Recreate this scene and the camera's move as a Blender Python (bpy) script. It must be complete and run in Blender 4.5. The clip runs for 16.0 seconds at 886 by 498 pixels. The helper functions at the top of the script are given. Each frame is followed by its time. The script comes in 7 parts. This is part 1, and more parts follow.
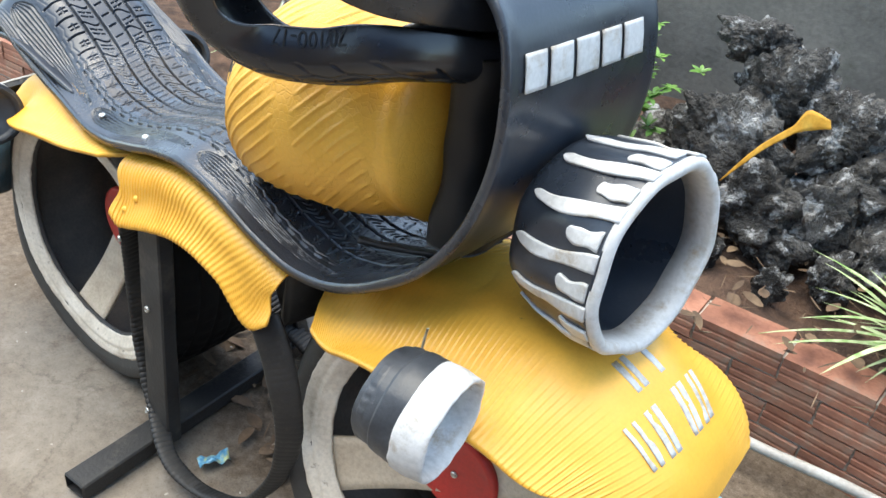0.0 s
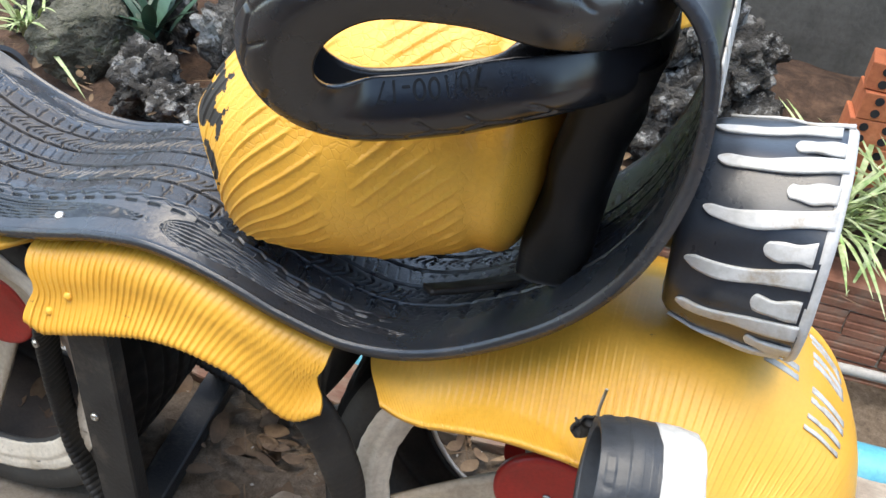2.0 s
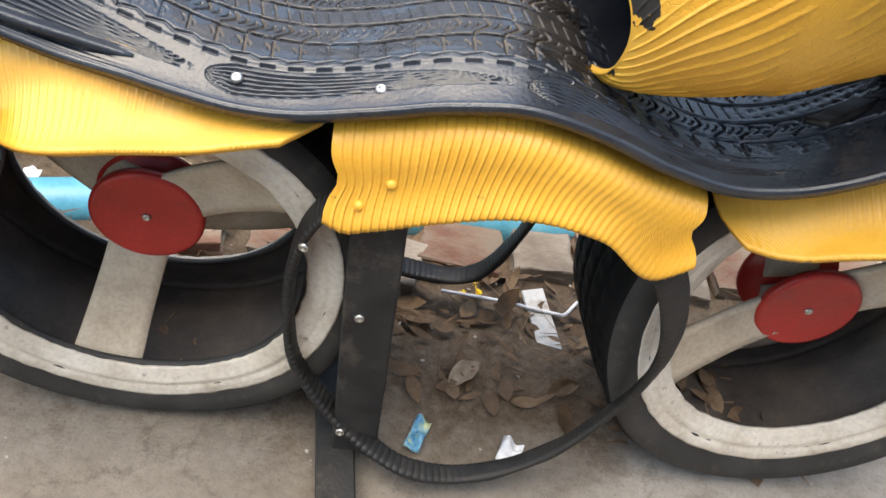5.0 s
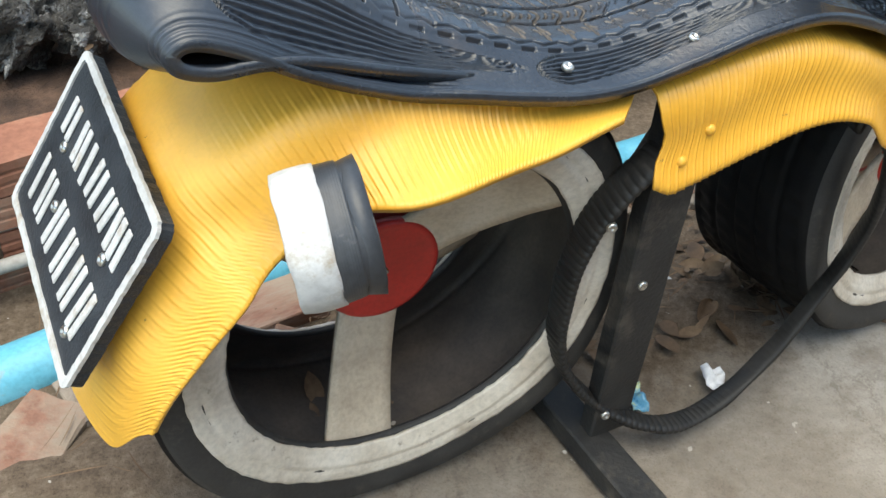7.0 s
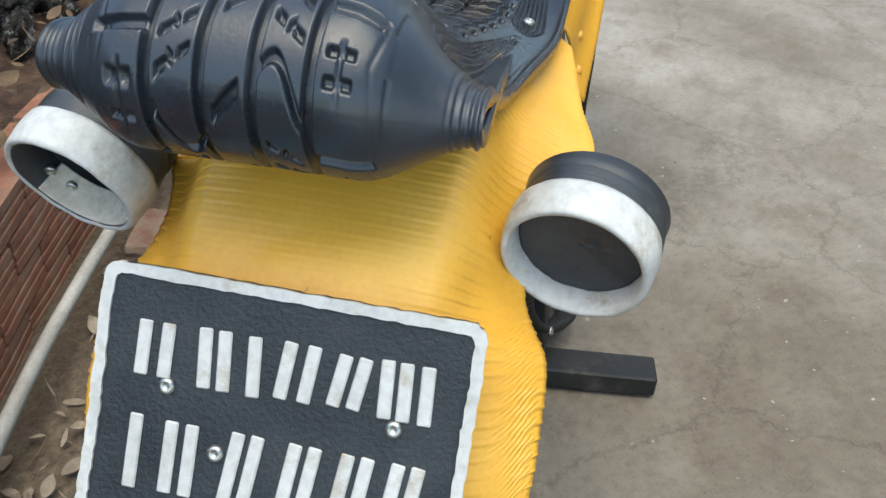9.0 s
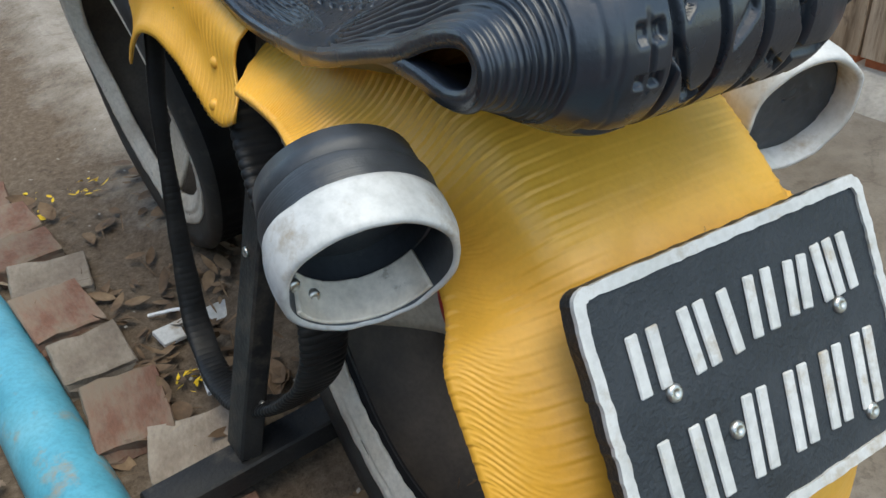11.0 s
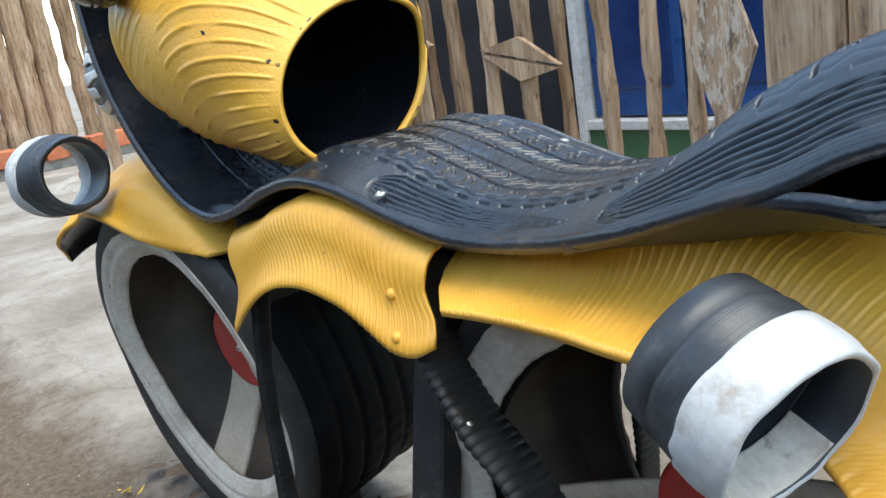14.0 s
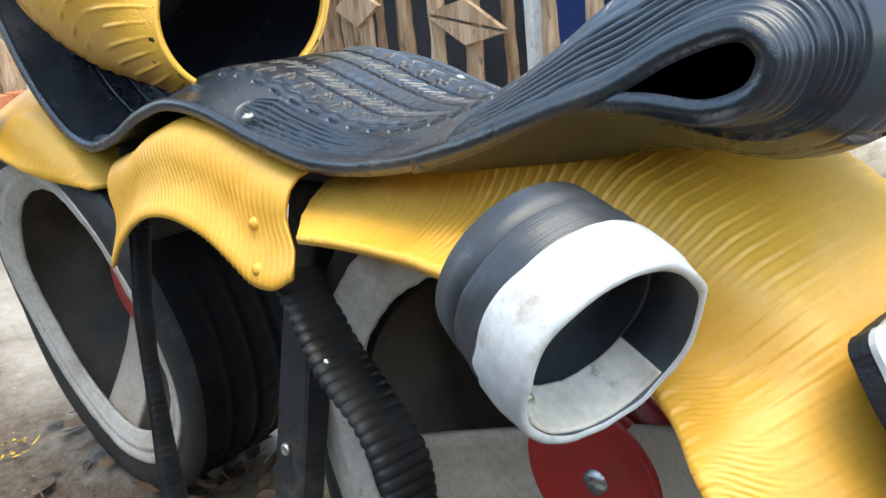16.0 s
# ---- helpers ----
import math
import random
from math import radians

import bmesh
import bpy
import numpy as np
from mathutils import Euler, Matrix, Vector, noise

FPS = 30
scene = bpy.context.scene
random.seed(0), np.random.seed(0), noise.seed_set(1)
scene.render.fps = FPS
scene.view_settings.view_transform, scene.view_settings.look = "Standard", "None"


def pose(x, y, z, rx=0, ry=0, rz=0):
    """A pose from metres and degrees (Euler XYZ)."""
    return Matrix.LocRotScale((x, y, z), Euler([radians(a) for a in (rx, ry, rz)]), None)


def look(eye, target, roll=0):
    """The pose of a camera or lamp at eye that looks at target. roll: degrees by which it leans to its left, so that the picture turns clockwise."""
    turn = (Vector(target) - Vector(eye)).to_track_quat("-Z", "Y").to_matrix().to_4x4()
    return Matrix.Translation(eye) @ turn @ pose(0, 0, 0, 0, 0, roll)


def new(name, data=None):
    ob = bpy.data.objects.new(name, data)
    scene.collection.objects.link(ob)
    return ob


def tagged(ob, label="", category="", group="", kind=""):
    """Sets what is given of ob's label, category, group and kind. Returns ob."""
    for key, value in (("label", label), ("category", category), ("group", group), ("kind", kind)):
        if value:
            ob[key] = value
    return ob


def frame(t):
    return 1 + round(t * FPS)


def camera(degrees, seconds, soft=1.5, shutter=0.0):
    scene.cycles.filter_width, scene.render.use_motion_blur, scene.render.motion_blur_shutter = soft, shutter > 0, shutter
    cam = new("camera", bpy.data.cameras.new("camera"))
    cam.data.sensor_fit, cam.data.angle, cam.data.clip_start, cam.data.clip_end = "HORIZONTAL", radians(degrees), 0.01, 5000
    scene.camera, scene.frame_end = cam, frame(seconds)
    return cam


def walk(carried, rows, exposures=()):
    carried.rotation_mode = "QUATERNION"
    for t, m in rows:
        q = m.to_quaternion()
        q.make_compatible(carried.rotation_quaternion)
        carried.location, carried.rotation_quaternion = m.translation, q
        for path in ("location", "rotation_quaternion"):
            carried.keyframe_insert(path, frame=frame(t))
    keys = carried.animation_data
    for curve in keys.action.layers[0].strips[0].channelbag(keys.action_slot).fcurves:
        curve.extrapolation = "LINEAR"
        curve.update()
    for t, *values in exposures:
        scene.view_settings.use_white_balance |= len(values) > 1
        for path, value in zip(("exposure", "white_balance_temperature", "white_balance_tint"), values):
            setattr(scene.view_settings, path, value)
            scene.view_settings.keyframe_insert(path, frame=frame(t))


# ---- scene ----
cam = camera(53.8, 16.0)
PATH = [
    (0, (1.467, -0.802, 1.311), (0.417, 0.516, 0.233), 6.7),
    (0.5, (1.341, -0.905, 1.309), (0.543, 0.45, 0.074), 6.0),
    (1, (1.259, -0.919, 1.295), (0.563, 0.487, 0.056), 4.7),
    (1.5, (1.097, -0.881, 1.3), (0.51, 0.583, 0.071), 5.0),
    (2, (0.976, -0.813, 1.311), (0.539, 0.711, 0.091), 5.6),
    (2.5, (0.787, -0.813, 1.336), (0.503, 0.783, 0.165), 5.7),
    (3, (0.662, -0.833, 1.347), (0.527, 0.786, 0.182), 5.6),
    (3.5, (0.587, -0.697, 1.333), (0.635, 0.922, 0.16), 8.2),
    (4, (0.505, -0.674, 1.277), (0.714, 0.894, 0.053), 12.4),
    (4.5, (0.387, -0.75, 1.218), (0.631, 0.711, -0.126), 14.2),
    (5, (0.26, -0.862, 1.18), (0.5, 0.53, -0.236), 14.8),
    (5.2, (0.207, -0.888, 1.167), (0.444, 0.491, -0.262), 14.2),
    (7.3, (-0.468, -0.626, 0.986), (0.506, 0.574, -0.283), 8.3),
    (7.5, (-0.54, -0.549, 0.956), (0.539, 0.577, -0.296), 7.4),
    (8, (-0.659, -0.409, 0.946), (0.656, 0.516, -0.244), 6.3),
    (8.2, (-0.716, -0.375, 0.945), (0.692, 0.428, -0.227), 5.9),
    (10.3, (-0.754, 0.218, 0.958), (0.812, -0.312, -0.168), -0.5),
    (10.5, (-0.726, 0.287, 0.95), (0.798, -0.375, -0.164), -0.5),
    (11, (-0.601, 0.424, 0.869), (0.845, -0.448, -0.204), -2.7),
    (11.5, (-0.555, 0.587, 0.824), (0.828, -0.366, -0.262), -4.6),
    (12, (-0.578, 0.674, 0.714), (0.777, -0.33, -0.362), -5.7),
    (12.5, (-0.534, 0.689, 0.686), (0.822, -0.37, -0.335), -7.0),
    (13, (-0.503, 0.665, 0.694), (0.915, -0.512, -0.084), -7.2),
    (13.5, (-0.454, 0.637, 0.751), (1.017, -0.571, 0.135), -8.0),
    (14, (-0.411, 0.637, 0.811), (1.099, -0.571, 0.298), -8.9),
    (14.5, (-0.384, 0.603, 0.826), (1.137, -0.606, 0.354), -9.2),
    (15, (-0.374, 0.59, 0.825), (1.133, -0.638, 0.352), -8.8),
    (15.5, (-0.4, 0.592, 0.809), (1.09, -0.649, 0.317), -8.0),
    (16, (-0.438, 0.554, 0.745), (1.009, -0.704, 0.176), -5.8),
]
walk(cam, [(t, look(eye, target, roll)) for t, eye, target, roll in PATH], [(0.0, 2.35, 7200, 3), (0.5, 2.12, 7250, 3), (1.0, 2.1, 7300, 4), (2.5, 2.2, 7600, 8), (3.5, 1.95, 7800, 10), (5.0, 2.15, 7900, 8), (8.0, 1.7, 7400, 0), (10.5, 1.35, 7300, 2), (11.0, 1.36, 7300, 1), (11.5, 1.55, 7300, 1), (12.5, 2.1, 6900, 1), (13.3, 2.15, 6950, 1), (14.0, 1.93, 7000, 1), (15.0, 2.05, 7150, 1), (16.0, 2.3, 7300, 1)])

SKY, SUN = 0.15, 1.1

# ---- world, sun and exposure ----
world = bpy.data.worlds.new("sky")
world.use_nodes = True
scene.world = world
wn = world.node_tree.nodes
sky = wn.new("ShaderNodeTexSky")
sky.sky_type, sky.sun_disc = "NISHITA", False
sky.sun_elevation, sky.sun_rotation = radians(70), radians(300)
world.node_tree.links.new(sky.outputs[0], wn["Background"].inputs[0])
wn["Background"].inputs[1].default_value = SKY
sun = new("sun", bpy.data.lights.new("sun", "SUN"))
sun.data.energy, sun.data.angle, sun.data.color = SUN, radians(55), (1.0, 0.96, 0.91)
sun.matrix_world = look((-0.40, -0.40, 3.0), (0, 0, 0))


# ---- materials ----
def nodes_of(name, rough=0.6, metal=0.0, spec=0.5):
    m = bpy.data.materials.new(name)
    m.use_nodes = True
    t = m.node_tree
    b = t.nodes["Principled BSDF"]
    b.inputs["Roughness"].default_value = rough
    b.inputs["Metallic"].default_value = metal
    b.inputs["Specular IOR Level"].default_value = spec
    return m, t, b


def noise_tex(t, scale, detail=6, rough=0.6, coord="Object", stretch=None):
    c = t.nodes.new("ShaderNodeTexCoord")
    n = t.nodes.new("ShaderNodeTexNoise")
    n.inputs["Scale"].default_value, n.inputs["Detail"].default_value = scale, detail
    n.inputs["Roughness"].default_value = rough
    if stretch:
        mp = t.nodes.new("ShaderNodeMapping")
        mp.inputs["Scale"].default_value = stretch
        t.links.new(c.outputs[coord], mp.inputs[0])
        t.links.new(mp.outputs[0], n.inputs["Vector"])
    else:
        t.links.new(c.outputs[coord], n.inputs["Vector"])
    return n


def ramp(t, src, stops):
    r = t.nodes.new("ShaderNodeValToRGB")
    e = r.color_ramp.elements
    while len(e) < len(stops):
        e.new(0.5)
    for el, (p, c) in zip(e, stops):
        el.position = p
        el.color = (*c, 1) if len(c) == 3 else c
    t.links.new(src, r.inputs[0])
    return r


def mix(t, fac, a, b, mode="MIX"):
    n = t.nodes.new("ShaderNodeMix")
    n.data_type, n.blend_type = "RGBA", mode
    for sock, v in ((n.inputs[0], fac), (n.inputs[6], a), (n.inputs[7], b)):
        if isinstance(v, (int, float)):
            sock.default_value = v
        elif isinstance(v, tuple):
            sock.default_value = (*v, 1)
        else:
            t.links.new(v, sock)
    return n.outputs[2]


def bump(t, b, src, strength=0.3, dist=0.002):
    n = t.nodes.new("ShaderNodeBump")
    n.inputs["Strength"].default_value, n.inputs["Distance"].default_value = strength, dist
    t.links.new(src, n.inputs["Height"])
    old = b.inputs["Normal"].links
    if old:
        t.links.new(old[0].from_socket, n.inputs["Normal"])
    t.links.new(n.outputs[0], b.inputs["Normal"])


def surface(name, base, dark, light, rough=0.6, scale=12, fine=150, spec=0.5, bumps=0.25, dist=0.002, metal=0.0, wear=None,
            wear_at=(0.62, 0.7), wear_scale=9, rough_var=0.15, vary=0.0, coord="Object", grain=0.72):
    """Base colour with two scales of variation, optional worn patches, grain relief."""
    m, t, b = nodes_of(name, rough, metal, spec)
    n1, n2 = noise_tex(t, scale, coord=coord), noise_tex(t, fine, 4, coord=coord)
    big = ramp(t, n1.outputs[0], [(0.32, dark), (0.5, base), (0.72, light)])
    small = ramp(t, n2.outputs[0], [(0.3, (grain, grain, grain)), (0.6, (1.0, 1.0, 1.0))])
    col = mix(t, 0.7, big.outputs[0], small.outputs[0], "MULTIPLY")
    if wear:
        n3 = noise_tex(t, wear_scale, 10, 0.7, coord=coord)
        w = ramp(t, n3.outputs[0], [(wear_at[0], (0, 0, 0)), (wear_at[1], (1, 1, 1))])
        col = mix(t, w.outputs[0], col, wear)
    if vary:
        info = t.nodes.new("ShaderNodeObjectInfo")
        v = ramp(t, info.outputs["Random"], [(0.0, (1 - vary,) * 3), (1.0, (1 + vary * 0.6,) * 3)])
        col = mix(t, 1.0, col, v.outputs[0], "MULTIPLY")
    t.links.new(col, b.inputs["Base Color"])
    r = ramp(t, n1.outputs[0], [(0.3, (rough - rough_var,) * 3), (0.7, (min(1, rough + rough_var),) * 3)])
    t.links.new(r.outputs[0], b.inputs["Roughness"])
    bump(t, b, n2.outputs[0], bumps, dist)
    return m


RUBBER = surface("black_rubber", (0.013, 0.0145, 0.018), (0.009, 0.010, 0.012), (0.020, 0.022, 0.026), 0.24, 9, 260, 0.6, 0.2, 0.0008,
                 wear=(0.045, 0.041, 0.036), wear_at=(0.62, 0.85), wear_scale=14, rough_var=0.08)
SEAT_RUBBER = surface("scuffed_rubber", (0.022, 0.027, 0.035), (0.015, 0.018, 0.023), (0.034, 0.039, 0.047), 0.25, 6, 200, 0.65, 0.5, 0.0014,
                      wear=(0.075, 0.060, 0.050), wear_at=(0.54, 0.72), wear_scale=7, rough_var=0.12)
# black rubber, its base colour lifted and blued to hold the sky's sheen
TAIL_RUBBER = surface("sky_sheen_rubber", (0.020, 0.026, 0.036), (0.013, 0.017, 0.024), (0.032, 0.039, 0.051), 0.32, 8, 260, 0.62, 0.25, 0.0008,
                      wear=(0.055, 0.053, 0.052), wear_at=(0.62, 0.8), wear_scale=16, rough_var=0.10)
RUBBER_MATT = surface("matt_rubber", (0.012, 0.012, 0.0125), (0.008, 0.008, 0.008), (0.022, 0.021, 0.020), 0.48, 12, 240, 0.3, 0.2, 0.0008,
                      wear=(0.06, 0.052, 0.043), wear_at=(0.58, 0.8), wear_scale=18)
TREAD_BROWN = surface("dusty_tread", (0.024, 0.0215, 0.0205), (0.015, 0.014, 0.014), (0.042, 0.036, 0.032), 0.30, 12, 220, 0.55, 0.6, 0.0016,
                      wear=(0.085, 0.070, 0.058), wear_at=(0.58, 0.75), wear_scale=20)
LAMP_RUBBER = surface("grey_rubber", (0.036, 0.040, 0.046), (0.025, 0.028, 0.032), (0.050, 0.055, 0.061), 0.46, 14, 220, 0.5, 0.3, 0.001,
                      wear=(0.10, 0.10, 0.10), wear_at=(0.64, 0.74), wear_scale=34)
DUST = surface("packed_dust", (0.095, 0.083, 0.072), (0.055, 0.048, 0.042), (0.15, 0.132, 0.115), 0.9, 40, 200, 0.2, 0.3, 0.0007)
RUBBER_DUSTY = surface("dusty_rubber", (0.013, 0.0125, 0.012), (0.008, 0.008, 0.008), (0.028, 0.025, 0.022), 0.56, 11, 240, 0.4, 0.3, 0.001,
                       wear=(0.036, 0.030, 0.025), wear_at=(0.54, 0.78), wear_scale=48)
SIDEWALL = surface("dusty_sidewall", (0.030, 0.0285, 0.027), (0.020, 0.019, 0.018), (0.052, 0.048, 0.043), 0.6, 11, 200, 0.4, 0.3, 0.001,
                   wear=(0.085, 0.073, 0.060), wear_at=(0.56, 0.8), wear_scale=30)
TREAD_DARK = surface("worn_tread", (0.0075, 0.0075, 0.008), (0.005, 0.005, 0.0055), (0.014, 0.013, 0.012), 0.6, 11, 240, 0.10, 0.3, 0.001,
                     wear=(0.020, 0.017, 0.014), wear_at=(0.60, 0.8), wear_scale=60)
TYRE_INSIDE = surface("tyre_lining", (0.075, 0.060, 0.049), (0.045, 0.037, 0.031), (0.12, 0.097, 0.078), 0.8, 9, 160, 0.3, 0.4, 0.0015)
YELLOW = surface("yellow_paint", (0.77, 0.396, 0.050), (0.69, 0.338, 0.036), (0.81, 0.440, 0.072), 0.42, 5, 190, 0.5, 0.15, 0.0007,
                 wear=(0.20, 0.11, 0.03), wear_at=(0.675, 0.715), wear_scale=26, rough_var=0.08, grain=0.9)
LEAF_GOLD = surface("golden_leaf", (0.66, 0.34, 0.045), (0.52, 0.24, 0.03), (0.74, 0.43, 0.08), 0.6, 30, 90, 0.3, 0.3, 0.001)


def scaled_paint(name):
    """Yellow paint over a moulded relief of small scales."""
    m = YELLOW.copy()
    m.name = name
    t, b = m.node_tree, m.node_tree.nodes["Principled BSDF"]
    c, v = t.nodes.new("ShaderNodeTexCoord"), t.nodes.new("ShaderNodeTexVoronoi")
    v.feature = "DISTANCE_TO_EDGE"
    v.inputs["Scale"].default_value = 105
    t.links.new(c.outputs["Object"], v.inputs["Vector"])
    bump(t, b, ramp(t, v.outputs["Distance"], [(0.0, (0, 0, 0)), (0.09, (1, 1, 1))]).outputs[0], 0.32, 0.0010)
    return m


YELLOW_SCALES = scaled_paint("yellow_scaled_paint")
WHITE = surface("white_paint", (0.52, 0.52, 0.51), (0.44, 0.44, 0.42), (0.57, 0.57, 0.56), 0.5, 14, 120, 0.5, 0.3, 0.001,
                wear=(0.31, 0.25, 0.18), wear_at=(0.53, 0.70), wear_scale=26)
RING_WHITE = surface("dirty_white_paint", (0.60, 0.535, 0.445), (0.41, 0.345, 0.27), (0.71, 0.655, 0.57), 0.6, 10, 140, 0.4, 0.4, 0.0012,
                     wear=(0.16, 0.13, 0.10), wear_at=(0.62, 0.72), wear_scale=30)
STRIP = surface("dusty_beige_paint", (0.48, 0.395, 0.295), (0.34, 0.27, 0.20), (0.58, 0.50, 0.395), 0.7, 8, 160, 0.3, 0.4, 0.0012,
                wear=(0.12, 0.09, 0.07), wear_at=(0.66, 0.74), wear_scale=34)
RED = surface("red_paint", (0.42, 0.020, 0.014), (0.33, 0.014, 0.010), (0.50, 0.028, 0.02), 0.4, 12, 150, 0.5, 0.2, 0.0008,
              wear=(0.30, 0.10, 0.08), wear_at=(0.70, 0.76), wear_scale=20)
CAP_RED = surface("chipped_red_paint", (0.62, 0.03, 0.025), (0.55, 0.02, 0.02), (0.68, 0.05, 0.045), 0.3, 12, 150, 0.5, 0.2, 0.0008,
                  wear=(0.55, 0.50, 0.36), wear_at=(0.60, 0.62), wear_scale=28)
BOARD_BLACK = surface("black_board", (0.020, 0.025, 0.031), (0.012, 0.015, 0.019), (0.034, 0.040, 0.047), 0.5, 14, 220, 0.4, 0.7, 0.002, wear=(0.055, 0.056, 0.058), wear_at=(0.60, 0.8), wear_scale=40)
WOOD_BLACK = surface("black_painted_wood", (0.017, 0.0172, 0.018), (0.009, 0.009, 0.010), (0.036, 0.034, 0.031), 0.5, 9, 160, 0.35, 0.5, 0.002,
                     wear=(0.095, 0.080, 0.064), wear_at=(0.53, 0.76), wear_scale=13)
STEEL = surface("screw_steel", (0.55, 0.54, 0.5), (0.35, 0.33, 0.3), (0.7, 0.69, 0.66), 0.35, 60, 300, 0.5, 0.2, 0.0004, metal=0.9)
PIPE_BLUE = surface("blue_pvc", (0.10, 0.39, 0.52), (0.07, 0.31, 0.43), (0.17, 0.47, 0.59), 0.42, 7, 120, 0.5, 0.2, 0.001,
                    wear=(0.30, 0.26, 0.19), wear_at=(0.55, 0.66), wear_scale=9)
CONDUIT = surface("grey_conduit", (0.36, 0.34, 0.31), (0.26, 0.24, 0.21), (0.45, 0.43, 0.40), 0.6, 8, 120, 0.4, 0.2, 0.001)
BRICK = surface("red_brick", (0.25, 0.135, 0.095), (0.17, 0.085, 0.06), (0.32, 0.20, 0.145), 0.88, 12, 120, 0.2, 0.7, 0.003,
                wear=(0.25, 0.195, 0.148), wear_at=(0.40, 0.56), wear_scale=9, vary=0.38)
BRICK_OLD = surface("grey_dusty_brick", (0.27, 0.225, 0.18), (0.18, 0.14, 0.11), (0.36, 0.315, 0.26), 0.9, 12, 120, 0.2, 0.7, 0.003, vary=0.2)
BRICK_WALL = surface("planter_brick", (0.30, 0.135, 0.088), (0.21, 0.09, 0.06), (0.36, 0.19, 0.13), 0.85, 10, 110, 0.2, 0.5, 0.002,
                     wear=(0.25, 0.20, 0.155), wear_at=(0.55, 0.72), wear_scale=8, vary=0.22)
BRICK_NEW = surface("orange_brick", (0.50, 0.16, 0.075), (0.40, 0.12, 0.06), (0.56, 0.22, 0.11), 0.8, 12, 120, 0.2, 0.5, 0.002, vary=0.2)
MORTAR = surface("grey_mortar", (0.34, 0.31, 0.27), (0.22, 0.2, 0.17), (0.46, 0.42, 0.36), 0.9, 9, 90, 0.2, 0.8, 0.004)
ROCK = surface("grey_rock", (0.088, 0.083, 0.077), (0.030, 0.028, 0.026), (0.22, 0.21, 0.195), 0.7, 1.3, 9, 0.3, 0.9, 0.05,
               wear=(0.46, 0.46, 0.45), wear_at=(0.53, 0.60), wear_scale=1.8, vary=0.25)
ROCK_MOSS = surface("mossy_rock", (0.17, 0.165, 0.13), (0.07, 0.075, 0.05), (0.30, 0.29, 0.25), 0.9, 1.5, 9, 0.3, 0.9, 0.05,
                    wear=(0.08, 0.10, 0.045), wear_at=(0.52, 0.66), wear_scale=1.5, vary=0.2)
SOIL = surface("leaf_litter_soil", (0.080, 0.050, 0.036), (0.038, 0.025, 0.019), (0.15, 0.092, 0.064), 0.95, 18, 120, 0.2, 1.0, 0.008)
WALL_GREY = surface("stained_cement_wall", (0.150, 0.140, 0.122), (0.085, 0.081, 0.071), (0.205, 0.188, 0.162), 0.9, 2.2, 60, 0.2, 0.5, 0.004,
                    wear=(0.075, 0.082, 0.055), wear_at=(0.6, 0.75), wear_scale=3)
WOOD = surface("weathered_wood", (0.35, 0.265, 0.19), (0.22, 0.16, 0.11), (0.48, 0.385, 0.29), 0.85, 7, 60, 0.2, 0.9, 0.004,
               wear=(0.42, 0.38, 0.33), wear_at=(0.52, 0.66), wear_scale=18, vary=0.2)
LEAF = surface("green_leaf", (0.10, 0.22, 0.035), (0.05, 0.13, 0.02), (0.18, 0.32, 0.06), 0.45, 6, 80, 0.5, 0.3, 0.001, vary=0.3)
LEAF_DARK = surface("dark_green_leaf", (0.05, 0.11, 0.07), (0.03, 0.07, 0.05), (0.09, 0.16, 0.11), 0.45, 8, 90, 0.5, 0.3, 0.001, vary=0.3)
LEAF_PALE = surface("pale_striped_leaf", (0.34, 0.42, 0.20), (0.14, 0.27, 0.06), (0.55, 0.58, 0.38), 0.5, 30, 90, 0.4, 0.3, 0.001, vary=0.3)
LEAF_DRY = surface("dry_leaf", (0.135, 0.086, 0.052), (0.065, 0.042, 0.026), (0.24, 0.165, 0.10), 0.8, 14, 90, 0.3, 0.5, 0.002, vary=0.4)
LEAF_STRAW = surface("straw_leaf", (0.30, 0.235, 0.175), (0.18, 0.125, 0.09), (0.42, 0.35, 0.28), 0.85, 14, 90, 0.2, 0.5, 0.002, vary=0.3)
PETAL = surface("yellow_petal", (0.72, 0.48, 0.02), (0.6, 0.36, 0.02), (0.8, 0.58, 0.05), 0.6, 30, 90, 0.3, 0.3, 0.001)
PAPER = surface("white_paper", (0.72, 0.73, 0.75), (0.6, 0.62, 0.66), (0.8, 0.8, 0.8), 0.7, 20, 90, 0.3, 0.3, 0.001)
BLUE_GLASS = surface("dark_blue_gloss", (0.006, 0.026, 0.105), (0.003, 0.012, 0.055), (0.010, 0.042, 0.16), 0.16, 1.6, 60, 0.5, 0.1, 0.001, rough_var=0.06)
BLUE_PAINT = surface("blue_door_paint", (0.010, 0.058, 0.20), (0.007, 0.036, 0.135), (0.016, 0.080, 0.26), 0.3, 2.2, 60, 0.5, 0.2, 0.001)
GREEN_PAINT = surface("green_wall_paint", (0.05, 0.12, 0.05), (0.035, 0.09, 0.04), (0.07, 0.15, 0.06), 0.7, 3, 60, 0.4, 0.3, 0.002)
GREEN_POT = surface("green_glazed_pot", (0.22, 0.30, 0.09), (0.14, 0.2, 0.06), (0.32, 0.4, 0.14), 0.35, 6, 60, 0.5, 0.2, 0.002)
FOIL = surface("printed_wrapper", (0.12, 0.34, 0.5), (0.05, 0.22, 0.4), (0.62, 0.58, 0.1), 0.35, 60, 140, 0.5, 0.3, 0.001)
# near-black that puts the shade of rooms and brick holes into the colour
DARK_SHADE = surface("interior_shade", (0.02, 0.02, 0.022), (0.012, 0.012, 0.014), (0.035, 0.035, 0.038), 0.9, 3, 40, 0.2, 0.2, 0.002)


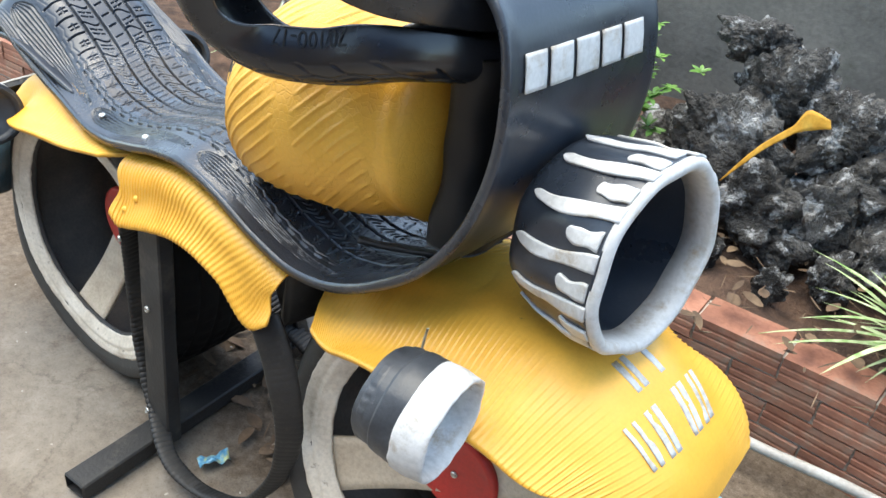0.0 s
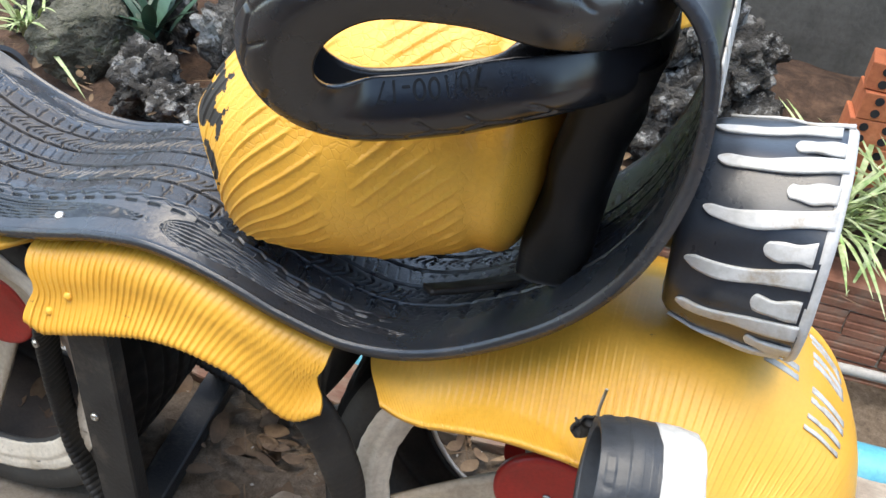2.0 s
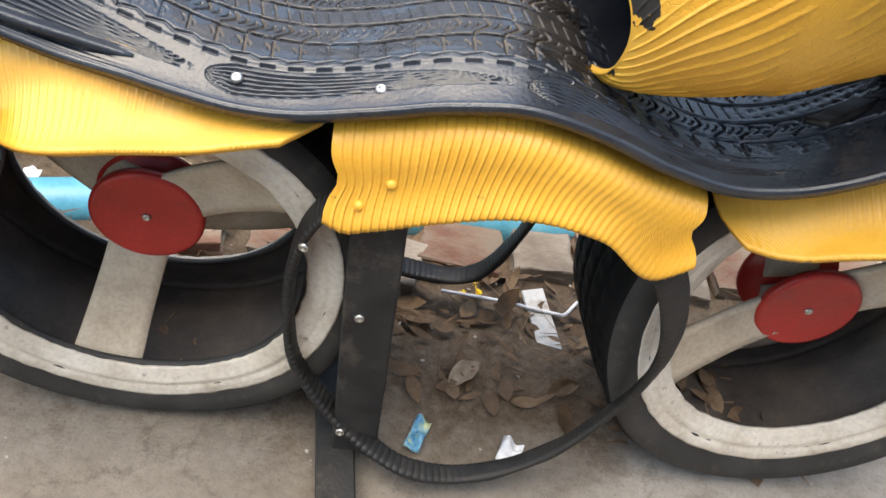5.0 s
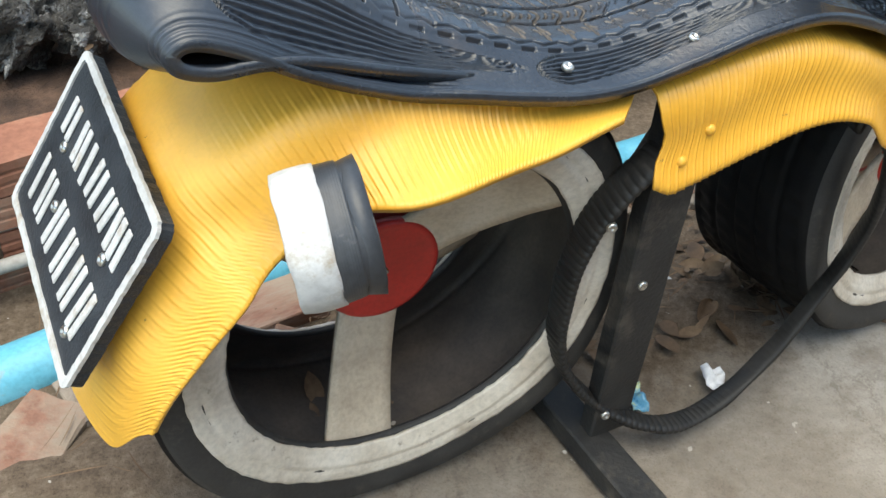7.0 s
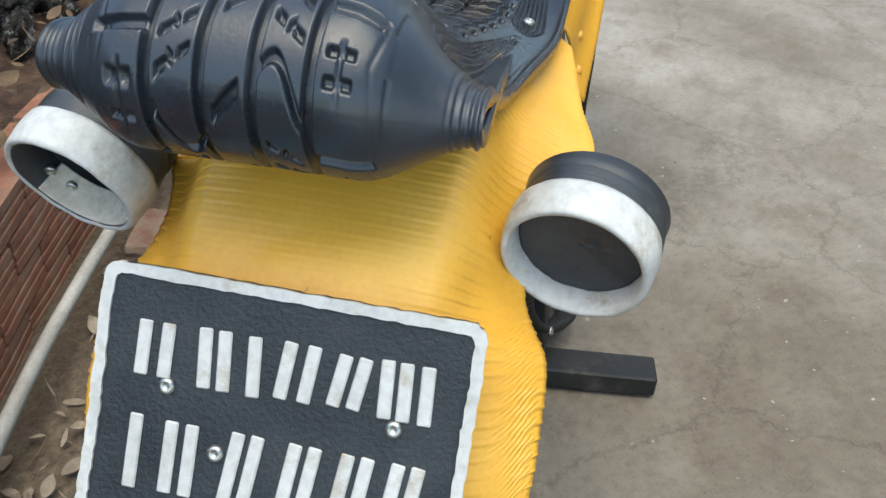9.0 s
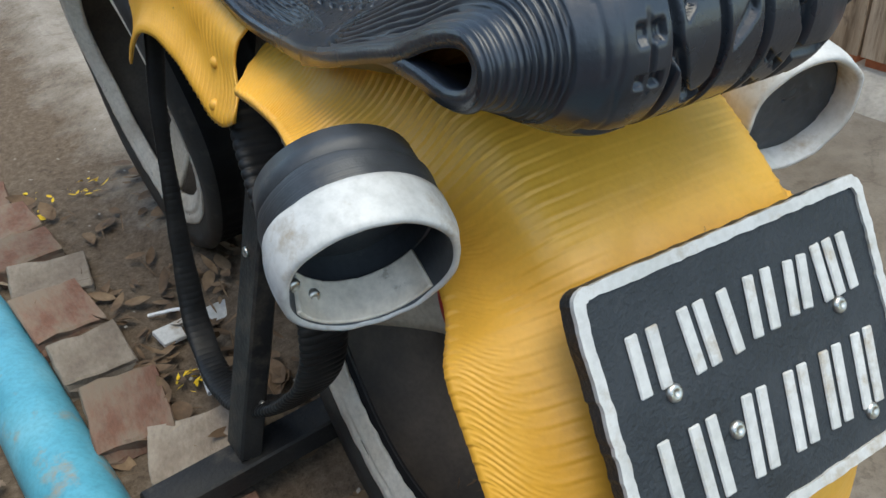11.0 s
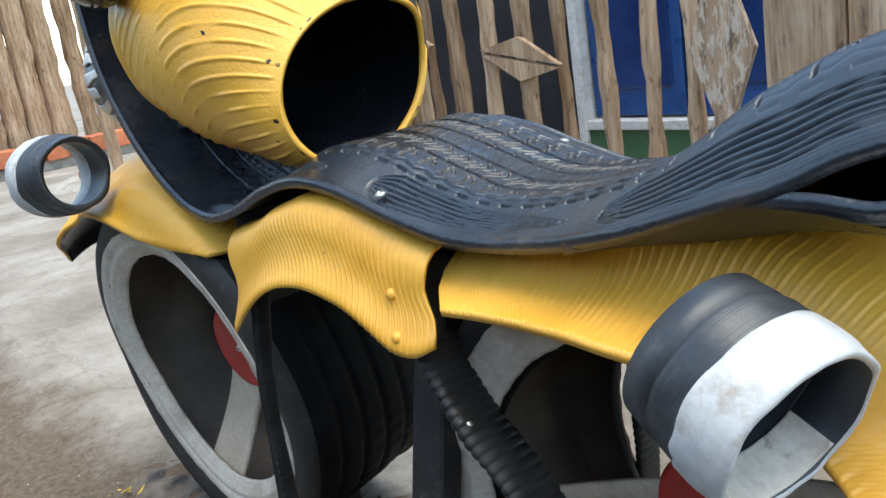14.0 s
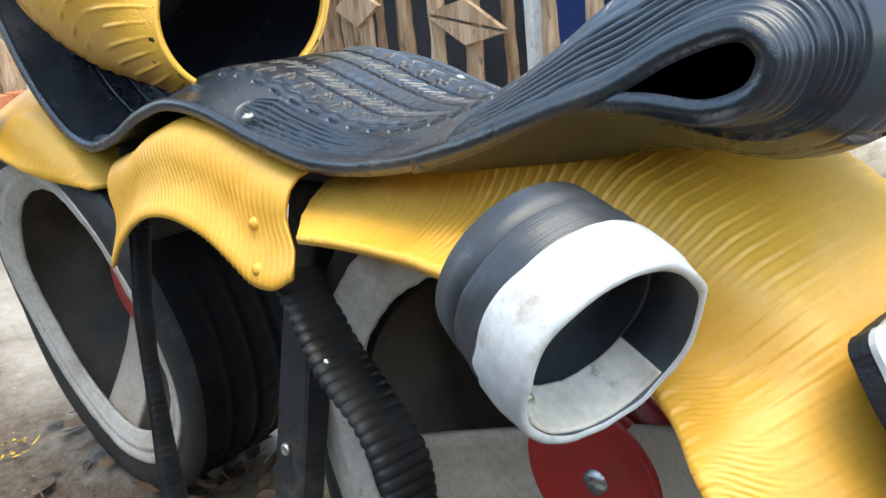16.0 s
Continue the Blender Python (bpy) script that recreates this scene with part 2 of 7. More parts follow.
def pole_material(name, flakes, tint=(1.28, 1.22, 1.14)):
    """Weathered wood with long grain, knots and pale flakes."""
    m, t, b = nodes_of(name, 0.88, 0, 0.2)
    g = noise_tex(t, 1.0, 8, 0.7, stretch=(42, 42, 3.5))
    k = noise_tex(t, 1.0, 6, 0.6, stretch=(30, 30, 12))
    p = noise_tex(t, 1.0, 4, 0.6, stretch=(9, 9, 2.5))
    base = ramp(t, g.outputs[0], [(0.3, (0.10, 0.068, 0.045)), (0.48, (0.27, 0.20, 0.142)), (0.7, (0.42, 0.335, 0.255))])
    tone = ramp(t, p.outputs[0], [(0.3, (0.72, 0.62, 0.52)), (0.55, (1.0, 0.95, 0.9)), (0.75, (1.15, 1.15, 1.15))])
    col = mix(t, 1.0, base.outputs[0], tone.outputs[0], "MULTIPLY")
    pit = ramp(t, k.outputs[0], [(0.60, (0, 0, 0)), (0.68, (0.8, 0.8, 0.8))])
    col = mix(t, pit.outputs[0], col, (0.065, 0.045, 0.032))
    info = t.nodes.new("ShaderNodeObjectInfo")
    v = ramp(t, info.outputs["Random"], [(0.0, (0.72, 0.68, 0.63)), (1.0, (1.12, 1.12, 1.12))])
    col = mix(t, 1.0, col, v.outputs[0], "MULTIPLY")
    col = mix(t, 1.0, col, tint, "MULTIPLY")
    if flakes:
        q = noise_tex(t, 1.0, 5, 0.65, stretch=(70, 70, 24))
        f = ramp(t, q.outputs[0], [(0.50, (0, 0, 0)), (0.57, (0.75, 0.75, 0.75))])
        col = mix(t, f.outputs[0], col, (0.44, 0.39, 0.32))
    t.links.new(col, b.inputs["Base Color"])
    bump(t, b, g.outputs[0], 0.7, 0.006)
    bump(t, b, k.outputs[0], 0.5, 0.005)
    return m


def ground_material():
    m, t, b = nodes_of("sandy_concrete", 0.9, 0, 0.2)
    n1, n2, n3, n4 = noise_tex(t, 1.7, 8, 0.65), noise_tex(t, 55, 8, 0.75), noise_tex(t, 6, 10, 0.75), noise_tex(t, 230, 4, 0.6)
    base = ramp(t, n1.outputs[0], [(0.34, (0.170, 0.145, 0.118)), (0.5, (0.245, 0.217, 0.186)), (0.66, (0.33, 0.302, 0.268))])
    fine = ramp(t, n2.outputs[0], [(0.3, (0.55, 0.53, 0.50)), (0.5, (0.95, 0.95, 0.95)), (0.72, (1.2, 1.18, 1.15))])
    col = mix(t, 0.45, base.outputs[0], fine.outputs[0], "MULTIPLY")
    stain = ramp(t, n3.outputs[0], [(0.52, (0, 0, 0)), (0.70, (0.6, 0.6, 0.6))])
    col = mix(t, stain.outputs[0], col, (0.145, 0.115, 0.088))
    grit = ramp(t, n4.outputs[0], [(0.34, (0.5, 0.47, 0.44)), (0.46, (1, 1, 1)), (0.64, (1, 1, 1)), (0.72, (1.5, 1.48, 1.45))])
    col = mix(t, 0.35, col, grit.outputs[0], "MULTIPLY")
    # cracks with a shape of their own in the thin concrete
    c = t.nodes.new("ShaderNodeTexCoord")
    warp = mix(t, 0.16, c.outputs["Object"], n3.outputs["Color"])
    vor = t.nodes.new("ShaderNodeTexVoronoi")
    vor.feature = "DISTANCE_TO_EDGE"
    vor.inputs["Scale"].default_value = 2.3
    t.links.new(warp, vor.inputs["Vector"])
    crack = ramp(t, vor.outputs["Distance"], [(0.0, (0.35, 0.33, 0.3)), (0.012, (1, 1, 1))])
    col = mix(t, 0.35, col, crack.outputs[0], "MULTIPLY")
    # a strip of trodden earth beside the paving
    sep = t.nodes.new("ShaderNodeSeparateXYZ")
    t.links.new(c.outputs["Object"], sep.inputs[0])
    # brightness along X is put into the colour: dark at low X, paler at high
    x_blend = t.nodes.new("ShaderNodeMath")
    x_blend.operation = "MULTIPLY_ADD"
    t.links.new(n1.outputs[0], x_blend.inputs[0])
    x_blend.inputs[1].default_value = 0.6
    t.links.new(sep.outputs["X"], x_blend.inputs[2])
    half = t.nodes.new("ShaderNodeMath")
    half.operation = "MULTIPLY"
    t.links.new(x_blend.outputs[0], half.inputs[0])
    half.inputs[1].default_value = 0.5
    x_tone = ramp(t, half.outputs[0], [(0.28, (0.72, 0.69, 0.65)), (0.50, (0.84, 0.82, 0.79)), (0.70, (1.05, 1.05, 1.05))])
    col = mix(t, 1.0, col, x_tone.outputs[0], "MULTIPLY")
    add = t.nodes.new("ShaderNodeMath")
    add.operation = "MULTIPLY_ADD"
    t.links.new(n3.outputs[0], add.inputs[0])
    add.inputs[1].default_value = 0.45
    t.links.new(sep.outputs["Y"], add.inputs[2])
    # the paving reaches further over beside the front wheel
    over = ramp(t, half.outputs[0], [(0.56, (0, 0, 0)), (0.70, (1, 1, 1))])
    less = t.nodes.new("ShaderNodeMath")
    less.operation = "MULTIPLY_ADD"
    t.links.new(over.outputs[0], less.inputs[0])
    less.inputs[1].default_value = -0.22
    t.links.new(add.outputs[0], less.inputs[2])
    earth = ramp(t, less.outputs[0], [(0.03, (0, 0, 0)), (0.20, (1, 1, 1))])
    soil = ramp(t, n2.outputs[0], [(0.3, (0.060, 0.042, 0.029)), (0.5, (0.115, 0.086, 0.061)), (0.7, (0.180, 0.141, 0.104))])
    soil_col = mix(t, 0.6, soil.outputs[0], grit.outputs[0], "MULTIPLY")
    col = mix(t, earth.outputs[0], col, soil_col)
    t.links.new(col, b.inputs["Base Color"])
    bump(t, b, n2.outputs[0], 0.6, 0.006)
    bump(t, b, n3.outputs[0], 0.4, 0.008)
    bump(t, b, n4.outputs[0], 0.4, 0.002)
    return m


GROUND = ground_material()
POLE = pole_material("weathered_pole", False)
BOARD_FLAKED = pole_material("flaking_board", True, (1.0, 0.98, 0.95))
PLANK = pole_material("pale_plank", False, (1.35, 1.38, 1.40))


# ---- building helpers ----
def mesh_of(name, verts, faces, mats, smooth=True, slots=None):
    me = bpy.data.meshes.new(name)
    me.from_pydata([tuple(v) for v in verts], [], faces)
    for m in mats if isinstance(mats, (list, tuple)) else [mats]:
        me.materials.append(m)
    me.polygons.foreach_set("use_smooth", [smooth] * len(me.polygons))
    if slots is not None:
        me.polygons.foreach_set("material_index", slots)
    me.update()
    return me


def put(name, me, parent=None, label=""):
    ob = new(name, me)
    ob.parent = parent
    if label:
        ob["label"] = label
    return ob


def part(name, bm, material, parent, label="", smooth=False):
    me = bpy.data.meshes.new(name)
    bm.to_mesh(me)
    bm.free()
    me.materials.append(material)
    me.polygons.foreach_set("use_smooth", [smooth] * len(me.polygons))
    return put(name, me, parent, label)


def thing(name, at, label, category, group="", kind=""):
    ob = new(name)
    ob.empty_display_size = 0.05
    ob.location = at
    return tagged(ob, label, category, group, kind)


def grid_faces(nu, nv, wrap_u=False, wrap_v=False, base=0, flip=False):
    out = []
    for i in range(nu if wrap_u else nu - 1):
        a, b = base + i * nv, base + ((i + 1) % nu) * nv
        for j in range(nv if wrap_v else nv - 1):
            k = (j + 1) % nv
            f = (a + j, b + j, b + k, a + k)
            out.append(f[::-1] if flip else f)
    return out


def normals(P, wrap_u=False, wrap_v=False):
    def diff(A, axis, wrap):
        if wrap:
            return np.roll(A, -1, axis) - np.roll(A, 1, axis)
        return np.gradient(A, axis=axis)
    n = np.cross(diff(P, 0, wrap_u), diff(P, 1, wrap_v))
    return n / np.maximum(np.linalg.norm(n, axis=-1, keepdims=True), 1e-9)


def shell(name, P, thick, mats, disp=None, wrap_u=False, wrap_v=False, slots=None):
    """A sheet of the given thickness over the grid P; disp lifts the outer face along its normals."""
    nu, nv = P.shape[:2]
    N = normals(P, wrap_u, wrap_v)
    outer = P + N * disp[..., None] if disp is not None else P
    inner = P - N * (thick[..., None] if isinstance(thick, np.ndarray) else thick)
    # the inner face needs fewer points than the outer one on large sheets
    su, sv = (4, 3) if nu * nv > 20000 else (1, 1)
    iu = list(range(0, nu if wrap_u else nu - 1, su)) + ([nu] if wrap_u else [nu - 1])
    jv = list(range(0, nv if wrap_v else nv - 1, sv)) + ([nv] if wrap_v else [nv - 1])
    ru, rv = (iu[:-1] if wrap_u else iu), (jv[:-1] if wrap_v else jv)
    mu, mv = len(ru), len(rv)
    verts = np.concatenate([outer.reshape(-1, 3), inner[np.ix_(ru, rv)].reshape(-1, 3)])
    n = nu * nv
    faces = grid_faces(nu, nv, wrap_u, wrap_v)
    count = len(faces)
    faces += grid_faces(mu, mv, wrap_u, wrap_v, n, True)
    below = len(faces) - count
    rim = []
    if not wrap_v:
        for k in range(len(iu) - 1):
            steps = [i % nu for i in range(iu[k], iu[k + 1] + 1)]
            p, q = n + k * mv, n + ((k + 1) % mu) * mv
            rim += [tuple(i * nv for i in steps[::-1]) + (p, q), tuple(i * nv + nv - 1 for i in steps) + (q + mv - 1, p + mv - 1)]
    if not wrap_u:
        e, g = (nu - 1) * nv, n + (mu - 1) * mv
        for k in range(len(jv) - 1):
            steps = [j % nv for j in range(jv[k], jv[k + 1] + 1)]
            h = (k + 1) % mv
            rim += [tuple(steps) + (n + h, n + k), tuple(e + j for j in steps[::-1]) + (g + k, g + h)]
    faces += rim
    idx = None
    if slots is not None:
        out, ins, edge = slots
        top = out if isinstance(out, list) else [out] * count
        idx = top + [ins] * below + [edge] * len(rim)
    return mesh_of(name, verts, faces, mats, True, idx)


def spline(points, n):
    """Points evenly spaced along a smooth curve through the given ones."""
    p = np.array(points, float)
    q = np.vstack([2 * p[0] - p[1], p, 2 * p[-1] - p[-2]])
    dense = []
    for i in range(len(p) - 1):
        a, b, c, d = q[i:i + 4]
        for t in np.linspace(0, 1, 40, endpoint=False):
            dense.append(0.5 * (2 * b + (c - a) * t + (2 * a - 5 * b + 4 * c - d) * t * t + (3 * b - a - 3 * c + d) * t ** 3))
    dense = np.array(dense + [p[-1]])
    s = np.r_[0, np.cumsum(np.linalg.norm(np.diff(dense, axis=0), axis=1))]
    at = np.linspace(0, s[-1], n)
    return np.stack([np.interp(at, s, dense[:, k]) for k in range(p.shape[1])], 1), s[-1]


def curve1(xs, ys, x):
    """A smooth value table."""
    x = np.asarray(x, float)
    xs, ys = np.array(xs, float), np.array(ys, float)
    i = np.clip(np.searchsorted(xs, x) - 1, 0, len(xs) - 2)
    t = np.clip((x - xs[i]) / (xs[i + 1] - xs[i]), 0, 1)
    m = np.gradient(ys, xs)
    h = xs[i + 1] - xs[i]
    return ((2 * t ** 3 - 3 * t ** 2 + 1) * ys[i] + (t ** 3 - 2 * t ** 2 + t) * h * m[i]
            + (-2 * t ** 3 + 3 * t ** 2) * ys[i + 1] + (t ** 3 - t ** 2) * h * m[i + 1])


def sstep(a, b, x):
    t = np.clip((np.asarray(x, float) - a) / (b - a), 0, 1)
    return t * t * (3 - 2 * t)


def ridge(x, sharp=3):
    return (0.5 + 0.5 * np.cos(2 * np.pi * x)) ** sharp


def wobble(P, scale, amount, seed=0.0):
    """Smooth uneven offsets for a grid of points."""
    flat = P.reshape(-1, 3)
    vals = [noise.noise(Vector((p[0] * scale + seed, p[1] * scale, p[2] * scale))) for p in flat]
    return np.array(vals).reshape(P.shape[:-1]) * amount


def box_bm(sx, sy, sz, bevel=0.0, m=None, segments=1):
    bm = bmesh.new()
    bmesh.ops.create_cube(bm, size=1.0, matrix=Matrix.Diagonal((sx, sy, sz, 1)))
    if bevel:
        bmesh.ops.bevel(bm, geom=list(bm.edges), offset=bevel, segments=segments, affect="EDGES", profile=0.5)
    if m is not None:
        bmesh.ops.transform(bm, matrix=m, verts=list(bm.verts))
    return bm


def rough_up(bm, amount, scale, seed=0.0):
    for v in bm.verts:
        p = v.co * scale
        v.co += Vector((noise.noise(p + Vector((seed, 0, 0))), noise.noise(p + Vector((0, seed, 9))),
                        noise.noise(p + Vector((5, 0, seed))))) * amount
    return bm


def lathe(profile, n, axis="y"):
    """Grid of points: a profile of (along, radius) turned round an axis."""
    a = np.linspace(0, 2 * np.pi, n, endpoint=False)
    pr = np.array(profile, float)
    P = np.zeros((n, len(pr), 3))
    k, u, v = {"y": (1, 0, 2), "x": (0, 2, 1), "z": (2, 1, 0)}[axis]
    P[..., k] = pr[None, :, 0]
    P[..., u] = pr[None, :, 1] * np.cos(a)[:, None]
    P[..., v] = pr[None, :, 1] * np.sin(a)[:, None]
    return P


def beam(a, b, width, depth, side, bevel=0.003):
    """A bar from a to b; its width lies along side."""
    a, b, side = Vector(a), Vector(b), Vector(side)
    d = (b - a)
    z = d.normalized()
    y = z.cross(side).normalized()
    x = y.cross(z)
    m = Matrix((x, y, z)).transposed().to_4x4()
    m.translation = (a + b) / 2
    bm = box_bm(width, depth, d.length, bevel)
    bmesh.ops.subdivide_edges(bm, edges=[e for e in bm.edges if e.calc_length() > d.length * 0.7], cuts=6)
    rough_up(bm, 0.0012, 22, a.x * 7)
    bmesh.ops.transform(bm, matrix=m, verts=list(bm.verts))
    return bm


def screw_mesh():
    P = lathe([(-0.002, 0.0001), (-0.002, 0.0055), (0.0008, 0.0055), (0.0022, 0.0042), (0.0026, 0.0024), (0.0012, 0.0016), (0.0012, 0.0001)], 14, "z")
    return mesh_of("screw", P.reshape(-1, 3), grid_faces(14, 7, True), STEEL)


SCREW = screw_mesh()


def screw(at, out, parent, name="screw", scale=1.0):
    q = Vector(out).to_track_quat("Z", "Y")
    ob = put(name, SCREW, parent)
    base = parent.matrix_basis.inverted() if parent is not None else Matrix()
    ob.matrix_basis = base @ Matrix.LocRotScale(Vector(at), q, (scale,) * 3)
    return ob


# ---- the motorcycle built of old tyres ----
bike = thing("tyre_motorcycle", (0, 0, 0), "motorcycle sculpture of cut old tyres, painted yellow, black and white", "sculpture")


def tread_marks(s, y, half, groove=0.004, rows=(-0.62, -0.22, 0.22, 0.62), pitch=0.03, cut=0.0025):
    """Depth pattern of a road tyre: long grooves, sipes between them."""
    v = y / half
    d = np.zeros(np.broadcast(s, v).shape)
    for r in rows:
        d = np.minimum(d, -groove * np.exp(-((v - r) / 0.045) ** 2))
    lane = np.floor((v + 1) * 2.5)
    k = ridge((s + 0.5 * v * pitch + lane * 0.37 * pitch) / pitch, 7)
    inside = 1 - sstep(0.9, 1.0, np.abs(v))
    return (d - cut * k * sstep(0.25, 0.5, np.abs(np.sin((v + 1) * 2.5 * np.pi)))) * inside


def wheel(name, x, y, z, steer, camber, tilt, arms_r, arms_l, label, grow=0.0, bulge=0.0):
    top = new(name)
    top["label"] = label
    top.parent = bike
    top.matrix_basis = pose(x, y, z, camber, 0, steer)
    n = 220
    prof = [(-0.102, 0.216), (-0.108, 0.222), (-0.115, 0.236), (-0.120, 0.252), (-0.122, 0.266), (-0.121, 0.280), (-0.116, 0.290),
            (-0.109, 0.298), (-0.101, 0.304)]
    ys = np.linspace(-0.094, 0.094, 49)
    prof = prof + [(y, 0.3148 - 0.0075 * abs(y / 0.094) ** 3) for y in ys] + [(-y, r) for y, r in prof[::-1]]
    P = lathe(prof, n, "y")
    a = np.linspace(0, 2 * np.pi, n, endpoint=False)[:, None]
    pr = np.array(prof)
    D = tread_marks(a * 0.315, pr[None, :, 0], 0.100, 0.006, (-0.6, -0.2, 0.2, 0.6), 0.034, 0.004)
    D[:, (np.abs(pr[:, 0]) > 0.101)] = 0
    # the lower half bulges under the load
    low = sstep(-0.15, 0.75, -np.sin(a))
    P[..., 1] *= 1 + 0.16 * low * sstep(0.268, 0.298, pr[None, :, 1])
    fuller = 1 + 0.030 * low * ((pr[:, 1] > 0.285) & (np.abs(pr[:, 0]) > 0.1))[None, :]
    P[..., 0] *= fuller
    P[..., 2] *= fuller
    P[..., 1] += 0.004 * np.sin(3 * a)
    if (normals(P, True)[:, 25] * np.stack([np.cos(a[:, 0]), 0 * a[:, 0], np.sin(a[:, 0])], 1)).sum() < 0:
        P, D = P[:, ::-1], D[:, ::-1]
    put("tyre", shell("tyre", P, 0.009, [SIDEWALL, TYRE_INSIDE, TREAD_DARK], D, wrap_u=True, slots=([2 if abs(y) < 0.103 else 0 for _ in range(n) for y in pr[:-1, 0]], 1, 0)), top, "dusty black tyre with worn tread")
    for side in (-1, 1):
        k = np.linspace(0, 1, 15)
        rp = [(side * (float(np.interp(0.2165 + grow + 0.047 * t, (0.216, 0.222, 0.236, 0.252, 0.266), (0.102, 0.108, 0.115, 0.120, 0.122))) + 0.0035 - 0.0015 * t), 0.2145 + grow + 0.049 * t) for t in k]
        Q = lathe(rp if side > 0 else rp[::-1], n, "y")
        Q[..., 1] += 0.004 * np.sin(3 * a)
        Q[..., 1] += side * 0.0008 * np.sin(a * 7)
        if normals(Q, True)[:, 4, 1].sum() * side < 0:
            Q = Q[:, ::-1]
        t = np.linspace(0, 1, 15)
        step = -0.0022 * np.exp(-((t - 0.62) / 0.06) ** 2) + 0.0014 * np.exp(-((t - 0.45) / 0.08) ** 2)
        rough = np.exp(-(t / 0.10) ** 2) + np.exp(-((t - 1) / 0.10) ** 2)
        if (np.hypot(Q[0, 0, 0], Q[0, 0, 2]) > np.hypot(Q[0, -1, 0], Q[0, -1, 2])):
            step, rough = step[::-1], rough[::-1]
        jag = wobble(Q, 70, 0.0018) * rough[None, :]
        Q[..., 0] += jag * np.cos(a)
        Q[..., 2] += jag * np.sin(a)
        put("sidewall_ring", shell("sidewall_ring", Q, 0.0065, RING_WHITE, wobble(Q, 60, 0.0012) + step[None, :], wrap_u=True), top, "chipped white painted sidewall ring")
        for deg in (arms_r if side < 0 else arms_l):
            ang = radians(deg)
            nu, nv = 22, 7
            t, w = np.linspace(0, 1, nu)[:, None], np.linspace(-1, 1, nv)[None, :]
            r = 0.01 + 0.222 * t
            hw = 0.036 + 0.012 * t ** 2 + 0.004 * (1 - t)
            out = bulge if side < 0 else 0.0
            yy = side * (0.012 + out + (0.092 - out) * t ** 1.6 + 0.004 * w ** 2)
            ca, sa = math.cos(ang), math.sin(ang)
            A = np.stack([r * ca - hw * w * sa, yy + 0 * w, r * sa + hw * w * ca], -1)
            if side < 0:
                A = A[:, ::-1]
            A = A[:, ::-1] if normals(A)[10, 3, 1] * side < 0 else A
            me = shell("spoke", A, 0.008, STRIP, wobble(A, 40, 0.0012))
            put("spoke", me, top, "flat spoke cut from tyre, dusty beige paint")
        R = lathe([(0, 0.0005), (0.0, 0.030), (-0.001, 0.060), (0.0015, 0.066), (0.0015, 0.072), (-0.002, 0.0755), (-0.011, 0.0755), (-0.011, 0.0005)], 56, "y")
        if side < 0:
            R[..., 1] *= -1
            R = R[::-1]
        me = mesh_of("hub_disc", R.reshape(-1, 3), grid_faces(56, 8, True), RED)
        disc = put("hub_disc", me, top, "round red painted hub disc")
        disc.matrix_basis = pose(0, side * (0.026 + (bulge if side < 0 else 0.0)), 0, -side * tilt[0] if side < 0 else 0, 0, tilt[1] * side)
        screw((0, 0.0005 * side, 0), (0, side, 0), disc, scale=1.1)
        disc.children[0].matrix_basis = Matrix.LocRotScale(Vector((0, 0.001 * side, 0)), Vector((0, side, 0)).to_track_quat("Z", "Y"), (1.1,) * 3)
    return top


wheel("rear_wheel", 0.006, -0.004, 0.317, 1.2, -1.0, (0, 0), (41, -103), (-13, 156), "rear wheel of worn tyre, white rings, red hub discs", 0.005)
wheel("front_wheel", 0.934, 0.014, 0.319, 3.2, -8.0, (7, 0), (34, 205), (-75, 105), "front wheel of worn tyre, white rings, red hub discs", -0.003, 0.036)


def pleat(x):
    """Height of moulded ribs: a thin raised line with a narrow crease beside it."""
    return 0.0013 * ridge(x, 4) - 0.0010 * ridge(x - 0.22, 8)


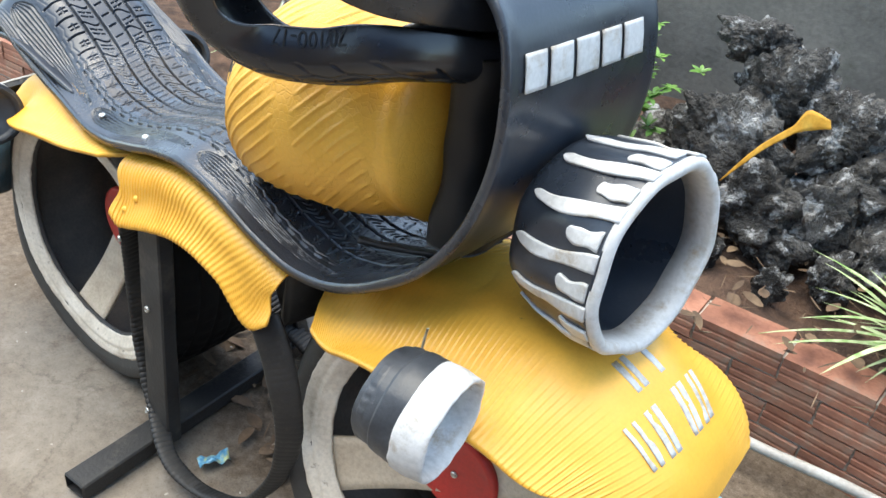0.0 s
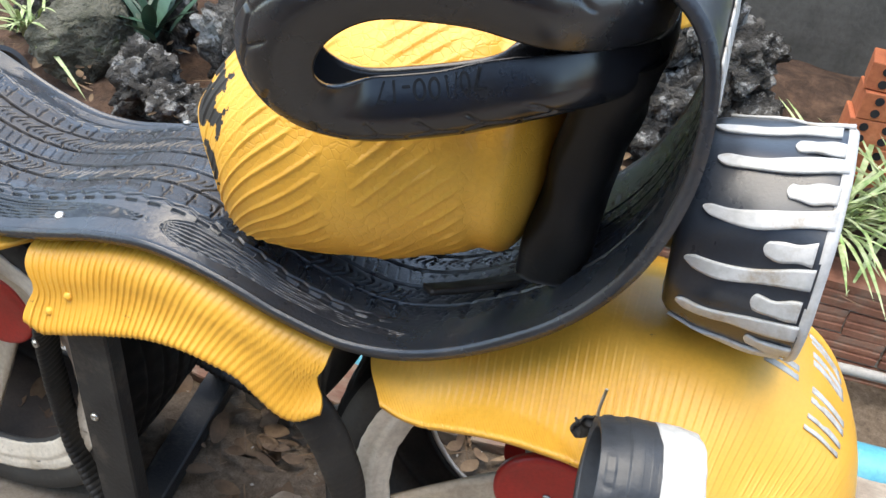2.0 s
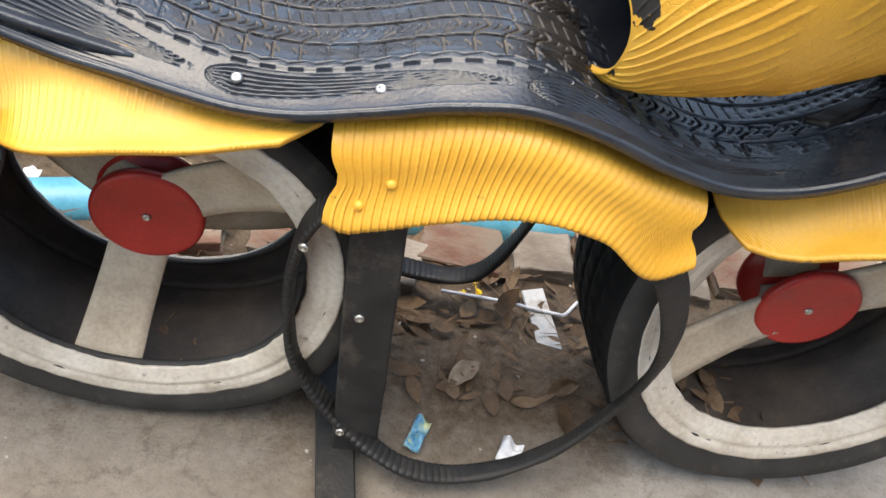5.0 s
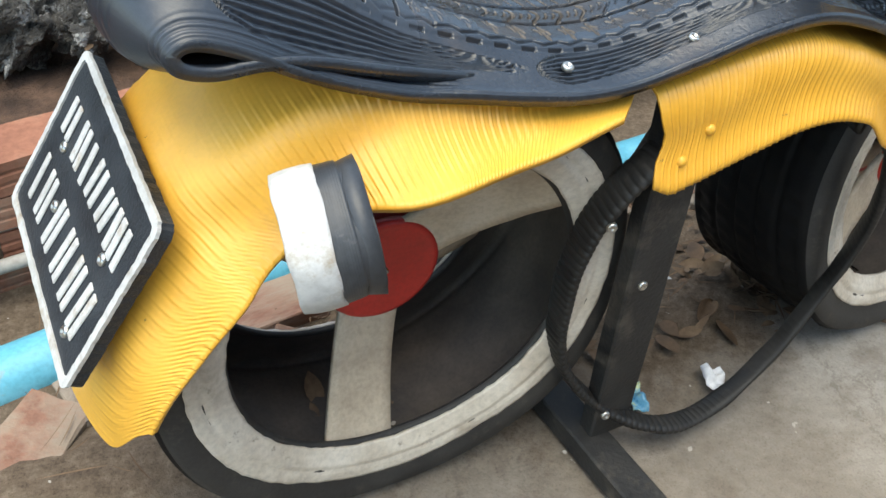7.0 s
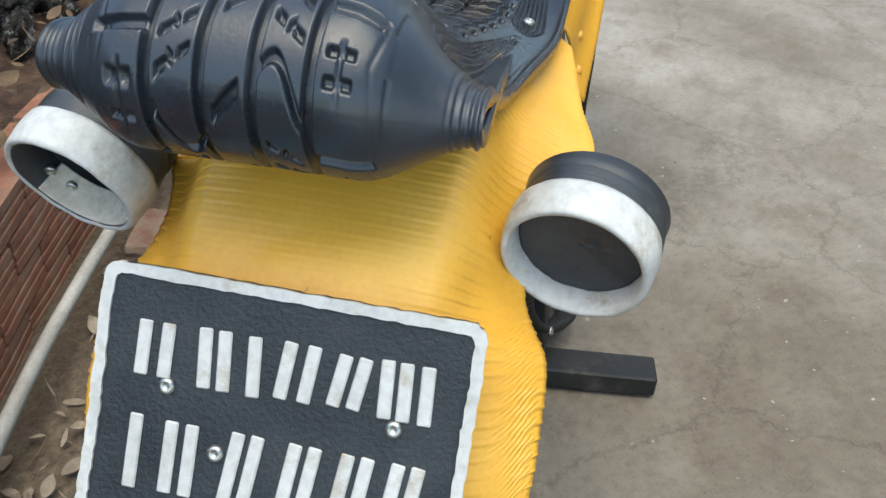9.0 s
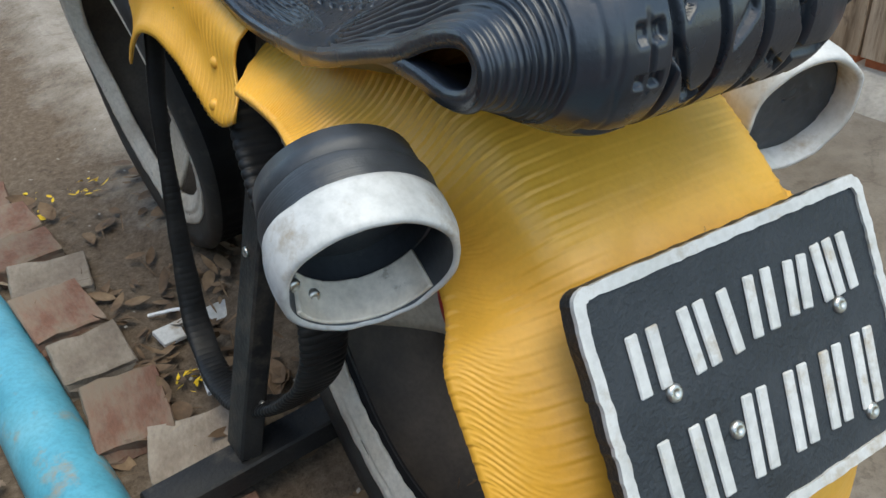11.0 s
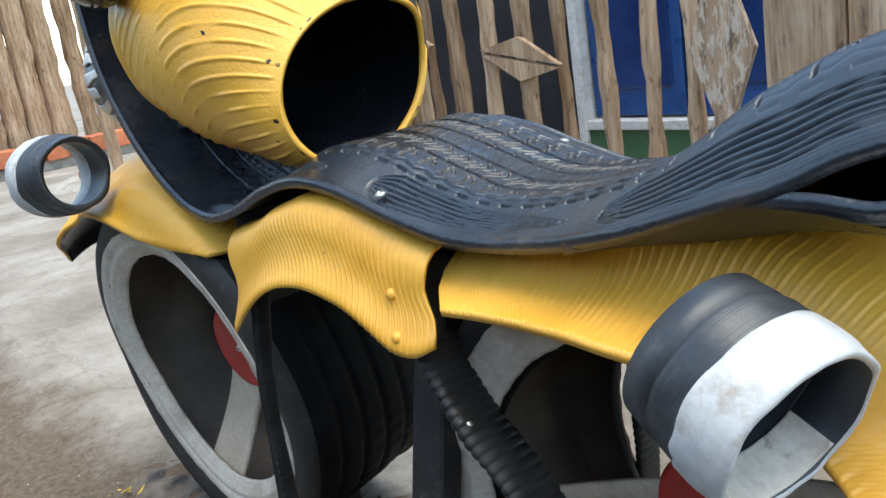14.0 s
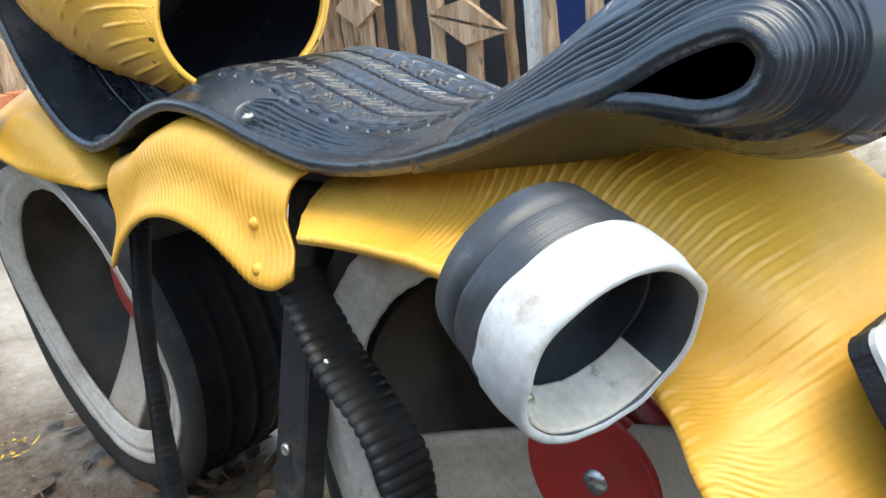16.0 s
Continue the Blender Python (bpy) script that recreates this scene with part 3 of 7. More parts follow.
def fender(name, spine, length_n, across_n, width, drop, flare, cut_front, label, hub, ribs=(0.0105, 0.0105), blunt=0.0, foot=0.0, wing=0.0):
    """A sheet of tyre turned inside out over a wheel: spine in x and z, then half width, drop and flare along it."""
    S, length = spline(spine, length_n)
    u = np.linspace(0, 1, length_n)
    T = np.gradient(S, axis=0)
    T /= np.linalg.norm(T, axis=1, keepdims=True)
    N = np.stack([-T[:, 1], T[:, 0]], 1)
    if N[length_n // 3, 1] < 0:
        N = -N
    v = np.linspace(-1, 1, across_n)
    W, D, F = curve1(*width, u)[:, None], curve1(*drop, u)[:, None], curve1(*flare, u)[:, None]
    A = radians(78)
    y_arc, d_arc = W * np.sin(A * v) / math.sin(A), D * (1 - np.cos(A * v)) / (1 - math.cos(A))
    y_bell, d_bell = W * v, D * sstep(0.18, 1.02, np.abs(v))
    y = F * y_bell + (1 - F) * y_arc
    d = F * d_bell + (1 - F) * d_arc
    if blunt:
        d = d + blunt * np.exp(-(u[:, None] / 0.16) ** 2) * sstep(0.35, 1.0, v)[None, :]
        y = y + 0.6 * blunt * np.exp(-(u[:, None] / 0.12) ** 2) * sstep(0.2, 1.0, v)[None, :]
    cut = curve1(*cut_front, np.abs(v))[None, :]
    # the ends are trimmed to a rounded outline by drawing the stations back towards the middle
    tail_cut = foot * sstep(0.55, 1.0, np.abs(v))[None, :] ** 2
    uu = np.clip(u[:, None] * (1 - cut - tail_cut) + cut, 0, 1)
    sx = np.stack([np.interp(uu, u, S[:, k]) for k in (0, 1)], -1)
    nx = np.stack([np.interp(uu, u, N[:, k]) for k in (0, 1)], -1)
    y = np.stack([np.interp(uu[:, j], u, y[:, j]) for j in range(across_n)], 1)
    d = np.stack([np.interp(uu[:, j], u, d[:, j]) for j in range(across_n)], 1)
    P = np.stack([sx[..., 0] - nx[..., 0] * d, y, sx[..., 1] - nx[..., 1] * d], -1)
    P[..., 2] += wobble(P, 9, 0.004, 3.1)
    # one edge stands off sideways and shows its black lining
    off = sstep(1.10, 1.24, P[..., 0]) * sstep(0.2, 1.0, v)[None, :]
    P[..., 1] += wing * off
    P[..., 2] -= 0.3 * wing * off * sstep(0.5, 1.0, v)[None, :]
    # the sheet rests on the tyre below it
    lean_c, lean_s = math.cos(radians(hub[3])), math.sin(radians(hub[3]))
    dx, dy, dz = P[..., 0] - hub[0], P[..., 1] - hub[1], P[..., 2] - hub[2]
    ty, tz = dy * lean_c + dz * lean_s, -dy * lean_s + dz * lean_c
    rr = np.hypot(dx, tz)
    need = np.interp(np.abs(ty), (0, 0.07, 0.10, 0.115, 0.125, 0.15), (0.328, 0.328, 0.324, 0.312, 0.292, 0.24))
    push = np.maximum(need - rr, 0) + 0.004 * np.exp(-((rr - need) / 0.01) ** 2)
    P[..., 0] += dx / rr * push
    P[..., 1] -= tz / rr * push * lean_s
    P[..., 2] += tz / rr * push * lean_c
    s = uu * length
    side = 0.10 + 0.90 * sstep(0.30, 0.62, np.abs(v))[None, :]
    # rib count along the sheet, wider apart towards the end
    gap = curve1((0, 0.5, 0.75, 1), (ribs[0], ribs[0], 0.5 * (ribs[0] + ribs[1]), ribs[1]), uu)
    turns = np.cumsum(np.diff(s, axis=0, prepend=s[:1] * 0) / gap, axis=0)
    x = turns + 0.5 * np.abs(v)[None, :] ** 2 + wobble(P, 10, 0.14)
    fade = 0.65 + 0.65 * (wobble(P, 6, 1.0, 5.0) + 0.35).clip(0, 1)
    R = pleat(x) * side * fade * (1 - 0.66 * sstep(0.52, 0.75, uu) * (1 - 1.6 * sstep(0.62, 0.80, np.abs(v))[None, :]))
    R *= 1 - 0.2 * sstep(0.30, 0.45, uu) * (ribs[1] > ribs[0])
    R *= 1 - 0.6 * sstep(0.0, 0.5, wobble(P, 26, 1.0, 11.0))
    valley = sstep(0.60, 0.90, uu) * (ribs[1] > ribs[0])
    R *= 1 - valley * np.exp(-((np.abs(v) - 0.80) / 0.07) ** 2)[None, :]
    R += wobble(P, 30, 0.0009, 8.0)
    if normals(P)[length_n // 2, across_n // 2, 2] < 0:
        P, R = P[:, ::-1], R[:, ::-1]
    put(name, shell(name, P, 0.007, [YELLOW, RUBBER], R, slots=(0, 1, 0)), bike, label)
    return P


fender(
    "rear_fender", [(0.240, 0.598), (0.14, 0.624), (0.05, 0.641), (-0.02, 0.643), (-0.09, 0.631), (-0.15, 0.607), (-0.205, 0.572), (-0.265, 0.520), (-0.325, 0.425), (-0.352, 0.34), (-0.36, 0.27)],
    1000, 61, ((0, 0.2, 0.40, 0.50, 0.57, 0.66, 0.75, 1), (0.152, 0.185, 0.200, 0.166, 0.164, 0.190, 0.195, 0.180)),
    ((0, 0.2, 0.42, 0.6, 0.75, 1), (0.004, 0.062, 0.072, 0.076, 0.066, 0.045)), ((0, 0.45, 0.62, 1), (1, 0.9, 0.4, 0.35)),
    ((0, 0.55, 0.8, 1), (0.0, 0.0, 0.015, 0.06)), "ribbed yellow rear mudguard cut from a tyre turned inside out", (0.0, 0.0, 0.315, 0.0), (0.0105, 0.0175), 0.038, 0.09)
front_fender = fender(
    "front_fender", [(0.680, 0.578), (0.78, 0.610), (0.92, 0.652), (1.02, 0.670), (1.11, 0.664), (1.19, 0.632), (1.240, 0.588), (1.268, 0.545), (1.282, 0.502)],
    800, 61, ((0, 0.08, 0.2, 0.40, 0.60, 0.72, 0.86, 1), (0.140, 0.162, 0.184, 0.200, 0.198, 0.188, 0.155, 0.112)),
    ((0, 0.08, 0.2, 0.40, 0.60, 0.72, 0.86, 1), (0.046, 0.066, 0.072, 0.074, 0.082, 0.084, 0.056, 0.022)), ((0, 0.45, 0.75, 1), (1, 0.9, 0.5, 0.2)),
    ((0, 0.55, 0.8, 1), (0.0, 0.0, 0.012, 0.045)), "ribbed yellow front mudguard cut from a tyre turned inside out", (0.934, 0.014, 0.319, -8.0), wing=0.070)


def side_cover():
    """The saddle piece between the wheels: it hangs over both sides and ends in lobes."""
    nu, half = 600, 46
    u = np.linspace(0, 1, nu)[:, None]
    # section from the middle outwards: flat under the seat, rounded shoulder, shallow valley, flared lower roll
    sec, _ = spline([(0.0, 0.0), (0.06, 0.0), (0.112, 0.0), (0.139, 0.006), (0.154, 0.022), (0.1605, 0.042), (0.163, 0.062), (0.167, 0.082), (0.174, 0.100), (0.181, 0.114), (0.182, 0.124)], half)
    fall, yy = sec[None, :, 1] / 0.124, sec[None, :, 0]
    top = curve1((0, 0.16, 0.30, 0.48, 0.66, 0.85, 1), (0.604, 0.621, 0.638, 0.645, 0.628, 0.600, 0.586), u)
    sides = []
    for side, xl, xt, low in ((1, (0.194, 0.612), (0.222, 0.640), ((0, 0.07, 0.14, 0.3, 0.5, 0.7, 0.88, 1), (0.516, 0.502, 0.500, 0.530, 0.546, 0.533, 0.494, 0.455))),
                              (-1, (0.240, 0.664), (0.240, 0.660), ((0, 0.06, 0.12, 0.3, 0.5, 0.73, 0.92, 1), (0.502, 0.492, 0.500, 0.530, 0.552, 0.535, 0.486, 0.512)))):
        z = top + (curve1(*low, u) - top) * fall
        h = sstep(0.1, 1.0, fall)
        ends = (xt[0] + (xl[0] - xt[0]) * h, xt[1] + (xl[1] - xt[1]) * h)
        notch = np.exp(-((fall - 0.52) / 0.20) ** 2)
        x = ends[0] + (ends[1] - ends[0]) * u + 0.012 * notch * (1 - u) ** 8 - 0.012 * notch * u ** 12
        bulge = 1 + 0.03 * np.sin(np.pi * u)
        sides.append(np.stack([x, side * yy * bulge + 0 * u, z], -1))
    P = np.concatenate([sides[1][:, :0:-1], sides[0]], 1)
    fall = np.concatenate([fall[:, :0:-1], fall], 1)
    nv = P.shape[1]
    s = u * 0.43
    lean = 0.105 * np.clip(u - 0.12, 0, 1) ** 1.1 * fall
    worn = 1 - 0.85 * np.exp(-((u - 0.22) / 0.14) ** 2 - ((fall - 0.66) / 0.16) ** 2)
    R = 0.9 * pleat((s + lean) / 0.0106 + wobble(P, 5, 0.10)) * (0.5 + 0.5 * sstep(0.0, 0.06, fall)) * worn
    R = R * (0.65 + 0.6 * (wobble(P, 8, 1.0, 2.0) + 0.35).clip(0, 1)) + wobble(P, 28, 0.0012, 4.0)
    R *= sstep(0.0, 0.02, u) * (1 - sstep(0.98, 1.0, u))
    if normals(P)[nu // 2, nv // 2, 2] < 0:
        P, R = P[:, ::-1], R[:, ::-1]
    cover = put("side_cover", shell("side_cover", P, 0.0035, [YELLOW, RUBBER], R, slots=(0, 1, 0)), bike, "ribbed yellow saddle cover cut from an inside-out tyre")
    N = normals(P)
    for side, x, z in ((-1, 0.309, 0.556), (-1, 0.277, 0.526), (1, 0.270, 0.556), (1, 0.253, 0.515)):
        far = np.where(P[..., 1] * side > 0.06, np.hypot(P[..., 0] - x, P[..., 2] - z), 9.0)
        at = np.unravel_index(np.argmin(far), far.shape)
        dome = lathe([(0.0045, 0.0003), (0.004, 0.0025), (0.0028, 0.005), (0.0, 0.0065), (-0.006, 0.007)], 16, "z")
        me = mesh_of("bolt_head", dome.reshape(-1, 3), grid_faces(16, 5, True), YELLOW)
        head = put("bolt_head", me, cover)
        head.matrix_basis = Matrix.LocRotScale(Vector(P[at]), Vector(N[at]).to_track_quat("Z", "Y"), None)
    return cover


side_cover()


# the long strip of tyre: rolled tail, seat, trough under the tank, upright front and curled top
BAND = [(0.03, 0.636), (-0.05, 0.652), (-0.12, 0.667), (-0.17, 0.672), (-0.21, 0.671), (-0.238, 0.682), (-0.246, 0.704), (-0.227, 0.722), (-0.19, 0.719), (-0.14, 0.699), (-0.08, 0.671),
        (-0.02, 0.648), (0.08, 0.625), (0.18, 0.617), (0.27, 0.632), (0.36, 0.655), (0.44, 0.662), (0.52, 0.645), (0.60, 0.617), (0.68, 0.602),
        (0.76, 0.617), (0.84, 0.662), (0.91, 0.722), (0.963, 0.80), (0.99, 0.89), (0.992, 0.975), (0.972, 1.042), (0.925, 1.075), (0.865, 1.062), (0.835, 1.030)]
BN = 1150
BS, BLEN = spline(BAND, BN)
BT = np.gradient(BS, axis=0)
BT /= np.linalg.norm(BT, axis=1, keepdims=True)
BNRM = np.stack([-BT[:, 1], BT[:, 0]], 1)


def band_point(i, v, lift=0.0):
    """A place on the strip: station i (a fraction of its length), v from -1 to 1 across, lift above the tread side."""
    k = np.asarray(i, float) * (BN - 1)
    idx = np.arange(BN)
    sx, sz = np.interp(k, idx, BS[:, 0]), np.interp(k, idx, BS[:, 1])
    nx, nz = np.interp(k, idx, BNRM[:, 0]), np.interp(k, idx, BNRM[:, 1])
    f = np.asarray(i, float)
    crown = curve1((0, 0.05, 0.09, 0.12, 0.15, 0.18, 0.21, 0.25, 0.30, 0.37, 0.48, 0.57, 0.66, 0.8, 1), (0.020, 0.030, 0.033, 0.034, 0.041, 0.047, 0.047, 0.036, 0.027, 0.021, 0.027, 0.004, 0.0, 0.0, 0.0), f)
    half = curve1((0, 0.1, 0.2, 0.35, 0.5, 0.62, 0.75, 0.9, 1), (0.142, 0.155, 0.155, 0.152, 0.156, 0.155, 0.15, 0.142, 0.12), f)
    y = half * v + 0.026 * (1 - sstep(0.24, 0.36, f))
    off = crown * (1 - sstep(0.46, 1.02, np.abs(v))) + lift
    # the rolled tail is pressed flat towards its right end
    press = curve1((0, 0.05, 0.10, 0.14, 0.165, 0.20, 0.25, 0.30, 0.36, 1), (-0.012, -0.006, 0.0, -0.006, -0.018, -0.028, -0.022, -0.008, 0.0, 0.0), f) * sstep(0.35, 0.98, -v)
    # its left end is closed further by the weight of the seat
    press = press + curve1((0, 0.03, 0.06, 0.08, 0.10, 0.13, 0.15, 0.175, 0.20, 0.225, 0.25, 0.30, 1), (-0.014, -0.009, 0.0, 0.004, 0.002, 0.0, 0.0, -0.008, -0.012, -0.005, 0.0, 0.0, 0.0), f) * sstep(0.3, 0.95, v)
    return np.stack([sx + nx * off, y + 0 * sx, sz + nz * off + press], -1)


def seat_band():
    fs = np.r_[np.linspace(0, 0.08, 60, endpoint=False), np.linspace(0.08, 0.28, 820, endpoint=False), np.linspace(0.28, 0.64, 760, endpoint=False), np.linspace(0.64, 1, 200)]
    vs = np.r_[np.linspace(-1, -0.60, 58, endpoint=False), np.linspace(-0.60, 0.60, 191), np.linspace(1, 0.60, 58, endpoint=False)[::-1]]
    f, v = np.meshgrid(fs, vs, indexing="ij")
    P = band_point(f, v)
    s = f * BLEN
    edge = np.abs(v)
    a = edge * 1.165
    worn = 0.55 + 0.45 * sstep(-0.25, 0.2, wobble(P, 5, 1.0, 3.0))
    D = np.zeros(v.shape)
    tail = 1 - sstep(0.24, 0.30, f)
    # four long grooves that wander a little
    drift = 0.012 * np.sin(2 * np.pi * s / 0.23)
    for r in (-0.345, -0.112, 0.112, 0.345):
        D = np.minimum(D, -(0.0056 + 0.0010 * tail) * (1 - sstep(0.010 + 0.007 * tail, 0.020 + 0.006 * tail, np.abs(v - r - drift))))
    # sipes: long ones that cross a rib, short ones between them
    q = s / 0.031
    mid = sstep(0.15, 0.18, a) * (1 - sstep(0.36, 0.39, a))
    outer = sstep(0.42, 0.45, a) * (1 - sstep(0.62, 0.65, a))
    short = sstep(0.20, 0.23, a) * (1 - sstep(0.29, 0.32, a)) + sstep(0.47, 0.49, a) * (1 - sstep(0.55, 0.57, a))
    bow = 0.25 * np.sin((a - 0.15) * 20) * np.sign(v)
    sipe = ridge(q + bow, 30) * mid + ridge(q + 0.4 + 0.3 * v, 40) * outer + 0.8 * (ridge(q + bow + 0.33, 50) + ridge(q + bow + 0.66, 50)) * short
    sipe = sipe + 0.6 * ridge(q * 2 + 2.5 * v, 24) * (1 - sstep(0.07, 0.10, a))
    D = D - 0.0032 * sipe.clip(0, 1) * worn * (1 - tail)
    # unworn tread on the rolled tail: slits in the middle rib, waves and kinked cuts beside it, plain lugs outside
    def cuts(q, pitch, width):
        return 1 - sstep(0.55 * width, 1.25 * width, np.abs(q - np.round(q)) * pitch)

    vd, av = v - drift, np.abs(v - drift)
    span = lambda lo, hi: sstep(lo - 0.008, lo + 0.004, av) * (1 - sstep(hi - 0.004, hi + 0.008, av))
    kink = 0.10 * np.where(av < 0.215, 1.0, np.where(av < 0.25, -1.0, 1.0)) * (av - 0.23) * 12
    left = 0.3 * (v > 0)
    cut = 0.0045 * cuts(s / 0.027 + 1.9 * vd, 0.027, 0.0019) * (1 - sstep(0.052, 0.060, av))
    cut += 0.0050 * cuts(s / 0.043 + 0.17 * np.sin((av - 0.11) * 20) * np.sign(v) + left, 0.043, 0.0021) * span(0.125, 0.335)
    for k in (0.38, 0.62):
        cut += 0.0040 * cuts(s / 0.043 + k + kink + left, 0.043, 0.0017) * (span(0.165, 0.205) + span(0.225, 0.295))
    cut += 0.0046 * cuts(s / 0.041 + 0.15 * av + left, 0.041, 0.0021) * span(0.37, 0.60)
    for k in (0.40, 0.60):
        cut += 0.0040 * cuts(s / 0.041 + k + left, 0.041, 0.0016) * (span(0.405, 0.445) + span(0.475, 0.515))
    cut += 0.0024 * (1 - sstep(0.008, 0.014, np.abs(av - 0.46))) * cuts(s / 0.041 + 0.5 + left, 0.041, 0.0075)
    D = D - tail * cut
    # shoulder: slanted notches and a broken slot below them
    saw = (q % 1.0)
    zig = 0.655 + 0.035 * np.where(saw < 0.35, saw / 0.35, (1 - saw) / 0.65)
    back = 1 - sstep(0.60, 0.66, f)
    back = back * (1 - 0.85 * tail)
    D -= 0.0026 * np.exp(-((a - zig) / 0.011) ** 2) * back
    D -= 0.0036 * sstep(0.42, 0.5, ridge(q + 0.30, 1)) * np.exp(-((a - 0.735) / 0.011) ** 2) * back
    D += 0.0012 * sstep(0.60, 0.66, a) * (1 - sstep(0.72, 0.75, a)) * back
    # flutes on the side walls: rounded at one end, drawn out to a point at the other
    run = np.linspace(0, 1, 800)
    upper = band_point(run, run * 0)[:, 0]
    keep = (run > 0.17) & (run < 0.66)
    place = lambda x: float(np.interp(x, upper[keep], run[keep])) * BLEN
    for side, x0, x1 in ((1, 0.325, 0.06), (1, 0.02, -0.30), (1, 0.72, 0.40), (-1, 0.105, 0.42), (-1, -0.21, 0.10), (-1, 0.43, 0.76)):
        s0, s1 = place(x0), place(x1)
        if x1 < -0.25:
            s1 = place(-0.20) - 0.16
        k = ((s - s0) / (s1 - s0)).clip(-0.2, 1.2)
        env = np.sqrt((k / 0.10).clip(0.0004, 1)) * (1 - k).clip(0.0001, 1) ** 0.55
        c = (0.815 if side > 0 else 0.780) - 0.03 * np.sin(np.pi * k.clip(0, 1))
        w = (edge - c) / ((0.138 if side > 0 else 0.112) * env)
        on = (np.abs(w) < 1.12) & (k > 0) & (k < 1) & (v * side > 0)
        flute = -0.0036 * ridge(w * 3.0, 2.2) * (1 - sstep(0.98, 1.12, np.abs(w))) * sstep(0.06, 0.25, env)
        D = np.where(on, D + flute, D)
    D += 0.0020 * np.exp(-((edge - 0.975) / 0.016) ** 2) + wobble(P, 18, 0.0010) * (1 - 0.85 * tail)
    # fine ribs round the rolled ends
    D -= 0.0016 * tail * ridge(edge / 0.034, 2) * sstep(0.84, 0.87, edge)
    D *= 1.3 * sstep(0.06, 0.12, f)
    # dust lies in the sipes of the seat hollow
    seat = sstep(0.27, 0.31, f) * (1 - sstep(0.50, 0.56, f))
    packed = (sipe * seat * (0.6 + wobble(P, 9, 1.0, 7.0)) > 0.38)
    thick = 0.008 + 0.003 * np.exp(-((edge - 1) / 0.1) ** 2)
    nu, nv = v.shape
    if normals(P)[600, nv // 2, 2] < 0:
        P, D, thick, packed = P[:, ::-1], D[:, ::-1], thick[:, ::-1], packed[:, ::-1]
    brown = (seat > 0.5) & (a < 0.60 + 0.05 * np.sin(s * 40)) & (wobble(P, 12, 1.0, 5.0) + 0.6 * wobble(P, 40, 1.0, 2.0) > -0.42)
    kind = np.where(packed, 1, np.where(brown, 3, np.where(f < 0.27, 2, 0)))
    slots = kind[:-1, :-1].reshape(-1).tolist()
    band = put("seat_strip", shell("seat_strip", P, thick, [SEAT_RUBBER, DUST, TAIL_RUBBER, TREAD_BROWN], D, slots=(slots, 2, 0)), bike, "black tyre strip forming seat, rolled tail and front shield")
    for p in ((0.136, -0.118, 0.630), (0.283, -0.124, 0.648), (0.518, -0.146, 0.652), (0.296, 0.140, 0.648)):
        screw(p, (0, 0.25 * math.copysign(1, p[1]), 1), bike, "seat_screw", 1.15)
    return band


seat_band()


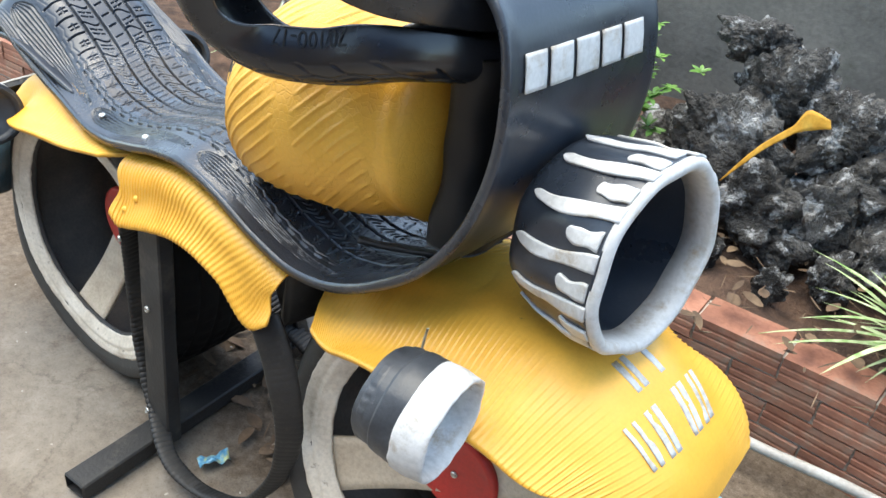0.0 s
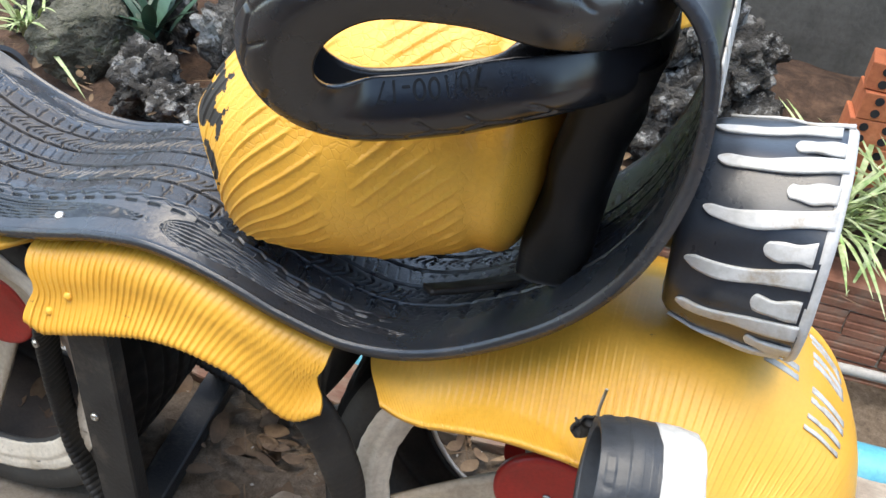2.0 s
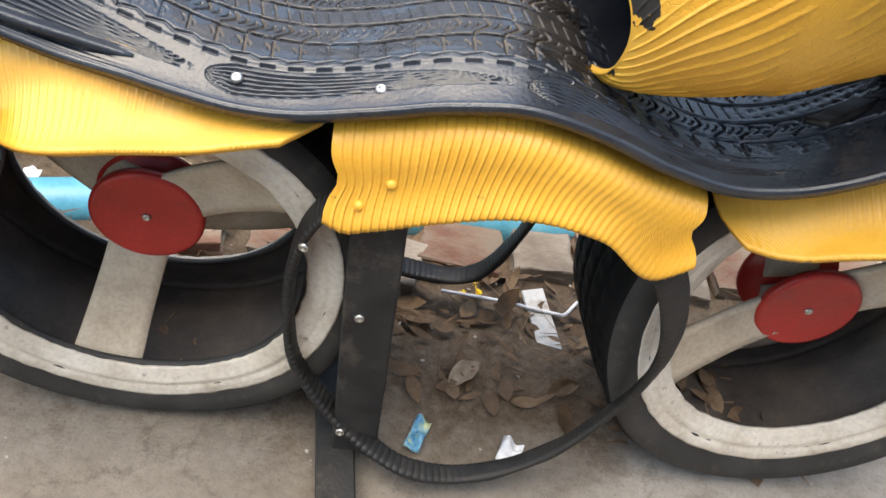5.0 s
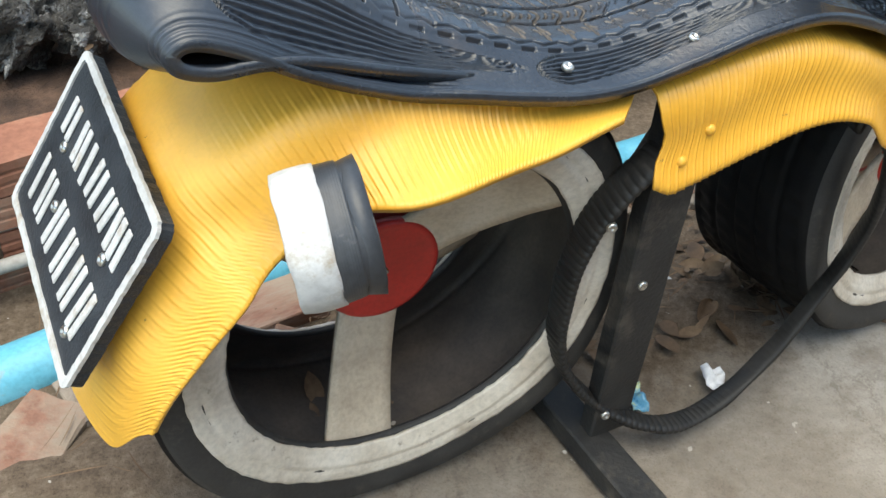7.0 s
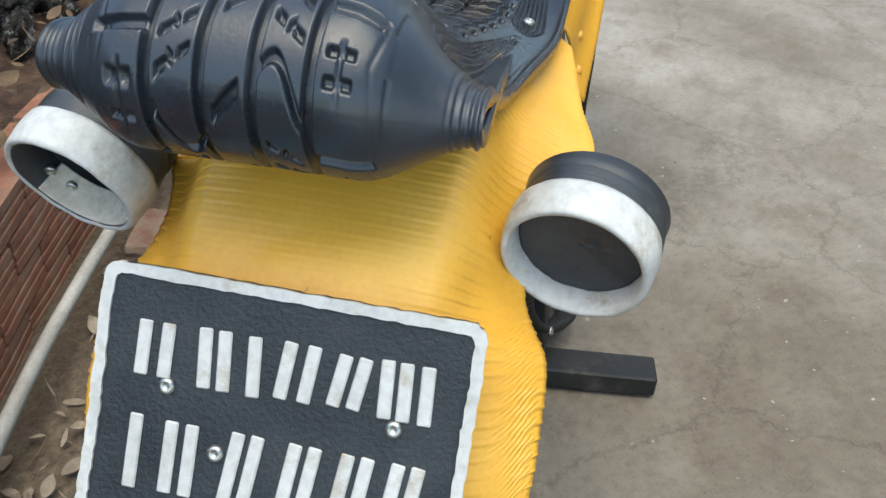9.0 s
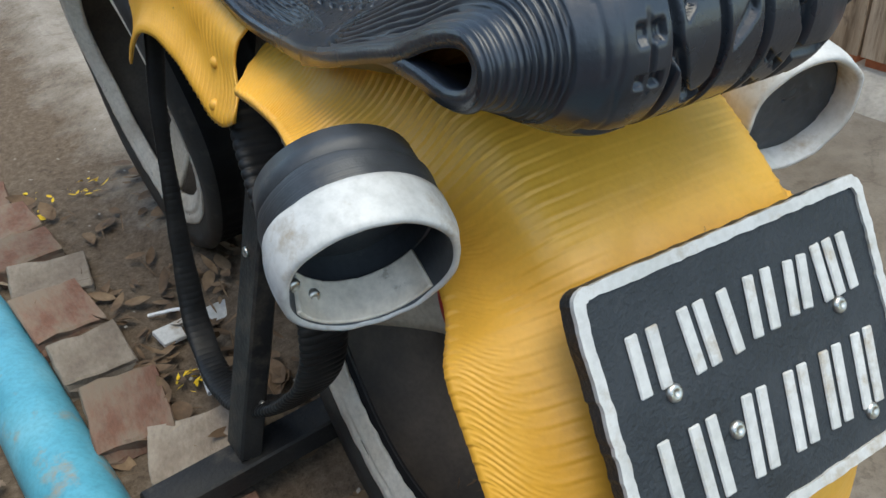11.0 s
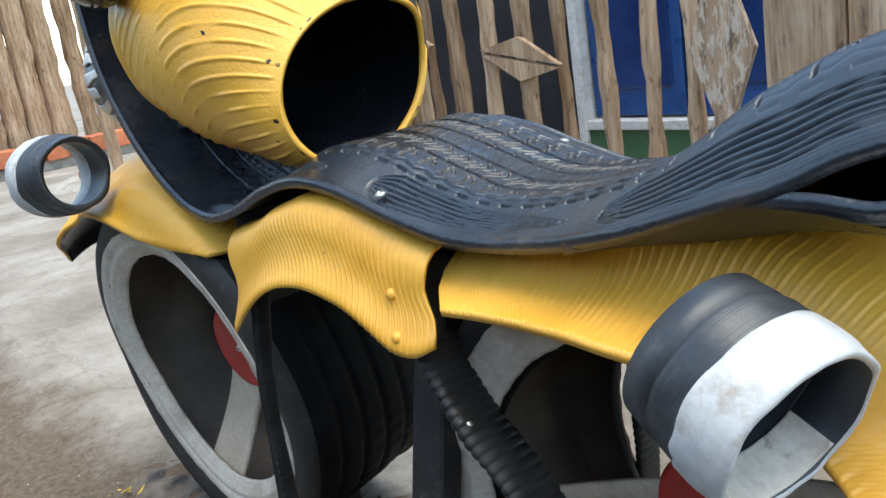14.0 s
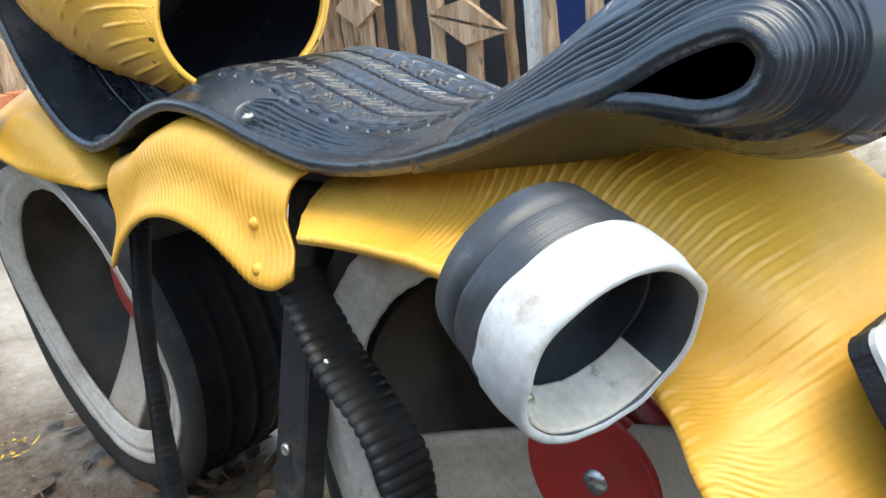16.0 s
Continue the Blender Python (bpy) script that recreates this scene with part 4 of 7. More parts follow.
def tank():
    nu, nv = 200, 800
    xs = curve1((0, 0.30, 0.45, 0.62, 0.80, 0.94, 1.0), (0.462, 0.526, 0.578, 0.664, 0.772, 0.844, 0.860), np.linspace(0, 1, nu))
    ry = curve1((0.46, 0.50, 0.56, 0.64, 0.72, 0.79, 0.836, 0.861), (0.128, 0.148, 0.162, 0.169, 0.165, 0.150, 0.116, 0.004), xs)
    rz = curve1((0.46, 0.50, 0.56, 0.64, 0.72, 0.79, 0.836, 0.861), (0.098, 0.130, 0.155, 0.169, 0.166, 0.148, 0.118, 0.004), xs)
    zc = curve1((0.46, 0.52, 0.60, 0.70, 0.80, 0.86), (0.756, 0.790, 0.823, 0.844, 0.858, 0.860), xs)
    yc = curve1((0.46, 0.6, 0.75, 0.86), (0.014, 0.016, 0.026, 0.034), xs)[:, None]
    a = np.linspace(0, 2 * np.pi, nv, endpoint=False)
    P = np.stack([xs[:, None] + 0 * a[None, :], yc + ry[:, None] * np.sin(a)[None, :], zc[:, None] + rz[:, None] * np.cos(a)[None, :]], -1)
    # the rim is cut back at its lower right
    back = np.clip(1 - (xs[:, None] - 0.462) / 0.11, 0, 1) ** 1.5
    P[..., 0] += 0.044 * back * sstep(0.1, 1.0, (-np.sin(a) - np.cos(a)) / 1.414)[None, :]
    roll = radians(-16) * (1 - sstep(0.47, 0.66, xs))[:, None]
    dy, dz = P[..., 1] - yc, P[..., 2] - zc[:, None]
    P[..., 1], P[..., 2] = yc + dy * np.cos(roll) - dz * np.sin(roll), zc[:, None] + dy * np.sin(roll) + dz * np.cos(roll)
    ang = a[None, :] * 0.155
    s = xs[:, None]
    lanes = (sstep(0.465, 0.48, s) * (1 - sstep(0.635, 0.65, s)) + sstep(0.675, 0.69, s) * (1 - sstep(0.775, 0.79, s)))
    stripe = (ang - 0.85 * (s - 0.46)) / (2 * np.pi * 0.155 / 45)
    broken = 0.25 + 0.75 * sstep(-0.25, 0.05, wobble(P, 16, 1.0, 6.0))
    near = np.abs((stripe + 0.5) % 1 - 0.5) * 0.0216
    D = 0.0021 * np.exp(-(near / 0.0024) ** 4) * lanes * broken + wobble(P, 14, 0.0022)
    if (normals(P, wrap_v=True)[nu // 2] * (P[nu // 2] - P[nu // 2].mean(0))).sum() < 0:
        P, D = P[:, ::-1], D[:, ::-1]
    slots = []
    for i in range(nu - 1):
        for j in range(nv):
            p = P[i, j]
            chip = noise.fractal(Vector((p[0] * 38, p[1] * 38, p[2] * 38)), 0.8, 2.2, 4)
            edge = 0.505 + 0.03 * chip + 0.012 * noise.noise(Vector((p[1] * 20, p[2] * 20, 3)))
            edge += -0.034 if p[1] > 0.03 else 0.014
            spot = noise.noise(Vector((p[0] * 60, p[1] * 60 + 9, p[2] * 60))) + 0.6 * noise.noise(Vector((p[0] * 17, p[1] * 17, p[2] * 17 + 5)))
            bare = (p[0] < edge - 0.018 and chip > -0.22 and i > 1) or (spot > 0.98 and p[0] < 0.60)
            slots.append(2 if bare else 0)
    body = put("fuel_tank", shell("fuel_tank", P, 0.008, [YELLOW_SCALES, RUBBER, RUBBER_DUSTY], D, wrap_v=True, slots=(slots, 1, 0)), bike,
               "barrel-shaped yellow tank of tyre, open at the back, paint flaking at the rim")
    body.location = (0.008, -0.008, -0.011)
    cap = lathe([(0.012, 0.0005), (0.0115, 0.012), (0.009, 0.024), (0.004, 0.033), (-0.003, 0.037), (-0.008, 0.036), (-0.008, 0.0005)], 36, "z")
    me = mesh_of("filler_cap", cap.reshape(-1, 3), grid_faces(36, 7, True), CAP_RED)
    c = put("filler_cap", me, body, "chipped red round filler cap")
    c.matrix_basis = pose(0.656, 0.030, 1.001, 0, -2, 0)


tank()


def lettering(text, size, place, mat, name, parent):
    """Built-in font laid onto a curved surface by a function of x and y."""
    cu = bpy.data.curves.new(name, "FONT")
    cu.body, cu.size, cu.resolution_u = text, size, 3
    ob = bpy.data.objects.new(name, cu)
    scene.collection.objects.link(ob)
    me = bpy.data.meshes.new_from_object(ob.evaluated_get(bpy.context.evaluated_depsgraph_get()))
    bpy.data.objects.remove(ob)
    bm = bmesh.new()
    bm.from_mesh(me)
    bmesh.ops.triangulate(bm, faces=list(bm.faces))
    for _ in range(3):
        bmesh.ops.subdivide_edges(bm, edges=[e for e in bm.edges if e.calc_length() > size * 0.14], cuts=1)
        bmesh.ops.triangulate(bm, faces=[f for f in bm.faces if len(f.verts) > 4])
    for v in bm.verts:
        v.co = Vector(place(v.co.x, v.co.y))
    bm.to_mesh(me)
    bm.free()
    me.materials.clear()
    me.materials.append(mat)
    return put(name, me, parent)


def handlebar():
    """One narrow tyre pressed together in the middle, so that it stands out as a round loop on each side."""
    r, lean, roll = 0.084, radians(21), radians(22)

    def loop_frame(side):
        tip = np.array([-0.887, side * 0.463, 0.0])
        aside = np.array([0.463, side * 0.887, 0.0])
        lift = np.array([0, 0, math.cos(lean)]) + math.sin(lean) * aside
        centre = np.array([0.741, -0.221, 1.025]) if side < 0 else np.array([0.745, 0.240, 0.992])
        return centre, tip, lift

    cr, kr, lr = loop_frame(-1)
    cl, kl, ll = loop_frame(1)
    up = np.array([0, 0, 1.0])

    def rolled(l):
        flat = l - up * l[2]
        return up * math.cos(roll) - flat / np.linalg.norm(flat) * math.sin(roll)

    def strand(sign, back):
        """Upper (+1) or lower (-1) run between the loops, pinched together over the mount."""
        run = [cl + sign * r * ll, cl - kl * 0.07 + sign * (r - 0.010) * ll, cl - kl * 0.14 + sign * (r - 0.034) * ll, np.array([0.905, 0.055, 1.006]) + sign * 0.033 * up,
               np.array([0.908, -0.045, 1.006]) + sign * 0.033 * up, cr - kr * 0.14 + sign * (r - 0.034) * lr, cr - kr * 0.07 + sign * (r - 0.010) * lr, cr + sign * r * lr]
        C, _ = spline([tuple(p) for p in run], 300)
        k = np.linspace(0, 1, 300)[:, None]
        side_l, side_r = 1 - sstep(0.15, 0.45, k), sstep(0.55, 0.85, k)
        O = sign * ((ll if sign > 0 else rolled(ll)) * side_l + (lr if sign > 0 else rolled(lr)) * side_r + up * (1 - side_l - side_r))
        return (C[::-1], O[::-1]) if back else (C, O)

    def tip_arc(c, k, l, a0, a1):
        th = np.radians(np.linspace(a0, a1, 102))[1:-1, None]
        low = sstep(30, -90, np.degrees(th))
        return c + r * (np.cos(th) * k + np.sin(th) * l), np.cos(th) * k + np.sin(th) * (l + (rolled(l) - l) * low)

    runs = [strand(1, False), tip_arc(cr, kr, lr, 90, -90), strand(-1, True), tip_arc(cl, kl, ll, -90, 90)]
    C, O = np.concatenate([q[0] for q in runs]), np.concatenate([q[1] for q in runs])
    gone = np.concatenate([[0], np.cumsum(np.linalg.norm(np.diff(np.vstack([C, C[:1]]), axis=0), axis=1))])
    per, n = gone[-1], 1200
    at = np.arange(n) / n * per
    lower = gone[len(runs[0][0]) + len(runs[1][0])]
    C, O = (np.stack([np.interp(at, gone, np.append(A[:, c], A[0, c])) for c in range(3)], 1) for A in (C, O))
    C, O = (sum(np.roll(A, k, 0) for k in range(-14, 15)) / 29 for A in (C, O))
    T = np.roll(C, -1, 0) - np.roll(C, 1, 0)
    T /= np.linalg.norm(T, axis=1, keepdims=True)
    O = O - (O * T).sum(1, keepdims=True) * T
    O /= np.linalg.norm(O, axis=1, keepdims=True)
    B = np.cross(T, O)
    tread = [(math.sin(a) * 0.041, math.cos(a) * 0.030) for a in np.linspace(-1.6, 1.6, 77)]
    wall = [(0.0412 - 0.0035 * k ** 2, -0.002 - 0.027 * k) for k in np.linspace(0.08, 1, 12)]
    sec = np.array([(-y, z) for y, z in wall[::-1]] + tread + wall)
    P = C[:, None] + B[:, None] * sec[None, :, 0:1] + O[:, None] * sec[None, :, 1:2]
    s = at[:, None]
    w = np.linspace(-1, 1, len(sec))[None, :]
    pitch = per / 38
    saw = lambda k: np.abs(((s / pitch + k) % 1) - 0.5) * 4 - 1
    D = np.zeros((n, len(sec)))
    # cells between zigzag grooves, then slanting cuts over the shoulders
    for k, off in enumerate((-0.33, -0.11, 0.11, 0.33)):
        D = np.minimum(D, -0.0026 * np.exp(-((w - off - 0.045 * saw(0.5 * (k % 2))) / 0.017) ** 2))
    for k, off in enumerate((-0.22, 0.0, 0.22)):
        near = ((s / pitch + 0.5 * (k % 2) + 0.5) % 1) - 0.5
        D = np.minimum(D, -0.0022 * np.exp(-(near * pitch / 0.0016) ** 2) * (np.abs(w - off) < 0.075))
    for side in (-1, 1):
        near = ((s / pitch + 1.5 * (side * w - 0.36) + (0.5 if side > 0 else 0.0)) % 1) - 0.5
        D = np.minimum(D, -0.0030 * np.exp(-(near * pitch / 0.0022) ** 2) * sstep(0.33, 0.38, side * w) * (1 - sstep(0.55, 0.62, side * w)))
        D = D + 0.0012 * sstep(0.93, 0.95, side * w)
    flipped = (normals(P, wrap_u=True)[:, len(sec) // 2] * O).sum() < 0
    bar = put("handlebar_tyre", shell("handlebar_tyre", P[:, ::-1] if flipped else P, 0.005, RUBBER, D[:, ::-1] if flipped else D, wrap_u=True), bike, "narrow black tyre bent into two handlebar loops")
    # raised size mark on the side wall of the lower strand
    NG = normals(P, True)
    NG = -NG if flipped else NG
    start = (lower + 0.105) / per * n

    def on_wall(x, y):
        i = start - x / per * n
        j = 2 + y / 0.0023
        a, b = int(i) % n, int(np.clip(j, 0, len(sec) - 2))
        fi, fj = i - math.floor(i), j - b
        c = (a + 1) % n
        p = (P[a, b] * (1 - fi) + P[c, b] * fi) * (1 - fj) + (P[a, b + 1] * (1 - fi) + P[c, b + 1] * fi) * fj
        return p + NG[a, b] * 0.0012

    lettering("70/100-17", 0.027, on_wall, RUBBER_DUSTY, "size_mark", bar)


handlebar()


def handlebar_mount():
    """The folded black tyre piece that carries the handlebar, between tank and front shield."""
    z = np.linspace(0.705, 0.985, 40)[:, None]
    a = np.linspace(0, 2 * np.pi, 48, endpoint=False)[None, :]
    k = (z - 0.705) / 0.28
    ry, rx = 0.072 + 0.03 * k ** 2, 0.032 + 0.006 * (1 - k)
    xc = 0.878 + 0.034 * k
    c, n = np.cos(a), np.sin(a)
    P = np.stack([xc + rx * np.sign(c) * np.abs(c) ** 0.6, ry * np.sign(n) * np.abs(n) ** 0.6, z + 0 * a], -1)
    P[..., 0] += wobble(P, 14, 0.010)
    P[..., 1] += wobble(P, 11, 0.012, 4.0)
    if (normals(P, wrap_v=True)[20] * (P[20] - P[20].mean(0))).sum() < 0:
        P = P[:, ::-1]
    faces = grid_faces(40, 48, False, True) + [tuple(range(48))[::-1], tuple(range(39 * 48, 40 * 48))]
    put("handlebar_mount", mesh_of("handlebar_mount", P.reshape(-1, 3), faces, RUBBER_MATT), bike, "folded black tyre piece carrying the handlebar")
    # a loose strip of the same rubber lies in the trough below the tank
    C, _ = spline([(0.755, -0.093, 0.676), (0.80, -0.055, 0.668), (0.858, -0.006, 0.668), (0.90, 0.03, 0.70)], 40)
    w = np.linspace(-0.5, 0.5, 7)[None, :, None] * np.array([0.016, -0.020, 0.012])
    S = C[:, None] + w
    S = S if normals(S)[20, 3, 2] > 0 else S[:, ::-1]
    put("loose_strip", shell("loose_strip", S, 0.007, RUBBER_DUSTY, wobble(S, 40, 0.002)), bike, "loose strip of dusty rubber in the trough")
    # an added filler sheet keeps the gap behind the saddle cover dark
    z, y = np.linspace(0.47, 0.60, 16)[:, None], np.linspace(-0.128, 0.128, 20)[None, :]
    I = np.stack([0.645 + 0.14 * (z - 0.47) - 0.9 * y ** 2, y + 0 * z, z + 0 * y], -1)
    I = I if normals(I)[8, 10, 0] < 0 else I[:, ::-1]
    put("inner_sheet", shell("inner_sheet", I, 0.007, RUBBER_DUSTY, wobble(I, 18, 0.006)), bike, "added black filler sheet in the gap behind the saddle cover")


handlebar_mount()


def lamp_tube(name, at, axis, radius, black, white, label, closed=False):
    """A short tube cut from a tyre, painted white round its mouth."""
    holder = new(name)
    holder["label"] = label
    holder.parent = bike
    q = Vector(axis).normalized().to_track_quat("X", "Z")
    holder.matrix_basis = Matrix.LocRotScale(Vector(at), q, None)
    n = 96
    k = np.linspace(0, 1, 60)
    back = 0.80 if closed and at[1] > 0 else 0.90
    prof = [(-black + (black + 0.002) * t, radius * (back + (1 - back) * math.sin(min(1.0, t * 1.25 + 0.08) * 1.5708))) for t in k]
    if closed:
        prof = [(-black * 0.55, 0.0008), (-black * 0.55, radius * 0.78), (-black * 0.60, radius * 0.86)] + prof
    P = lathe(prof, n, "x")
    P[..., 2] *= 0.96
    along, turn = P[..., 0] / black, np.arctan2(P[..., 2], P[..., 1])
    fine = 0.0004 * ridge(P[..., 0] / 0.0021, 2) * sstep(-0.52, -0.48, along) * (1 - 0.9 * sstep(-0.30, -0.27, along) * (1 - sstep(-0.20, -0.17, along)))
    mark = sstep(0.15, 0.4, np.sin(turn * 34)) * sstep(-0.2, 0.1, np.sin(turn * 3 + 0.6)) * sstep(-0.90, -0.87, along) * (1 - sstep(-0.74, -0.71, along))
    E = wobble(P, 22, 0.0035) + wobble(P, 60, 0.0010) + fine + 0.0012 * mark + 0.0012 * (sstep(-0.52, -0.50, along))
    flip = (normals(P, wrap_u=True)[0, 10] * P[0, 10])[1:].sum() < 0
    P, E = (P[:, ::-1], E[:, ::-1]) if flip else (P, E)
    put("rubber_sleeve", shell("rubber_sleeve", P, 0.008, LAMP_RUBBER, E, wrap_u=True), holder)
    prof = [(0.0 + white * t, radius * (0.995 + 0.05 * math.sin(0.8 + t * 2.2)) + 0.001) for t in np.linspace(0, 1, 10)]
    prof += [(white + 0.001, radius * 0.975), (white - 0.0005, radius * 0.925), (white * 0.5, radius * 0.89), (white * 0.05, radius * 0.885), (0.0, radius * 0.91)]
    Q = lathe(prof, n, "x")
    Q[..., 2] *= 0.96
    f = grid_faces(n, len(prof), True, True)
    outn = normals(Q, True, True)[0, 4]
    if (outn * Q[0, 4])[1:].sum() < 0:
        f = [t[::-1] for t in f]
    Q += (wobble(Q, 24, 0.0026) + wobble(Q, 70, 0.0015))[..., None] * np.array([0.8, 0.5, 0.5])
    inside = [1 if j in (11, 12, 13) else 0 for _ in range(n) for j in range(len(prof))] if closed and at[1] > 0 else [0] * (n * len(prof))
    mouth = put("white_mouth", mesh_of("white_mouth", Q.reshape(-1, 3), f, [WHITE, LAMP_RUBBER], True, inside), holder, "white painted mouth ring")
    if closed:
        s = 1 if at[1] > 0 else -1
        if s < 0:
            # a woven rubber disc closes this mouth
            dr, da = np.linspace(0.02, 0.875, 26)[None, :], np.linspace(0, 2 * np.pi, 64, endpoint=False)[:, None]
            G = np.stack([0.010 + 0.006 * dr ** 2 + 0 * da, np.cos(da) * dr * radius, np.sin(da) * dr * radius * 0.96], -1)
            if normals(G, wrap_u=True)[5, 10, 0] < 0:
                G = G[:, ::-1]
            put("mouth_disc", shell("mouth_disc", G, 0.004, LAMP_RUBBER, wobble(G, 40, 0.003) + wobble(G, 160, 0.0016), wrap_u=True), holder, "grey rubber disc inside the mouth")
            return holder
        # a painted tongue of rubber folded into the lower half of the mouth
        ta, tx = np.linspace(radians(205), radians(325), 50)[:, None], np.linspace(0, 1, 22)[None, :]
        ca = np.cos(ta) * s
        rr = radius * (0.875 - 0.10 * tx ** 1.3)
        G = np.stack([white * 0.96 - 0.030 * tx + 0 * ta, ca * rr * 1.0, np.sin(ta) * rr * 0.96], -1)
        if (normals(G)[25, 10] * G[25, 10])[1:].sum() > 0:
            G = G[:, ::-1]
        crease = -0.0012 * ridge(ta * 9 + 0.6 * np.sin(tx * 5), 20) * (0.4 + 0.6 * np.sin(ta * 13) ** 2)
        put("mouth_flap", shell("mouth_flap", G, 0.004, RING_WHITE, wobble(G, 50, 0.002) + crease), holder, "cracked dirty white rubber tongue inside the mouth")
        for deg in (22, 48):
            a = radians(deg)
            y, z = s * -math.cos(a) * radius * 0.845, -math.sin(a) * radius * 0.82
            screw((white * 0.45, y, z), (0.1, -y, -z), mouth, "flap_screw", 1.0)
    return holder


for at, axis in (((1.0325, -0.257, 0.652), (0.985, 0.165, -0.07)), ((1.010, 0.233, 0.661), (0.93, 0.20, -0.06))):
    lamp_tube("front_indicator", at, axis, 0.063, 0.054, 0.038, "front indicator of black tyre tube with white mouth")
for at, axis, depth in (((-0.140, -0.206, 0.558), (-0.94, 0.17, -0.22), 0.036), ((-0.152, 0.2195, 0.572), (-0.90, 0.18, -0.39), 0.046)):
    lamp_tube("rear_indicator", at, axis, 0.0595, depth, 0.036, "rear indicator of black tyre tube with white mouth", True)


def torn_tab():
    """Torn end of rubber and a stiff wire sticking out behind the front indicator."""
    x, y = np.meshgrid(np.linspace(-0.020, 0.020, 24), np.linspace(-0.018, 0.018, 20), indexing="ij")
    P = np.stack([x, y * (1 - 0.5 * np.abs(x / 0.02)), 0 * x], -1)
    P[..., 2] = wobble(P, 70, 0.016) - 9.0 * x ** 2
    P[..., 1] += wobble(P, 120, 0.006, 3.0)
    tab = put("torn_tab", shell("torn_tab", P, 0.004, RUBBER_DUSTY), bike, "torn black end of rubber behind the indicator")
    tab.matrix_basis = pose(0.966, -0.198, 0.648, 70, 20, 35) @ Matrix.Diagonal((0.7, 0.75, 0.7, 1))
    C, _ = spline([(0.978, -0.205, 0.640), (0.974, -0.200, 0.675), (0.976, -0.196, 0.704)], 12)
    a = np.linspace(0, 2 * np.pi, 8, endpoint=False)
    W = C[:, None] + 0.0017 * np.stack([np.cos(a), np.sin(a), 0 * a], -1)[None]
    put("wire_end", mesh_of("wire_end", W.reshape(-1, 3), grid_faces(12, 8, False, True, flip=True) + [tuple(range(8)), tuple(range(88, 96))[::-1]], STEEL), bike, "bent rusty wire end")


torn_tab()


def headlight():
    holder = new("headlight")
    holder["label"] = "round headlight of black tyre with white painted stripes"
    holder.parent = bike
    holder.matrix_basis = Matrix.LocRotScale(Vector((1.076, -0.006, 0.797)), Vector((0.99, -0.075, 0.06)).normalized().to_track_quat("X", "Z"), None)
    n, R = 160, 0.118
    taper = lambda x: R - 0.013 * ((0.06 - x) / 0.12)
    prof = [(-0.072, 0.080), (-0.070, 0.094), (-0.064, 0.102), (-0.055, taper(-0.055))] + [(-0.055 + 0.117 * t, taper(-0.055 + 0.117 * t) + 0.002 * math.sin(t * 3.1)) for t in np.linspace(0.05, 1, 30)]
    P = lathe(prof, n, "x")
    a = np.linspace(0, 2 * np.pi, n, endpoint=False)[:, None]
    s = np.array(prof)[None, :, 0]
    def dent(G):
        th = np.arctan2(G[..., 2], G[..., 1])
        k = 1 + 0.020 * np.cos(5 * th + 0.7) + 0.012 * np.cos(9 * th + 2.0) + 0.010 * np.cos(3 * th + 40 * G[..., 0])
        return G * np.stack([np.ones_like(k), k, k], -1)

    P = dent(P)
    D = wobble(P, 22, 0.004)
    if (normals(P, wrap_u=True)[0, 20] * P[0, 20])[1:].sum() < 0:
        P, D = P[:, ::-1], D[:, ::-1]
    put("rubber_sleeve", shell("rubber_sleeve", P, 0.010, TAIL_RUBBER, D, wrap_u=True), holder)
    prof = [(0.060, R + 0.001), (0.065, R + 0.0015), (0.070, R - 0.002), (0.071, R - 0.008), (0.067, R - 0.014), (0.030, R - 0.0125), (0.030, R - 0.0105), (0.058, R - 0.008)]
    Q = dent(lathe(prof, n, "x"))
    f = grid_faces(n, len(prof), True, True)
    if (normals(Q, True, True)[0, 1] * Q[0, 1])[1:].sum() < 0:
        f = [t[::-1] for t in f]
    put("white_mouth", mesh_of("white_mouth", Q.reshape(-1, 3), f, WHITE), holder, "white painted rim")
    # brushed stripes, long and short by turns
    rng = random.Random(5)
    for i in range(26):
        th0 = i / 26 * 2 * math.pi
        long = i % 2 == 0
        x0, x1 = (-0.055, 0.060) if long else (0.016, 0.060)
        nn, wd = 26, (0.0085 if long else 0.0095)
        t, w = (np.linspace(0, 1, nn) ** 1.7)[:, None], np.linspace(-1, 1, 7)[None, :]
        x = x0 + rng.uniform(-0.006, 0.006) + (x1 - x0) * t
        thin = np.sqrt(np.clip(t / 0.08, 0, 1)) * (0.8 + 0.3 * t + 0.12 * np.sin(t * 9 + i))
        ph = th0 + 0.075 * np.sin(t * 3.6 + 0.6) * (1 if long else 0.3) + w * wd * thin / R
        rr = taper(x) + 0.0034 + 0.002 * np.sin(t * 3.1)
        S = np.stack([x + 0 * w, rr * np.cos(ph) + 0 * w, rr * np.sin(ph) + 0 * w], -1)
        S = dent(S)
        S += wobble(S, 22, 0.004)[..., None] * S * np.array([0, 1, 1]) / R
        if (normals(S)[10, 2] * S[10, 2])[1:].sum() < 0:
            S = S[:, ::-1]
        put("stripe", shell("stripe", S, 0.0035, WHITE, wobble(S, 60, 0.0006)), holder)


headlight()


